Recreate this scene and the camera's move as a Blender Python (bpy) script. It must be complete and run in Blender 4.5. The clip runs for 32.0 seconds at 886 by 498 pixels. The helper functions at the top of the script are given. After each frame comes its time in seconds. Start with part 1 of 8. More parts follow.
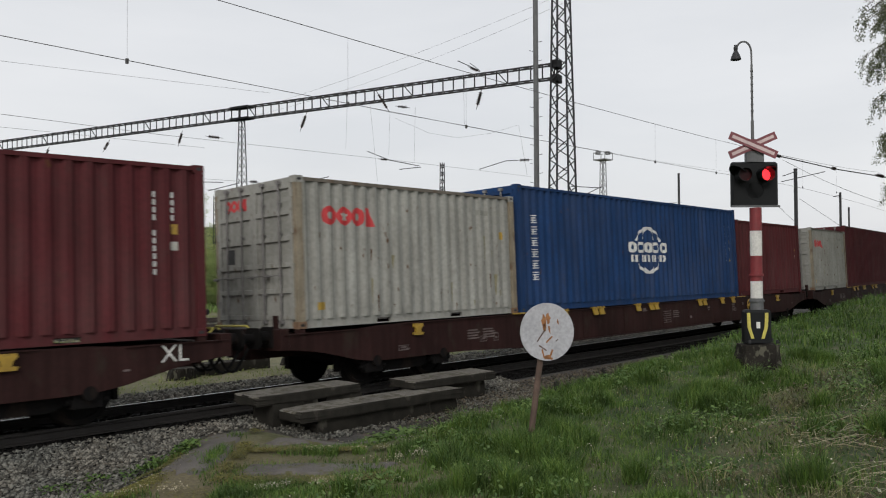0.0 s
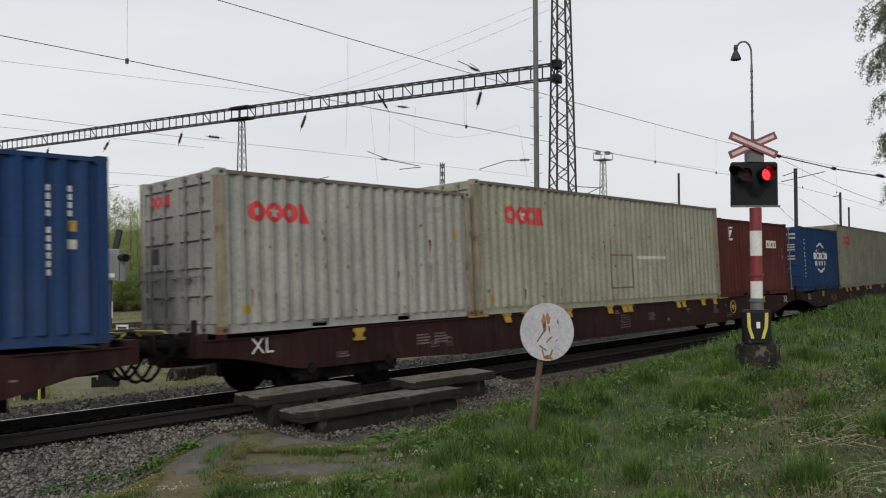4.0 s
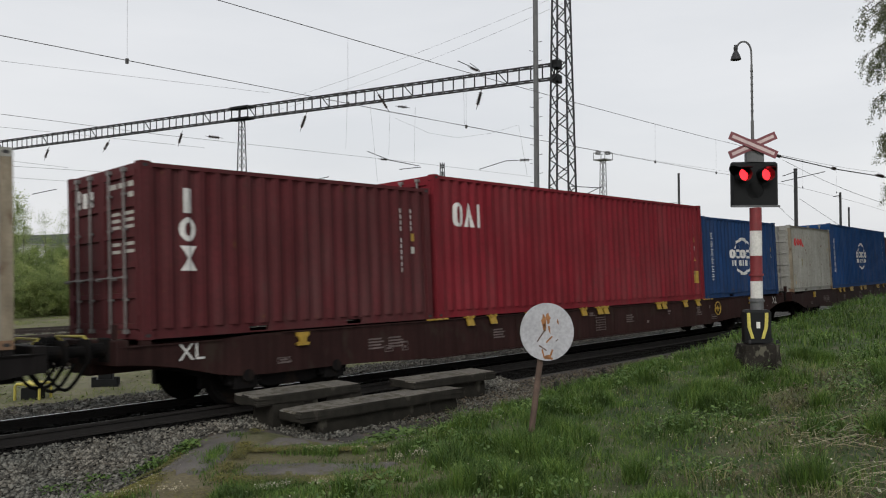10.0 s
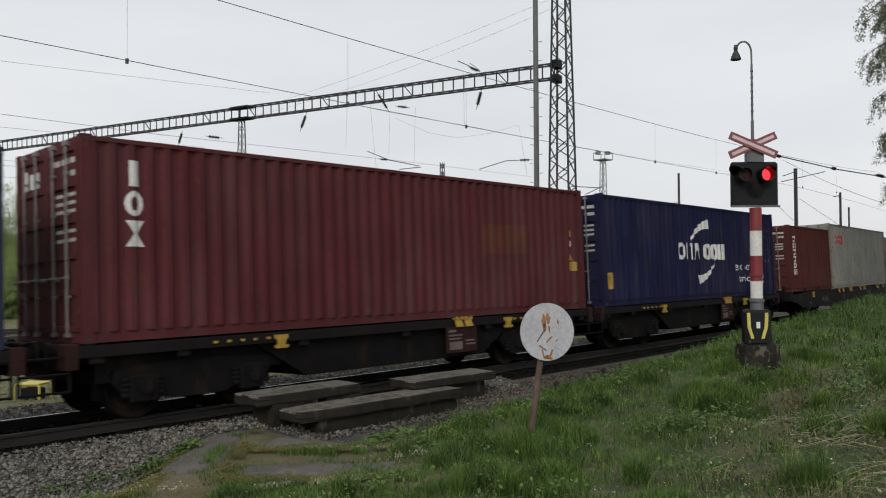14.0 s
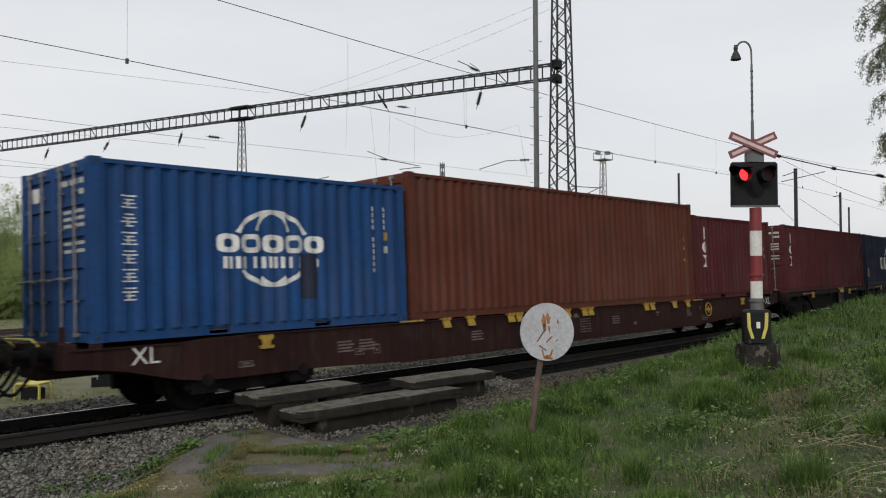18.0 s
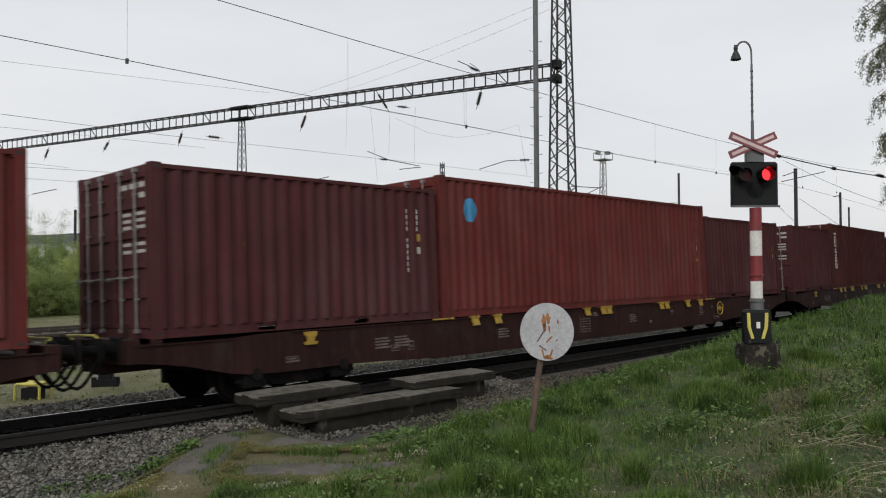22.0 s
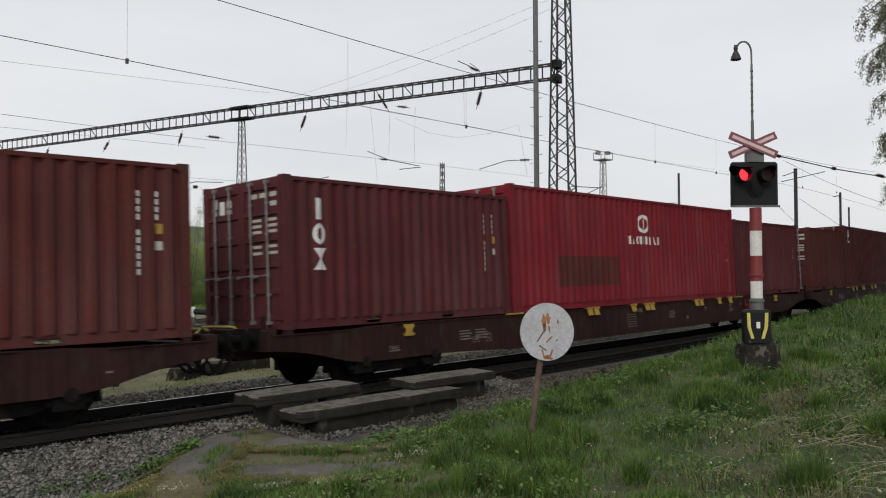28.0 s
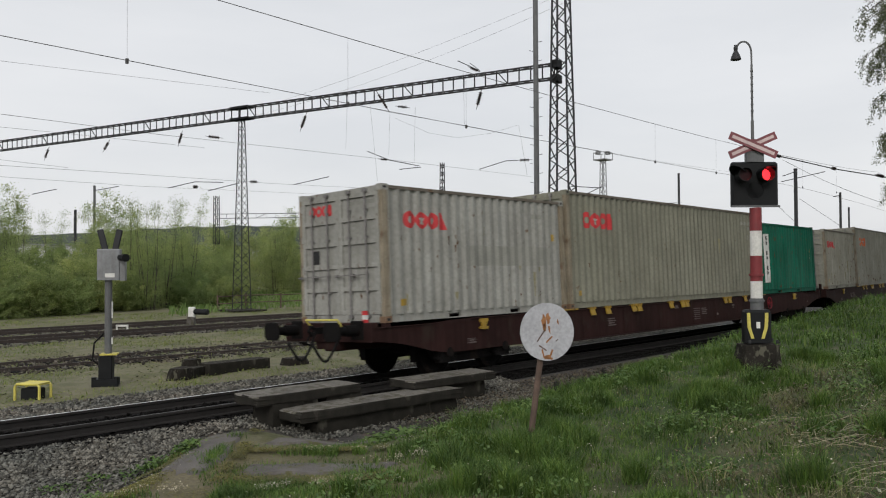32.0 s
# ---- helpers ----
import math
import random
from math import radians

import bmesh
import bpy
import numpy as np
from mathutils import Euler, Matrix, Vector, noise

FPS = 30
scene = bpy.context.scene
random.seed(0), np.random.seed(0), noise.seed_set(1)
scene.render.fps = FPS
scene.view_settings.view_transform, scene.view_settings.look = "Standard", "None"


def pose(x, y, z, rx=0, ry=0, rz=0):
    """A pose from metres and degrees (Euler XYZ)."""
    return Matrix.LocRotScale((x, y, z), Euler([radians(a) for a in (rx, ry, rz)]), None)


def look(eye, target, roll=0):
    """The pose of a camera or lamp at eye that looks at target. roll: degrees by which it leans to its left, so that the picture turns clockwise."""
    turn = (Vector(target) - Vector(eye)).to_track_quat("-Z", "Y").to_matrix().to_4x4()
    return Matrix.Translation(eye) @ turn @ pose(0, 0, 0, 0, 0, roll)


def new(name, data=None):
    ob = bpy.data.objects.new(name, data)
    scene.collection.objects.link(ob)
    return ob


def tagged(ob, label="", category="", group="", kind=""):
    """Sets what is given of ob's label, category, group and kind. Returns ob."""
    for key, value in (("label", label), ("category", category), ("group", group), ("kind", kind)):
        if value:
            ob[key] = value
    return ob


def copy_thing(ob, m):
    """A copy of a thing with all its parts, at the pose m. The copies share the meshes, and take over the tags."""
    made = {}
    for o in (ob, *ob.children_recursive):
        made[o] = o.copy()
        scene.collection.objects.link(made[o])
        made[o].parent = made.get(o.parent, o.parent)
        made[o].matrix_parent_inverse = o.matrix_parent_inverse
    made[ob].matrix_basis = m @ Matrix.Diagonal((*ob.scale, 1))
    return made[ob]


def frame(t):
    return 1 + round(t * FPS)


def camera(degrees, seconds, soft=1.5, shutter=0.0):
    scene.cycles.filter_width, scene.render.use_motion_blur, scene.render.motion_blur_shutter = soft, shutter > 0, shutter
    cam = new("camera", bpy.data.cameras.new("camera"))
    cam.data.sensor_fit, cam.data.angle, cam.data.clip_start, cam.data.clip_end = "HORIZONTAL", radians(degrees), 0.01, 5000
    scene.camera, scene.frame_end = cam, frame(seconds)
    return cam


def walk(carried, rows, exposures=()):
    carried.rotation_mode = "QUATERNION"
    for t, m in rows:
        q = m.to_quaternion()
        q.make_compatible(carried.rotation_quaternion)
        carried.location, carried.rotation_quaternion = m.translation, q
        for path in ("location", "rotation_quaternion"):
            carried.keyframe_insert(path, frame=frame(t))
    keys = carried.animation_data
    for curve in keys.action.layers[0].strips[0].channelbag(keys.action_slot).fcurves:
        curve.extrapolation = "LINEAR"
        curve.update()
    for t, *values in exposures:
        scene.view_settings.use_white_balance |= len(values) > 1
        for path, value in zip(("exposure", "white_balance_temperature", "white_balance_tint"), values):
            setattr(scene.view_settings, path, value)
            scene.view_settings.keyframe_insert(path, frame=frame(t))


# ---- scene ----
# ---------------------------------------------------------------- camera
EYE = Vector((0.0, -12.377, 2.211))
YAW, PITCH, ROLL = radians(45.053), radians(1.291), -0.281
LENS = 57.434
cam = camera(LENS, 32.0, soft=1.1, shutter=0.12)
AIM = EYE + Vector((math.sin(YAW) * math.cos(PITCH), math.cos(YAW) * math.cos(PITCH), math.sin(PITCH)))
walk(cam, [(0.0, look(EYE, AIM, ROLL)), (32.0, look(EYE, AIM, ROLL))], exposures=[(0.0, 0.0), (32.0, 0.0)])

# ---------------------------------------------------------------- light
world = bpy.data.worlds.new("overcast_sky")
scene.world = world
world.use_nodes = True
wn, wl = world.node_tree.nodes, world.node_tree.links
wn.clear()
w_out = wn.new("ShaderNodeOutputWorld")
w_bg = wn.new("ShaderNodeBackground")
w_sky = wn.new("ShaderNodeTexSky")
w_sky.sky_type = "NISHITA"
w_sky.sun_disc = False
w_sky.sun_elevation = radians(34)
w_sky.sun_rotation = radians(236)
w_sky.air_density, w_sky.dust_density = 1.0, 4.0
w_gain = wn.new("ShaderNodeMix")
w_gain.data_type = "RGBA"
w_gain.blend_type = "MULTIPLY"
w_gain.inputs[0].default_value = 1.0
w_gain.inputs[7].default_value = (0.10, 0.10, 0.10, 1)
w_cloud = wn.new("ShaderNodeTexNoise")
w_cloud.inputs["Scale"].default_value = 2.2
w_cloud.inputs["Detail"].default_value = 6.0
w_tc = wn.new("ShaderNodeTexCoord")
w_map = wn.new("ShaderNodeMapping")
w_map.inputs["Scale"].default_value = (1.0, 1.0, 4.5)
w_ramp = wn.new("ShaderNodeValToRGB")
w_ramp.color_ramp.elements[0].position, w_ramp.color_ramp.elements[0].color = 0.30, (0.78, 0.795, 0.82, 1)
w_ramp.color_ramp.elements[1].position, w_ramp.color_ramp.elements[1].color = 0.72, (0.90, 0.905, 0.92, 1)
w_mix = wn.new("ShaderNodeMix")
w_mix.data_type = "RGBA"
w_mix.inputs[0].default_value = 0.88
wl.new(w_tc.outputs["Generated"], w_map.inputs["Vector"])
wl.new(w_map.outputs["Vector"], w_cloud.inputs["Vector"])
wl.new(w_cloud.outputs["Fac"], w_ramp.inputs["Fac"])
wl.new(w_sky.outputs["Color"], w_gain.inputs[6])
wl.new(w_gain.outputs[2], w_mix.inputs[6])
wl.new(w_ramp.outputs["Color"], w_mix.inputs[7])
wl.new(w_mix.outputs[2], w_bg.inputs["Color"])
wl.new(w_bg.outputs["Background"], w_out.inputs["Surface"])
w_bg.inputs["Strength"].default_value = 1.0

sun_data = bpy.data.lights.new("sun", "SUN")
sun_data.energy, sun_data.angle, sun_data.color = 1.4, radians(24), (1.0, 0.97, 0.92)
sun = new("sun", sun_data)
sun.matrix_world = look((-49, -33, 41), (0, 0, 0))


# ---------------------------------------------------------------- mesh tools
class Geo:
    """Collects vertices and faces of one mesh."""

    def __init__(self):
        self.v, self.f, self.m = [], [], []
        self.slot = 0

    def add(self, verts, faces):
        n = len(self.v)
        self.v += [tuple(p) for p in verts]
        self.f += [tuple(i + n for i in q) for q in faces]
        self.m += [self.slot] * len(faces)
        return self

    def box(self, x0, x1, y0, y1, z0, z1, m=None):
        p = [Vector(q) for q in ((x0, y0, z0), (x1, y0, z0), (x1, y1, z0), (x0, y1, z0), (x0, y0, z1), (x1, y0, z1), (x1, y1, z1), (x0, y1, z1))]
        if m is not None:
            p = [m @ q for q in p]
        return self.add(p, ((0, 3, 2, 1), (4, 5, 6, 7), (0, 1, 5, 4), (1, 2, 6, 5), (2, 3, 7, 6), (3, 0, 4, 7)))

    def chamfer(self, x0, x1, y0, y1, z0, z1, c, m=None):
        """A box whose edges along z and at the top are cut off by c."""
        def ring(z, k):
            a0, a1, b0, b1 = x0 + k, x1 - k, y0 + k, y1 - k
            return [(a0 + c, b0, z), (a1 - c, b0, z), (a1, b0 + c, z), (a1, b1 - c, z), (a1 - c, b1, z), (a0 + c, b1, z), (a0, b1 - c, z), (a0, b0 + c, z)]
        p = [Vector(q) for q in ring(z0, 0) + ring(z1 - c, 0) + ring(z1, c * 0.7)]
        if m is not None:
            p = [m @ q for q in p]
        f = [tuple(range(7, -1, -1)), tuple(range(16, 24))]
        for r in (0, 8):
            f += [(r + i, r + (i + 1) % 8, r + 8 + (i + 1) % 8, r + 8 + i) for i in range(8)]
        return self.add(p, f)

    def cyl(self, a, b, r, r2=None, n=8):
        a, b = Vector(a), Vector(b)
        r2 = r if r2 is None else r2
        d = (b - a).normalized()
        s = d.orthogonal().normalized()
        t = d.cross(s)
        p = [a + (s * math.cos(i * math.tau / n) + t * math.sin(i * math.tau / n)) * r for i in range(n)]
        p += [b + (s * math.cos(i * math.tau / n) + t * math.sin(i * math.tau / n)) * r2 for i in range(n)]
        f = [(i, (i + 1) % n, n + (i + 1) % n, n + i) for i in range(n)]
        f += [tuple(range(n - 1, -1, -1)), tuple(range(n, 2 * n))]
        return self.add(p, f)

    def tube(self, pts, r, n=6):
        """One unbroken round bar along the points."""
        pts = [Vector(p) for p in pts]
        v, f, side = [], [], None
        for i, p in enumerate(pts):
            d = (pts[min(i + 1, len(pts) - 1)] - pts[max(i - 1, 0)]).normalized()
            side = d.orthogonal().normalized() if side is None else (side - d * side.dot(d)).normalized()
            t = d.cross(side)
            v += [p + (side * math.cos(k * math.tau / n) + t * math.sin(k * math.tau / n)) * r for k in range(n)]
        for i in range(len(pts) - 1):
            f += [(i * n + k, i * n + (k + 1) % n, (i + 1) * n + (k + 1) % n, (i + 1) * n + k) for k in range(n)]
        f += [tuple(range(n - 1, -1, -1)), tuple(range((len(pts) - 1) * n, len(pts) * n))]
        return self.add(v, f)

    def prism(self, poly, y0, y1):
        """A polygon of (x, z), counter-clockwise seen from -y, from y0 to y1."""
        n = len(poly)
        p = [(x, y0, z) for x, z in poly] + [(x, y1, z) for x, z in poly]
        f = [tuple(range(n)), tuple(range(2 * n - 1, n - 1, -1))]
        f += [(i, n + i, n + (i + 1) % n, (i + 1) % n) for i in range(n)]
        return self.add(p, f)

    def lathe(self, prof, origin, axis, n=16):
        """Rings of (distance along axis, radius)."""
        o, d = Vector(origin), Vector(axis).normalized()
        s = d.orthogonal().normalized()
        t = d.cross(s)
        p = []
        for h, r in prof:
            p += [o + d * h + (s * math.cos(i * math.tau / n) + t * math.sin(i * math.tau / n)) * r for i in range(n)]
        f = []
        for k in range(len(prof) - 1):
            f += [(k * n + i, k * n + (i + 1) % n, (k + 1) * n + (i + 1) % n, (k + 1) * n + i) for i in range(n)]
        f += [tuple(range(n - 1, -1, -1)), tuple(range((len(prof) - 1) * n, len(prof) * n))]
        return self.add(p, f)

    def mesh(self, name, smooth=False):
        me = bpy.data.meshes.new(name)
        me.from_pydata(self.v, [], self.f)
        if self.slot:
            me.polygons.foreach_set("material_index", self.m)
        if smooth:
            me.polygons.foreach_set("use_smooth", [True] * len(me.polygons))
        me.update()
        return me


def put(name, data, material, parent=None, label="", m=None):
    """An object on mesh data, with a material of its own."""
    ob = new(name, data)
    if material is not None:
        if not data.materials:
            data.materials.append(None)
        ob.material_slots[0].link = "OBJECT"
        ob.material_slots[0].material = material
    if parent is not None:
        ob.parent = parent
    if m is not None:
        ob.matrix_basis = m
    if label:
        ob["label"] = label
    return ob


def part(name, geo, material, parent, label="", m=None, smooth=False):
    return put(name, geo.mesh(name, smooth), material, parent, label, m)


def thing(name, label, category, group="", kind="", m=None):
    ob = new(name)
    ob.empty_display_size = 0.2
    if m is not None:
        ob.matrix_basis = m
    return tagged(ob, label, category, group, kind)


# ---------------------------------------------------------------- materials
def surface(name, col, rough=0.6, metal=0.0, dark=0.55, scale=3.0, fine=30.0, bump=0.15, streak=0.0, stain=None, amount=0.0, spread=0.06, vary=0.0, stain_scale=2.5, bump_dist=0.01, spec=0.5, dust=0.0):
    """A procedural surface: base colour, mottling at two scales, run-down streaks, stains and relief."""
    mt = bpy.data.materials.new(name)
    mt.use_nodes = True
    n, l = mt.node_tree.nodes, mt.node_tree.links
    bs = n["Principled BSDF"]
    tc = n.new("ShaderNodeTexCoord")

    def noise_of(sc, detail=4.0, stretch=None):
        t = n.new("ShaderNodeTexNoise")
        t.inputs["Scale"].default_value = sc
        t.inputs["Detail"].default_value = detail
        if stretch:
            mp = n.new("ShaderNodeMapping")
            mp.inputs["Scale"].default_value = stretch
            l.new(tc.outputs["Object"], mp.inputs["Vector"])
            l.new(mp.outputs["Vector"], t.inputs["Vector"])
        else:
            l.new(tc.outputs["Object"], t.inputs["Vector"])
        return t.outputs["Fac"]

    def ramp(fac, p0, c0, p1, c1):
        r = n.new("ShaderNodeValToRGB")
        e = r.color_ramp.elements
        e[0].position, e[0].color, e[1].position, e[1].color = p0, (*c0, 1), p1, (*c1, 1)
        l.new(fac, r.inputs["Fac"])
        return r.outputs["Color"]

    def mix(a, b, fac, mode="MIX"):
        x = n.new("ShaderNodeMix")
        x.data_type, x.blend_type = "RGBA", mode
        for sock, val in ((x.inputs[0], fac), (x.inputs[6], a), (x.inputs[7], b)):
            if isinstance(val, bpy.types.NodeSocket):
                l.new(val, sock)
            elif isinstance(val, (int, float)):
                sock.default_value = val
            else:
                sock.default_value = (*val, 1)
        return x.outputs[2]

    big, small = noise_of(scale), noise_of(fine, 6.0)
    c = mix([v * dark for v in col], [min(v * 1.12, 1) for v in col], ramp(big, 0.25, (0, 0, 0), 0.7, (1, 1, 1)))
    c = mix(c, ramp(small, 0.3, (0.72, 0.72, 0.72), 0.65, (1.08, 1.08, 1.08)), 0.6, "MULTIPLY")
    if streak:
        st = noise_of(1.0, 5.0, (9.0, 9.0, 0.55))
        c = mix(c, ramp(st, 0.38, (0.55, 0.5, 0.44), 0.62, (1, 1, 1)), streak, "MULTIPLY")
    if dust:
        film = mix(ramp(noise_of(1.0, 6.0, (3.0, 3.0, 0.5)), 0.35, (0, 0, 0), 0.7, (1, 1, 1)), ramp(noise_of(0.5, 3.0), 0.3, (0.2, 0.2, 0.2), 0.7, (1, 1, 1)), 1.0, "MULTIPLY")
        c = mix(c, mix(c, (0.115, 0.108, 0.100), dust), film)
        c = mix(c, (0.115, 0.108, 0.100), dust * 0.22)
        c = mix(c, (0.050, 0.042, 0.036), ramp(noise_of(7.0, 9.0, (1.0, 1.0, 0.35)), 0.60, (0, 0, 0), 0.78, (0.35, 0.35, 0.35)))
    if vary:
        oi = n.new("ShaderNodeObjectInfo")
        c = mix(c, ramp(oi.outputs["Random"], 0.0, (1 - vary,) * 3, 1.0, (1 + vary * 0.5,) * 3), 1.0, "MULTIPLY")
    if stain is not None:
        sf = noise_of(stain_scale, 8.0, (1.3, 1.3, 0.7))
        c = mix(c, stain, ramp(sf, 1 - amount, (0, 0, 0), min(1 - amount + spread, 1.0), (1, 1, 1)))
    l.new(c, bs.inputs["Base Color"])
    rg = n.new("ShaderNodeMapRange")
    rg.inputs["To Min"].default_value, rg.inputs["To Max"].default_value = max(rough - 0.12, 0.05), min(rough + 0.15, 1)
    l.new(small, rg.inputs["Value"])
    l.new(rg.outputs["Result"], bs.inputs["Roughness"])
    bs.inputs["Metallic"].default_value = metal
    bs.inputs["Specular IOR Level"].default_value = spec
    if bump:
        bp = n.new("ShaderNodeBump")
        bp.inputs["Strength"].default_value, bp.inputs["Distance"].default_value = bump, bump_dist
        l.new(small, bp.inputs["Height"])
        l.new(bp.outputs["Normal"], bs.inputs["Normal"])
    return mt


RUST = (0.090, 0.045, 0.020)


def container_paint(name, col, rust=0.32, streak=0.30, dark=0.78, spot=4.5, edge=0.06, dust=0.20):
    return surface(name, col, rough=0.75, spec=0.10, dark=dark, scale=0.9, fine=14, bump=0.06, streak=streak, stain=RUST, amount=rust, spread=edge, stain_scale=spot, dust=dust)


PAINT = {
    "maroon": container_paint("maroon_container_paint", (0.086, 0.0165, 0.0205)),
    "dark_maroon": container_paint("dark_maroon_container_paint", (0.072, 0.019, 0.0205)),
    "red": container_paint("red_container_paint", (0.186, 0.0125, 0.0225), rust=0.27),
    "light_red": container_paint("faded_red_container_paint", (0.122, 0.022, 0.020), rust=0.3),
    "red_brown": container_paint("red_brown_container_paint", (0.086, 0.0195, 0.0170), rust=0.3),
    "brown": container_paint("brown_container_paint", (0.104, 0.030, 0.018), rust=0.33),
    "blue": container_paint("blue_container_paint", (0.010, 0.043, 0.135), rust=0.31),
    "bright_blue": container_paint("bright_blue_container_paint", (0.009, 0.058, 0.190), rust=0.28),
    "navy": container_paint("navy_container_paint", (0.0052, 0.0067, 0.043), rust=0.26),
    "slate": container_paint("slate_blue_container_paint", (0.018, 0.024, 0.052), rust=0.31),
    "white": container_paint("white_container_paint", (0.320, 0.322, 0.298), rust=0.335, streak=0.25, spot=6.0, dark=0.82, dust=0.18),
    "rusty_white": container_paint("rust_streaked_white_paint", (0.340, 0.336, 0.290), rust=0.315, streak=0.3, spot=8.0, edge=0.03, dark=0.78, dust=0.2),
    "cream": container_paint("cream_container_paint", (0.295, 0.292, 0.226), rust=0.335, streak=0.25, spot=6.0, dark=0.8, dust=0.18),
    "olive": container_paint("olive_grey_container_paint", (0.225, 0.225, 0.178), rust=0.32, streak=0.25, spot=6.0, dark=0.8, dust=0.18),
    "green": container_paint("green_container_paint", (0.008, 0.135, 0.088), rust=0.37, streak=0.6),
}
M_RUSTPOST = surface("rusty_corner_paint", (0.20, 0.12, 0.07), rough=0.75, dark=0.5, scale=3, fine=25, stain=RUST, amount=0.5, spread=0.15)
M_PALEPOST = surface("rust_stained_pale_paint", (0.30, 0.26, 0.19), rough=0.7, dark=0.6, scale=2.5, fine=25, streak=0.6, stain=RUST, amount=0.46, spread=0.14, stain_scale=3)
# top rail of pale containers, darker than their walls
M_TOPRAIL = surface("rust_flecked_grey_rail", (0.15, 0.13, 0.105), rough=0.7, dark=0.6, scale=2.5, fine=25, stain=RUST, amount=0.40, spread=0.14, stain_scale=3)
M_RUSTRUN = surface("rust_run", (0.088, 0.038, 0.013), rough=0.85, dark=0.45, scale=9, fine=40, bump=0.1, spec=0.2)
M_RUSTTAIL = surface("orange_rust_tail", (0.175, 0.085, 0.026), rough=0.85, dark=0.55, scale=9, fine=40, bump=0.05, spec=0.2)
M_ALGAE = surface("yellow_grime_run", (0.215, 0.20, 0.125), rough=0.85, dark=0.75, scale=9, fine=40, bump=0.05, spec=0.2)
M_RODS = surface("dull_lock_steel", (0.22, 0.21, 0.205), rough=0.6, metal=0.3, dark=0.6, scale=8, fine=60, bump=0.05)
M_WHITE = surface("white_lettering_paint", (0.62, 0.62, 0.60), rough=0.6, dark=0.8, scale=1.5, fine=20, bump=0.02)
M_REDPAINT = surface("red_lettering_paint", (0.50, 0.030, 0.035), rough=0.6, dark=0.8, scale=1.5, fine=20, bump=0.02)
M_ORANGEPAINT = surface("faded_orange_lettering", (0.62, 0.13, 0.035), rough=0.6, dark=0.8, scale=1.5, fine=20, bump=0.02)
M_YELLOW = surface("yellow_paint", (0.37, 0.235, 0.030), rough=0.55, dark=0.6, scale=6, fine=40, bump=0.04, stain=(0.09, 0.05, 0.03), amount=0.42, spread=0.1, stain_scale=8)
M_YELLOWGREEN = surface("faded_yellow_paint", (0.55, 0.48, 0.10), rough=0.6, dark=0.8, scale=6, fine=40, bump=0.04)
M_NAVYFIELD = surface("dark_blue_sign_paint", (0.012, 0.018, 0.12), rough=0.5, bump=0.02)
M_CYAN = surface("blue_sticker", (0.035, 0.22, 0.42), rough=0.5, bump=0.02)
M_BLACKPAINT = surface("black_paint", (0.012, 0.012, 0.013), rough=0.5, dark=0.7, scale=5, bump=0.05)
M_GREYPATCH = surface("grey_overpaint", (0.42, 0.42, 0.38), rough=0.65, dark=0.85, scale=2, bump=0.02)
M_BAND = surface("darker_grey_overpaint", (0.24, 0.24, 0.215), rough=0.65, dark=0.8, scale=2, bump=0.02, spec=0.25)
M_STENCIL = surface("worn_pinkish_stencil", (0.150, 0.120, 0.115), rough=0.7, dark=0.55, scale=5, fine=40, bump=0.02, spec=0.2)
M_WAGON = surface("brown_wagon_paint", (0.032, 0.0140, 0.0130), spec=0.12, rough=0.7, dark=0.6, scale=1.2, fine=18, bump=0.06, streak=0.5, stain=(0.03, 0.02, 0.016), amount=0.44, spread=0.14)
M_WAGONBLACK = surface("dark_grey_wagon_paint", (0.0095, 0.0082, 0.0082), spec=0.15, rough=0.7, dark=0.6, scale=1.2, fine=18, bump=0.06, streak=0.4, stain=RUST, amount=0.34, spread=0.1)
M_GRIME = surface("greasy_black_steel", (0.006, 0.0055, 0.0055), spec=0.12, rough=0.8, dark=0.6, scale=4, fine=40, bump=0.2, stain=(0.014, 0.010, 0.008), amount=0.42, spread=0.1)
M_RUBBER = surface("black_rubber", (0.010, 0.010, 0.010), spec=0.2, rough=0.85, dark=0.7, scale=8, bump=0.05)

# ---------------------------------------------------------------- the curve of the near track
R = 394.35
CANT = radians(2.490)
S0, S1 = -40.0, 80.0
DECK = 1.140          # underside of the containers above the rails


def centre(s):
    """Point of the track's centre line and its heading, s metres along."""
    c = min(max(s, S0), S1)
    a = c / R
    p = Vector((R * math.sin(a), R * (1 - math.cos(a)), 0))
    return p + Vector((math.cos(a), math.sin(a), 0)) * (s - c), a


def carriage(s, pivot):
    """Pose of a vehicle whose pivots stand at s - pivot and s + pivot."""
    a, b = centre(s - pivot)[0], centre(s + pivot)[0]
    d = (b - a).normalized()
    n = Vector((-d.y, d.x, 0))
    up = Vector((0, 0, 1))
    y, z, o = n * math.cos(CANT) - up * math.sin(CANT), n * math.sin(CANT) + up * math.cos(CANT), (a + b) / 2
    return Matrix(((d.x, y.x, z.x, o.x), (d.y, y.y, z.y, o.y), (d.z, y.z, z.z, o.z), (0, 0, 0, 1)))


def beside(s, v, z=0.0):
    """A point v metres to the far side of the track's centre line at s, z above the ground datum."""
    p, a = centre(s)
    return p + Vector((-math.sin(a), math.cos(a), 0)) * v + Vector((0, 0, z))


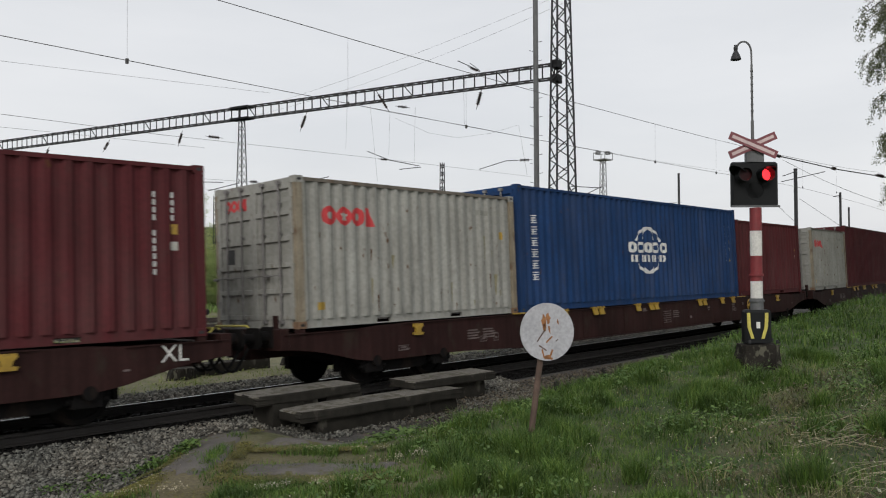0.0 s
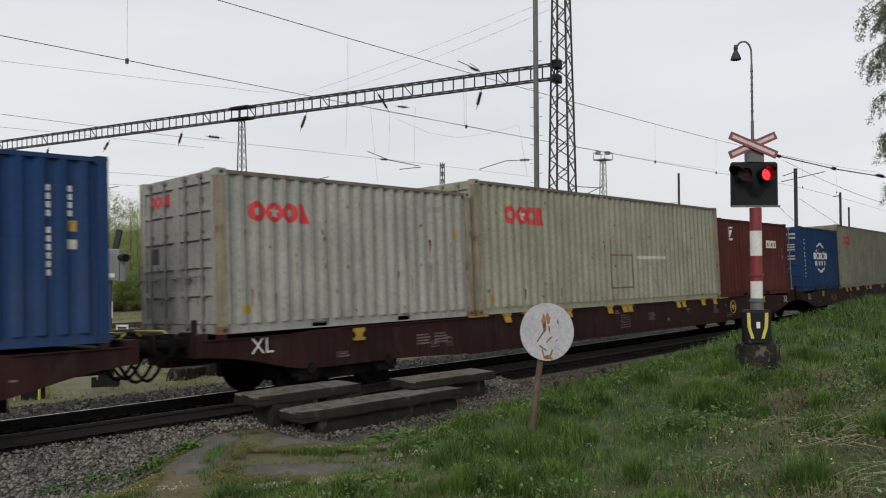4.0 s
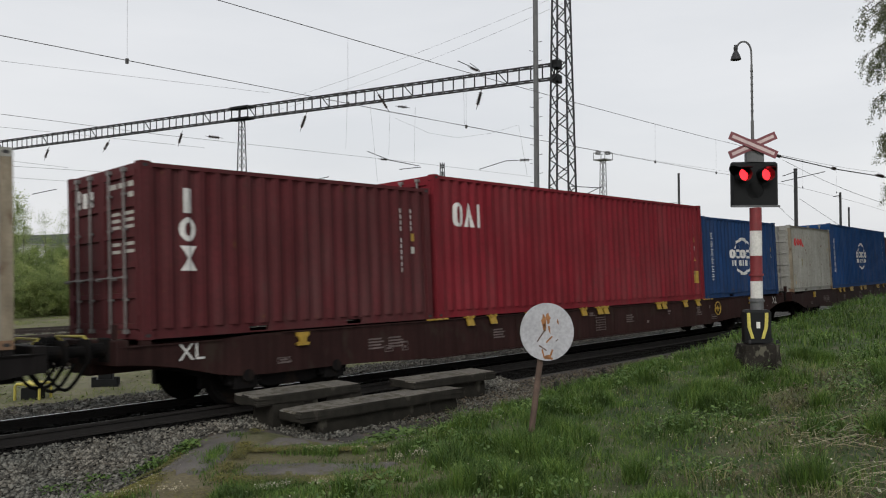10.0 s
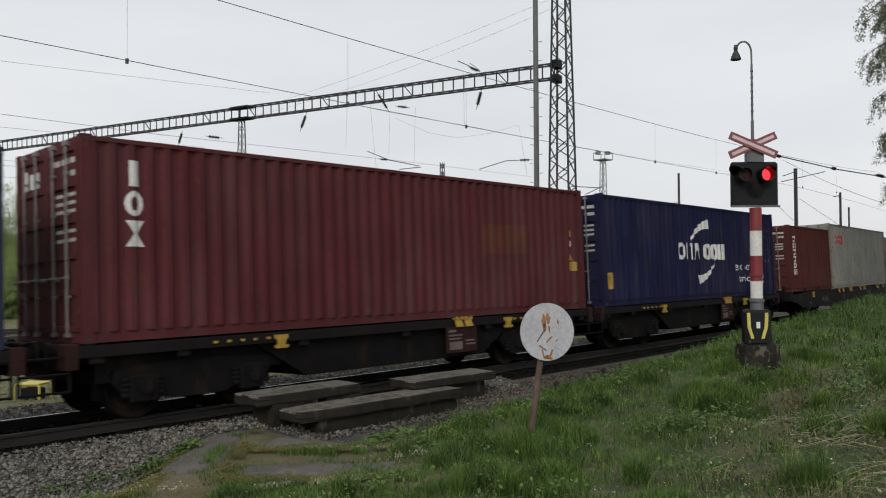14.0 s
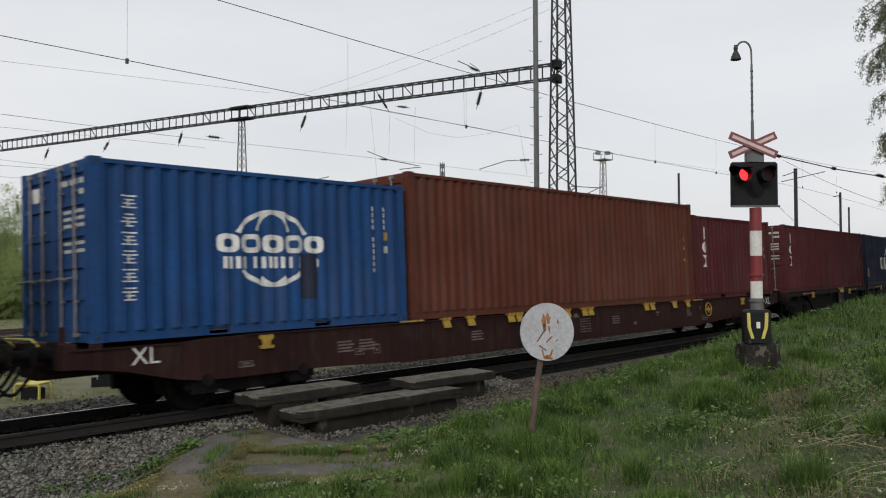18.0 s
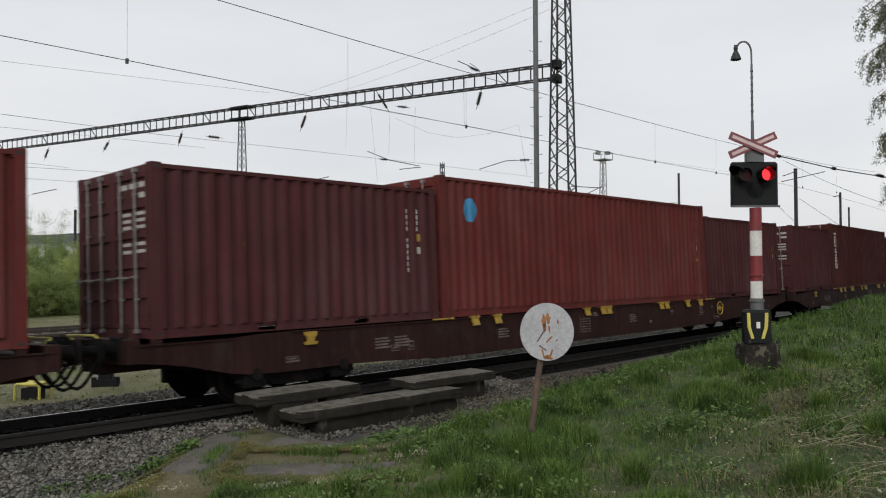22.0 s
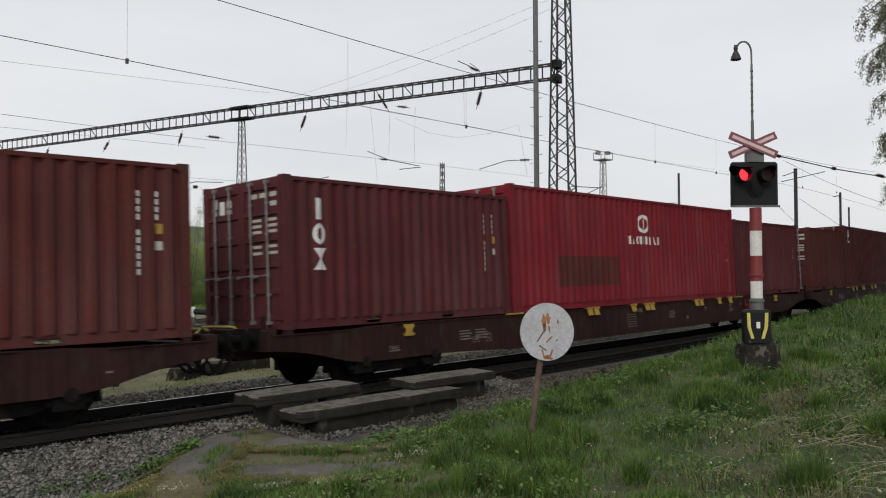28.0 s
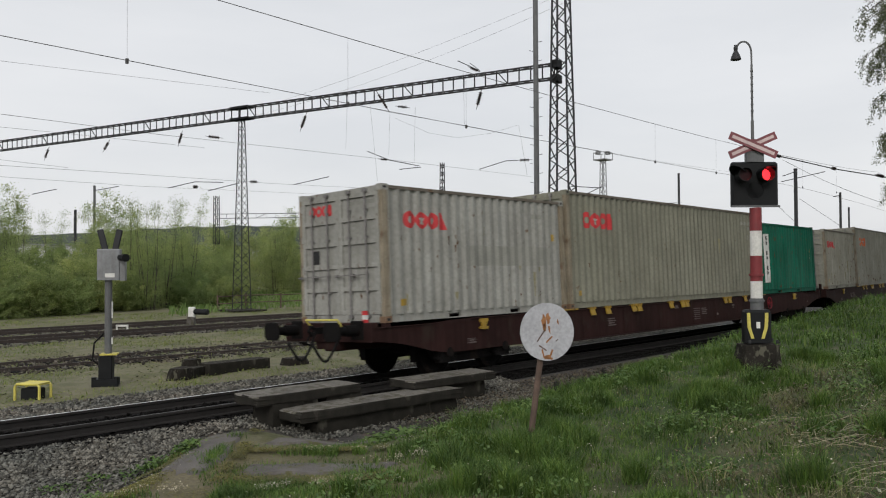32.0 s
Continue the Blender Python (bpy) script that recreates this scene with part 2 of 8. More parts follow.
def along(x, y):
    """s and v of a point."""
    a = math.atan2(x, R - y)
    s = a * R
    if s > S1 or s < S0:
        e = S1 if s > S1 else S0
        p, h = centre(e)
        dx, dy = x - p.x, y - p.y
        return e + dx * math.cos(h) + dy * math.sin(h), -dx * math.sin(h) + dy * math.cos(h)
    return s, R - math.hypot(x, R - y)


def smooth(a, b, t):
    t = min(max((t - a) / (b - a), 0.0), 1.0)
    return t * t * (3 - 2 * t)


def crossing(x, y, v):
    """1 where the old crossing path comes up to the rails."""
    if not (2.0 < x < 8.5 and -7.0 < v < -1.0):
        return 0.0
    e = (x - 5.5) * 0.775 - (y + 2.0) * 0.634
    return smooth(-0.60, 0.30, e) * smooth(7.7, 6.3, x) * smooth(-1.15, -2.1, v) * smooth(-6.5, -4.5, v)


def ground_z(x, y):
    s, v = along(x, y)
    z = -0.46
    if v < 0:
        bank = 0.30 * smooth(6.0, 11.5, x) + 0.40 * smooth(10.5, 19.0, x) + 0.55 * smooth(17.0, 34.0, x)
        w = v - 0.75 * smooth(11.0, 22.0, x)
        z += (bank + 0.39) * smooth(-2.4, -5.4, w) if v > -40 else bank + 0.39
        z += 0.25 * smooth(-7.0, -11.0, v) * smooth(4.5, 9.0, x) + 0.30 * smooth(-8.0, -12.0, v)
    else:
        z = -0.46 + 0.04 * smooth(2, 6, v)
    z += (-0.19 - z) * crossing(x, y, v)
    z += 0.20 * math.exp(-((x - 13.0) ** 2 + (y + 6.6) ** 2) / 2.6)
    near = math.hypot(x - EYE.x, y - EYE.y)
    if near < 120:
        z += 0.05 * noise.noise((x * 0.5, y * 0.5, 1.7)) + 0.025 * noise.noise((x * 1.9, y * 1.9, 4.1))
    if v > 3:
        z += -0.02
    return z


# ---------------------------------------------------------------- ground
def ground_material():
    mt = bpy.data.materials.new("grass_and_soil")
    mt.use_nodes = True
    n, l = mt.node_tree.nodes, mt.node_tree.links
    bs = n["Principled BSDF"]
    tc = n.new("ShaderNodeTexCoord")

    def noise_of(sc, detail):
        t = n.new("ShaderNodeTexNoise")
        t.inputs["Scale"].default_value, t.inputs["Detail"].default_value = sc, detail
        l.new(tc.outputs["Object"], t.inputs["Vector"])
        return t.outputs["Fac"]

    def ramp(fac, stops):
        r = n.new("ShaderNodeValToRGB")
        e = r.color_ramp.elements
        while len(e) < len(stops):
            e.new(0.5)
        for k, (p, c) in zip(e, stops):
            k.position, k.color = p, (*c, 1)
        l.new(fac, r.inputs["Fac"])
        return r.outputs["Color"]

    def mix(a, b, fac, mode="MIX"):
        x = n.new("ShaderNodeMix")
        x.data_type, x.blend_type = "RGBA", mode
        for sock, val in ((x.inputs[0], fac), (x.inputs[6], a), (x.inputs[7], b)):
            if isinstance(val, (int, float)):
                sock.default_value = val
            else:
                l.new(val, sock)
        return x.outputs[2]

    big, mid, small = noise_of(0.35, 5.0), noise_of(1.6, 6.0), noise_of(22.0, 8.0)
    near = ramp(mid, [(0.30, (0.020, 0.036, 0.009)), (0.48, (0.036, 0.062, 0.013)), (0.60, (0.062, 0.076, 0.028)), (0.72, (0.105, 0.092, 0.062))])
    yard = ramp(mid, [(0.32, (0.092, 0.096, 0.042)), (0.46, (0.128, 0.124, 0.066)), (0.58, (0.155, 0.148, 0.092)), (0.72, (0.165, 0.152, 0.108))])
    # the far side of the track is a worn yard
    sx = n.new("ShaderNodeSeparateXYZ")
    l.new(tc.outputs["Object"], sx.inputs["Vector"])
    side = n.new("ShaderNodeMapRange")
    side.inputs["From Min"].default_value, side.inputs["From Max"].default_value = 0.5, 3.0
    l.new(sx.outputs["Y"], side.inputs["Value"])
    trod = ramp(mid, [(0.30, (0.070, 0.068, 0.026)), (0.46, (0.105, 0.090, 0.042)), (0.58, (0.130, 0.112, 0.070)), (0.72, (0.100, 0.100, 0.045))])
    worn = n.new("ShaderNodeMapRange")
    worn.inputs["From Min"].default_value, worn.inputs["From Max"].default_value = 5.6, 7.8
    l.new(sx.outputs["X"], worn.inputs["Value"])
    near = mix(trod, near, worn.outputs["Result"])
    c = mix(near, yard, side.outputs["Result"])
    c = mix(c, ramp(small, [(0.3, (0.6, 0.6, 0.6)), (0.7, (1.15, 1.15, 1.1))]), 0.8, "MULTIPLY")
    c = mix(c, ramp(big, [(0.3, (0.8, 0.85, 0.8)), (0.7, (1.1, 1.05, 1.0))]), 0.7, "MULTIPLY")
    l.new(c, bs.inputs["Base Color"])
    bs.inputs["Roughness"].default_value = 0.95
    bp = n.new("ShaderNodeBump")
    bp.inputs["Strength"].default_value, bp.inputs["Distance"].default_value = 0.6, 0.03
    l.new(small, bp.inputs["Height"])
    l.new(bp.outputs["Normal"], bs.inputs["Normal"])
    return mt


def steps(lo, hi, a, b, d, grow=1.25):
    """Coordinates, d apart between a and b and wider outwards."""
    mid = [a + (b - a) * i / round((b - a) / d) for i in range(round((b - a) / d) + 1)]
    left, x, w = [], a, d
    while x > lo:
        w *= grow
        x = max(x - w, lo)
        left.append(x)
    right, x, w = [], b, d
    while x < hi:
        w *= grow
        x = min(x + w, hi)
        right.append(x)
    return left[::-1] + mid + right


def build_ground():
    xs, ys = steps(-1500, 2500, 0, 26, 0.22), steps(-900, 2500, -9, 9, 0.22)
    g = Geo()
    g.v = [(x, y, ground_z(x, y)) for y in ys for x in xs]
    w = len(xs)
    g.f = [(j * w + i, j * w + i + 1, (j + 1) * w + i + 1, (j + 1) * w + i) for j in range(len(ys) - 1) for i in range(w - 1)]
    g.m = [0] * len(g.f)
    ob = put("ground", g.mesh("ground", True), ground_material())
    return tagged(ob, "grassy bank and weedy gravel ground beside the tracks", "ground", kind="structure")


ground = build_ground()

# ---------------------------------------------------------------- the near track
M_BALLAST = surface("grey_ballast", (0.058, 0.054, 0.050), rough=0.9, dark=0.5, scale=2.0, fine=26, bump=1.0, bump_dist=0.04, stain=(0.10, 0.07, 0.05), amount=0.45, spread=0.2)
# oily stone; shade under the train is put into its near-black colour
M_OILSHADE = surface("oil_and_shade_black_ballast", (0.008, 0.0075, 0.007), spec=0.1, rough=0.95, dark=0.5, scale=3.0, fine=26, bump=1.0, bump_dist=0.03)
M_RAILSIDE = surface("rusty_rail_side", (0.011, 0.009, 0.008), rough=0.8, dark=0.6, scale=5, fine=40, bump=0.2)
M_RAILTOP = surface("worn_rail_top", (0.66, 0.66, 0.66), rough=0.45, metal=0.6, dark=0.8, scale=5, fine=60, bump=0.02)
# near rail: its lack of glint is painted as a darker top
M_RAILDULL = surface("dimmed_rail_top", (0.045, 0.042, 0.040), rough=0.6, metal=0.4, dark=0.7, scale=5, fine=60, bump=0.02)
# near-black sleepers; on the near track this includes the train's shade
M_SLEEPER = surface("near_black_oily_sleeper", (0.007, 0.0065, 0.006), spec=0.1, rough=0.95, dark=0.6, scale=4, fine=30, bump=0.4, vary=0.3)


def strip(name, profile, svals, material, flat=True):
    """A ribbon along the near track; profile is a list of (v, z) in the canted track's plane or, if flat, level."""
    g = Geo()
    n = len(profile)
    for s in svals:
        p, a = centre(s)
        nn = Vector((-math.sin(a), math.cos(a), 0))
        for v, z in profile:
            if flat:
                g.v.append(tuple(p + nn * v + Vector((0, 0, z))))
            else:
                g.v.append(tuple(p + nn * (v * math.cos(CANT) + z * math.sin(CANT)) + Vector((0, 0, z * math.cos(CANT) - v * math.sin(CANT)))))
    for j in range(len(svals) - 1):
        for i in range(n - 1):
            g.f.append((j * n + i + 1, j * n + i, (j + 1) * n + i, (j + 1) * n + i + 1))
            g.m.append(0)
    return put(name, g.mesh(name), material)


S_TRACK = [-60 + 2.0 * i for i in range(131)]
bed = strip("ballast_bed", [(-3.0, -0.52), (-1.75, -0.24), (-1.42, -0.17)], S_TRACK, M_BALLAST)
tagged(bed, "bed of grey crushed stone beside the near track", "ballast", kind="structure")
bed = strip("ballast_bed", [(1.42, -0.26), (1.8, -0.30), (3.2, -0.39), (4.3, -0.43), (4.8, -0.55)], S_TRACK, M_BALLAST)
tagged(bed, "bed of grey crushed stone beside the near track", "ballast", kind="structure")
bed = strip("oily_ballast", [(-1.50, -0.180), (-1.42, -0.165), (-1.3, -0.145), (1.3, -0.25), (1.42, -0.26)], S_TRACK, M_OILSHADE)
tagged(bed, "oily crushed stone under the near track, darkened for train shade", "ballast", kind="structure")


def rail_profile(v, sign=1):
    side = [(-0.075, -0.16), (-0.075, -0.145), (-0.012, -0.13), (-0.010, -0.05), (-0.036, -0.04), (-0.036, -0.012), (-0.028, -0.002)]
    pts = [(v + a, z) for a, z in side] + [(v - a, z) for a, z in side[::-1]]
    return pts


for v in (-0.7535, 0.7535):
    r = strip("rail", rail_profile(v), S_TRACK, M_RAILSIDE, flat=False)
    tagged(r, "steel rail with rusty sides and a worn shiny top", "rail", "rails of the near track", "structure")
    head = strip("running_surface", [(v - 0.030, -0.0015), (v + 0.030, -0.0015)], S_TRACK, M_RAILTOP if v > 0 else M_RAILDULL, flat=False)
    head.data.transform(Matrix.Translation((0, 0, 0.002)))
    head.parent = r
    head["label"] = "polished rail top"


def rough_block(lx, ly, lz, c=0.02):
    g = Geo()
    g.chamfer(-lx / 2, lx / 2, -ly / 2, ly / 2, -lz, 0, c)
    return g


sleepers = thing("sleepers", "oil-stained sleepers under the near track, darkened for train shade", "sleeper", kind="structure")
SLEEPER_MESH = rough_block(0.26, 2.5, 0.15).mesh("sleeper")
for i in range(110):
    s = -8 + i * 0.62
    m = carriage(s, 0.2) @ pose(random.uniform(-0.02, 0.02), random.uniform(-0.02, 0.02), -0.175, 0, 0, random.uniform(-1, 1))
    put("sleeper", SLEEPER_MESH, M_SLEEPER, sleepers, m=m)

# ---------------------------------------------------------------- containers
W2 = 1.219
PITCH_C, DEEP = 0.278, 0.046


def wave(u, half):
    """Depth of the side wall's corrugation at u."""
    t = ((u + half) % PITCH_C) / PITCH_C
    if t < 0.26:
        return 0.0
    if t < 0.5:
        return DEEP * (t - 0.26) / 0.24
    if t < 0.76:
        return DEEP
    return DEEP * (1 - (t - 0.76) / 0.24)


def breaks(a, b, half):
    out, k = [], math.floor((a + half) / PITCH_C)
    while k * PITCH_C - half < b:
        out += [u for u in (k * PITCH_C - half + f * PITCH_C for f in (0, 0.26, 0.5, 0.76)) if a < u < b]
        k += 1
    return out


SIDE_Y = -1.207


def side_wall(L, H):
    half = L / 2 - 0.14
    us = [-half] + breaks(-half, half, half) + [half]
    g = Geo()
    for u in us:
        y = SIDE_Y + wave(u, half)
        g.v += [(u, y, 0.15), (u, y, H - 0.055), (u, y + 0.003, 0.15), (u, y + 0.003, H - 0.055)]
    for i in range(len(us) - 1):
        a, b = 4 * i, 4 * i + 4
        g.f += [(a, b, b + 1, a + 1), (b + 2, a + 2, a + 3, b + 3)]
        g.m += [0, 0]
    return g


def roof_panel(L, H):
    half = L / 2 - 0.12
    us, u = [], -half
    while u < half:
        us += [(u, 0.0), (u + 0.09, 0.0), (u + 0.12, 0.02), (u + 0.18, 0.02)]
        u += 0.21
    us.append((half, 0.0))
    g = Geo()
    for u, dz in us:
        g.v += [(u, -1.17, H - 0.028 - dz), (u, 1.17, H - 0.028 - dz)]
    g.f = [(2 * i, 2 * i + 2, 2 * i + 3, 2 * i + 1) for i in range(len(us) - 1)]
    g.m = [0] * len(g.f)
    return g


def end_panel(H):
    g = Geo()
    ys, n = [], 9
    w = 2.1 / n
    for i in range(n):
        y = -1.05 + i * w
        ys += [(y, 0), (y + 0.3 * w, 0), (y + 0.5 * w, 0.045), (y + 0.8 * w, 0.045)]
    ys.append((1.05, 0))
    for y, d in ys:
        g.v += [(-d, y, 0.14), (-d, y, H - 0.1)]
    g.f = [(2 * i, 2 * i + 2, 2 * i + 3, 2 * i + 1) for i in range(len(ys) - 1)]
    g.m = [0] * len(g.f)
    return g


def container_frame(L, H):
    g, h = Geo(), L / 2
    for sy in (-1, 1):
        # the rails stand back under the side panels and end in a lip
        rail = (-W2 + 0.052, -W2 + 0.11) if sy < 0 else (W2 - 0.11, W2 - 0.052)
        lip = (-W2 + 0.020, -W2 + 0.11) if sy < 0 else (W2 - 0.11, W2 - 0.020)
        g.box(-h + 0.16, h - 0.16, *lip, 0.003, 0.011)
        if L < 7:
            # bottom rail with forklift pockets
            for a, b in ((-h + 0.16, -1.2), (-0.84, 0.84), (1.2, h - 0.16)):
                g.box(a, b, *rail, 0.012, 0.158)
            for a, b in ((-1.2, -0.84), (0.84, 1.2)):
                g.box(a, b, *rail, 0.125, 0.158)
                g.box(a, b, *rail, 0.012, 0.022)
        else:
            g.box(-h + 0.16, h - 0.16, *rail, 0.012, 0.158)
    for x0, x1 in ((-h, -h + 0.12), (h - 0.1, h)):
        g.box(x0 + 0.004, x1, -1.06, 1.06, H - 0.125, H - 0.022)
        g.box(x0 + 0.004, x1, -1.06, 1.06, 0.01, 0.15)
    g.box(-h + 0.1, h - 0.1, -1.16, 1.16, 0.10, 0.14)
    return g


def top_rail(L, H):
    g = Geo()
    g.box(-L / 2 + 0.16, L / 2 - 0.16, -W2 + 0.008, -W2 + 0.06, H - 0.085, H - 0.022)
    return g


def corner_post(H):
    g = Geo()
    g.chamfer(0.003, 0.15, 0.002, 0.10, 0.118, H - 0.118, 0.004)
    return g


def casting():
    g = Geo()
    g.chamfer(0, 0.178, 0, 0.162, 0, 0.118, 0.006)
    return g


# a raised black disc; the dark inside of the opening is painted on
def casting_hole():
    g = Geo()
    ring = [(0.089 + 0.045 * math.cos(i * math.tau / 12), 0.059 + 0.026 * math.sin(i * math.tau / 12)) for i in range(12)]
    g.prism(ring, -0.0025, 0.01)
    return g


def door_leaf(H, w):
    """A door leaf with pressed panels, one sheet; it reaches w towards +y, outside at -x."""
    z0, z1, n, rib, e = 0.16, H - 0.125, 5, 0.075, 0.006
    step = (z1 - z0 - rib) / n
    zs = [(z0, 1)]
    for i in range(n):
        a, b = z0 + i * step + rib, z0 + (i + 1) * step
        zs += [(a, 1), (a + e, 0), (b - e, 0), (b, 1)]
    zs.append((z1, 1))
    ys = [(0.0, 1), (0.085, 1), (0.085 + e, 0), (w - 0.085 - e, 0), (w - 0.085, 1), (w, 1)]
    g = Geo()
    for z, a in zs:
        for y, b in ys:
            g.v.append((-0.010 if a or b else 0.028, y, z))
    m = len(ys)
    for j in range(len(zs) - 1):
        for i in range(m - 1):
            g.f.append((j * m + i, (j + 1) * m + i, (j + 1) * m + i + 1, j * m + i + 1))
    k = len(g.v)
    back = len(zs) - 1
    g.v += [(0.055, 0, z0), (0.055, w, z0), (0.055, w, z1), (0.055, 0, z1)]
    lo = list(range(m))
    hi = [back * m + i for i in range(m)]
    left = [j * m for j in range(len(zs))]
    right = [j * m + m - 1 for j in range(len(zs))]
    g.f += [tuple(lo + [k + 1, k]), tuple(hi[::-1] + [k + 3, k + 2]), tuple(left[::-1] + [k, k + 3]), tuple(right + [k + 2, k + 1]), (k, k + 1, k + 2, k + 3)]
    g.m = [0] * len(g.f)
    return g


def lock_rod(H):
    g = Geo()
    g.cyl((-0.04, 0, 0.10), (-0.04, 0, H - 0.07), 0.019, n=8)
    for z in (0.09, H - 0.12):
        g.box(-0.065, 0.0, -0.045, 0.045, z, z + 0.06)
    for f in (0.22, 0.62, 0.82):
        g.box(-0.055, 0.0, -0.035, 0.035, H * f, H * f + 0.035)
    return g


def lock_handle(H):
    g = Geo()
    g.cyl((-0.065, 0, 0.92), (-0.075, 0.42, 0.90), 0.011, n=6)
    g.box(-0.07, -0.0, 0.35, 0.40, 0.875, 0.93)
    g.box(-0.06, -0.02, -0.03, 0.03, 0.89, 0.95)
    return g


CACHE = {}


def cached(key, make, *args):
    if key not in CACHE:
        CACHE[key] = make(*args).mesh(key)
    return CACHE[key]


def conform(polys, half, lift=0.003):
    """Flat shapes of (u, z) polygons laid on the corrugated side wall."""
    bm = bmesh.new()
    for poly in polys:
        area = sum(a[0] * b[1] - b[0] * a[1] for a, b in zip(poly, poly[1:] + poly[:1]))
        pts = poly if area > 0 else poly[::-1]
        bm.faces.new([bm.verts.new((u, 0, z)) for u, z in pts])
    bmesh.ops.remove_doubles(bm, verts=bm.verts[:], dist=0.0004)
    lo, hi = min(v.co.x for v in bm.verts), max(v.co.x for v in bm.verts)
    for u in breaks(lo, hi, half):
        bmesh.ops.bisect_plane(bm, geom=bm.verts[:] + bm.edges[:] + bm.faces[:], plane_co=(u, 0, 0), plane_no=(1, 0, 0), dist=1e-5)
    for v in bm.verts:
        v.co.y = SIDE_Y + wave(v.co.x, half) - lift
    return bm


def rect(u, z, w, h):
    return [(u, z), (u + w, z), (u + w, z + h), (u, z + h)]


def square_ring(u, z, w, h, t, n=28):
    """A closed band round a box with well-rounded corners."""
    out = []
    def corner(i, a, b):
        c, d = math.cos(i * math.tau / n), math.sin(i * math.tau / n)
        return (u + w / 2 + a * math.copysign(abs(c) ** 0.62, c), z + h / 2 + b * math.copysign(abs(d) ** 0.62, d))
    for i in range(n):
        out.append([corner(i, w / 2, h / 2), corner(i + 1, w / 2, h / 2), corner(i + 1, w / 2 - t, h / 2 - t * 0.8), corner(i, w / 2 - t, h / 2 - t * 0.8)])
    return out


def arc_band(cu, cz, ru, rz, a0, a1, t, n=14):
    """Pieces of an elliptical band; angles in degrees, t its thickness."""
    out = []
    for i in range(n):
        a, b = radians(a0 + (a1 - a0) * i / n), radians(a0 + (a1 - a0) * (i + 1) / n)
        out.append([(cu + ru * math.cos(a), cz + rz * math.sin(a)), (cu + ru * math.cos(b), cz + rz * math.sin(b)),
                    (cu + (ru - t) * math.cos(b), cz + (rz - t) * math.sin(b)), (cu + (ru - t) * math.cos(a), cz + (rz - t) * math.sin(a))])
    return out


def crescent(cu, cz, ru, rz, a0, a1, t, n=16):
    out = []
    for i in range(n):
        pts = []
        for k, outer in ((i, 1), (i + 1, 1), (i + 1, 0), (i, 0)):
            f = k / n
            a = radians(a0 + (a1 - a0) * f)
            q = 0 if outer else t * (0.06 + 0.94 * f)
            pts.append((cu + (ru - q) * math.cos(a), cz + (rz - q) * math.sin(a)))
        out.append(pts)
    return out


def stroke_shape(kind, u, z, w, h, t):
    """One plain painted shape in a box: a ring, a bar, a pair of bars, a peak or a stack of bars."""
    if kind == "ring":
        return square_ring(u, z, w, h, t)
    if kind == "bar":
        return [rect(u + w * 0.35, z, w * 0.3, h)]
    if kind == "pair":
        return [rect(u, z, t * 1.15, h), rect(u + w - t * 1.15, z, t * 1.15, h)]
    if kind == "peak":
        return [[(u, z), (u + t, z), (u + w / 2 + t / 2, z + h), (u + w / 2 - t / 2, z + h)], [(u + w - t, z), (u + w, z), (u + w / 2 + t / 2, z + h * 0.96), (u + w / 2, z + h * 0.7)]]
    if kind == "footed":
        return [rect(u, z + h - t * 0.8, w, t * 0.8), rect(u + w * 0.38, z + t * 0.6, w * 0.26, h - t * 1.4), rect(u + w * 0.16, z, w * 0.68, t * 0.6)]
    out = []
    for k, f in enumerate((0.0, 0.30, 0.58, 0.86)):
        a = 0.12 * ((k * 7 + int(z * 40)) % 3)
        out.append(rect(u + w * a, z + h * f, w * (1 - 1.6 * a), h * 0.11))
    return out + [rect(u + w * 0.42, z + h * 0.43, w * 0.15, h * 0.15), rect(u + w * 0.42, z + h * 0.13, w * 0.15, h * 0.17)]


def shape_row(u, z, w, h, kinds, gap=0.18, t=0.28):
    """Plain shapes side by side; None leaves a narrow gap."""
    unit = w / (sum(0.35 if k is None else 1.0 for k in kinds) + gap * (len(kinds) - 1))
    out, x = [], u
    for k in kinds:
        if k is not None:
            out += stroke_shape(k, x, z, unit, h, min(unit, h) * t)
        x += unit * ((0.35 if k is None else 1.0) + gap)
    return out


def shape_column(u, z_top, w, z_low, kinds, gap=0.16, t=0.26):
    """Plain shapes one below the other."""
    n = len(kinds)
    h = (z_top - z_low) / (n + (n - 1) * gap)
    out = []
    for i, k in enumerate(kinds):
        out += stroke_shape(k, u, z_top - (i + 1) * h - i * gap * h, w, h, w * t)
    return out


def flower(cu, cz, r):
    """A five-petalled outline."""
    rim = [(cu + r * (0.72 + 0.28 * math.cos(5 * a)) * math.sin(a), cz + r * (0.72 + 0.28 * math.cos(5 * a)) * math.cos(a)) for a in [i * math.tau / 30 for i in range(30)]]
    return [[(cu, cz), rim[i], rim[(i + 1) % 30]] for i in range(30)]


def tick_column(u, z_top, z_low, w=0.062, n=11, skip=(4,)):
    """A column of small bars where a serial number stands."""
    h = (z_top - z_low) / n
    return [rect(u, z_top - (i + 1) * h + 0.015, w, h - 0.032) for i in range(n) if i not in skip]


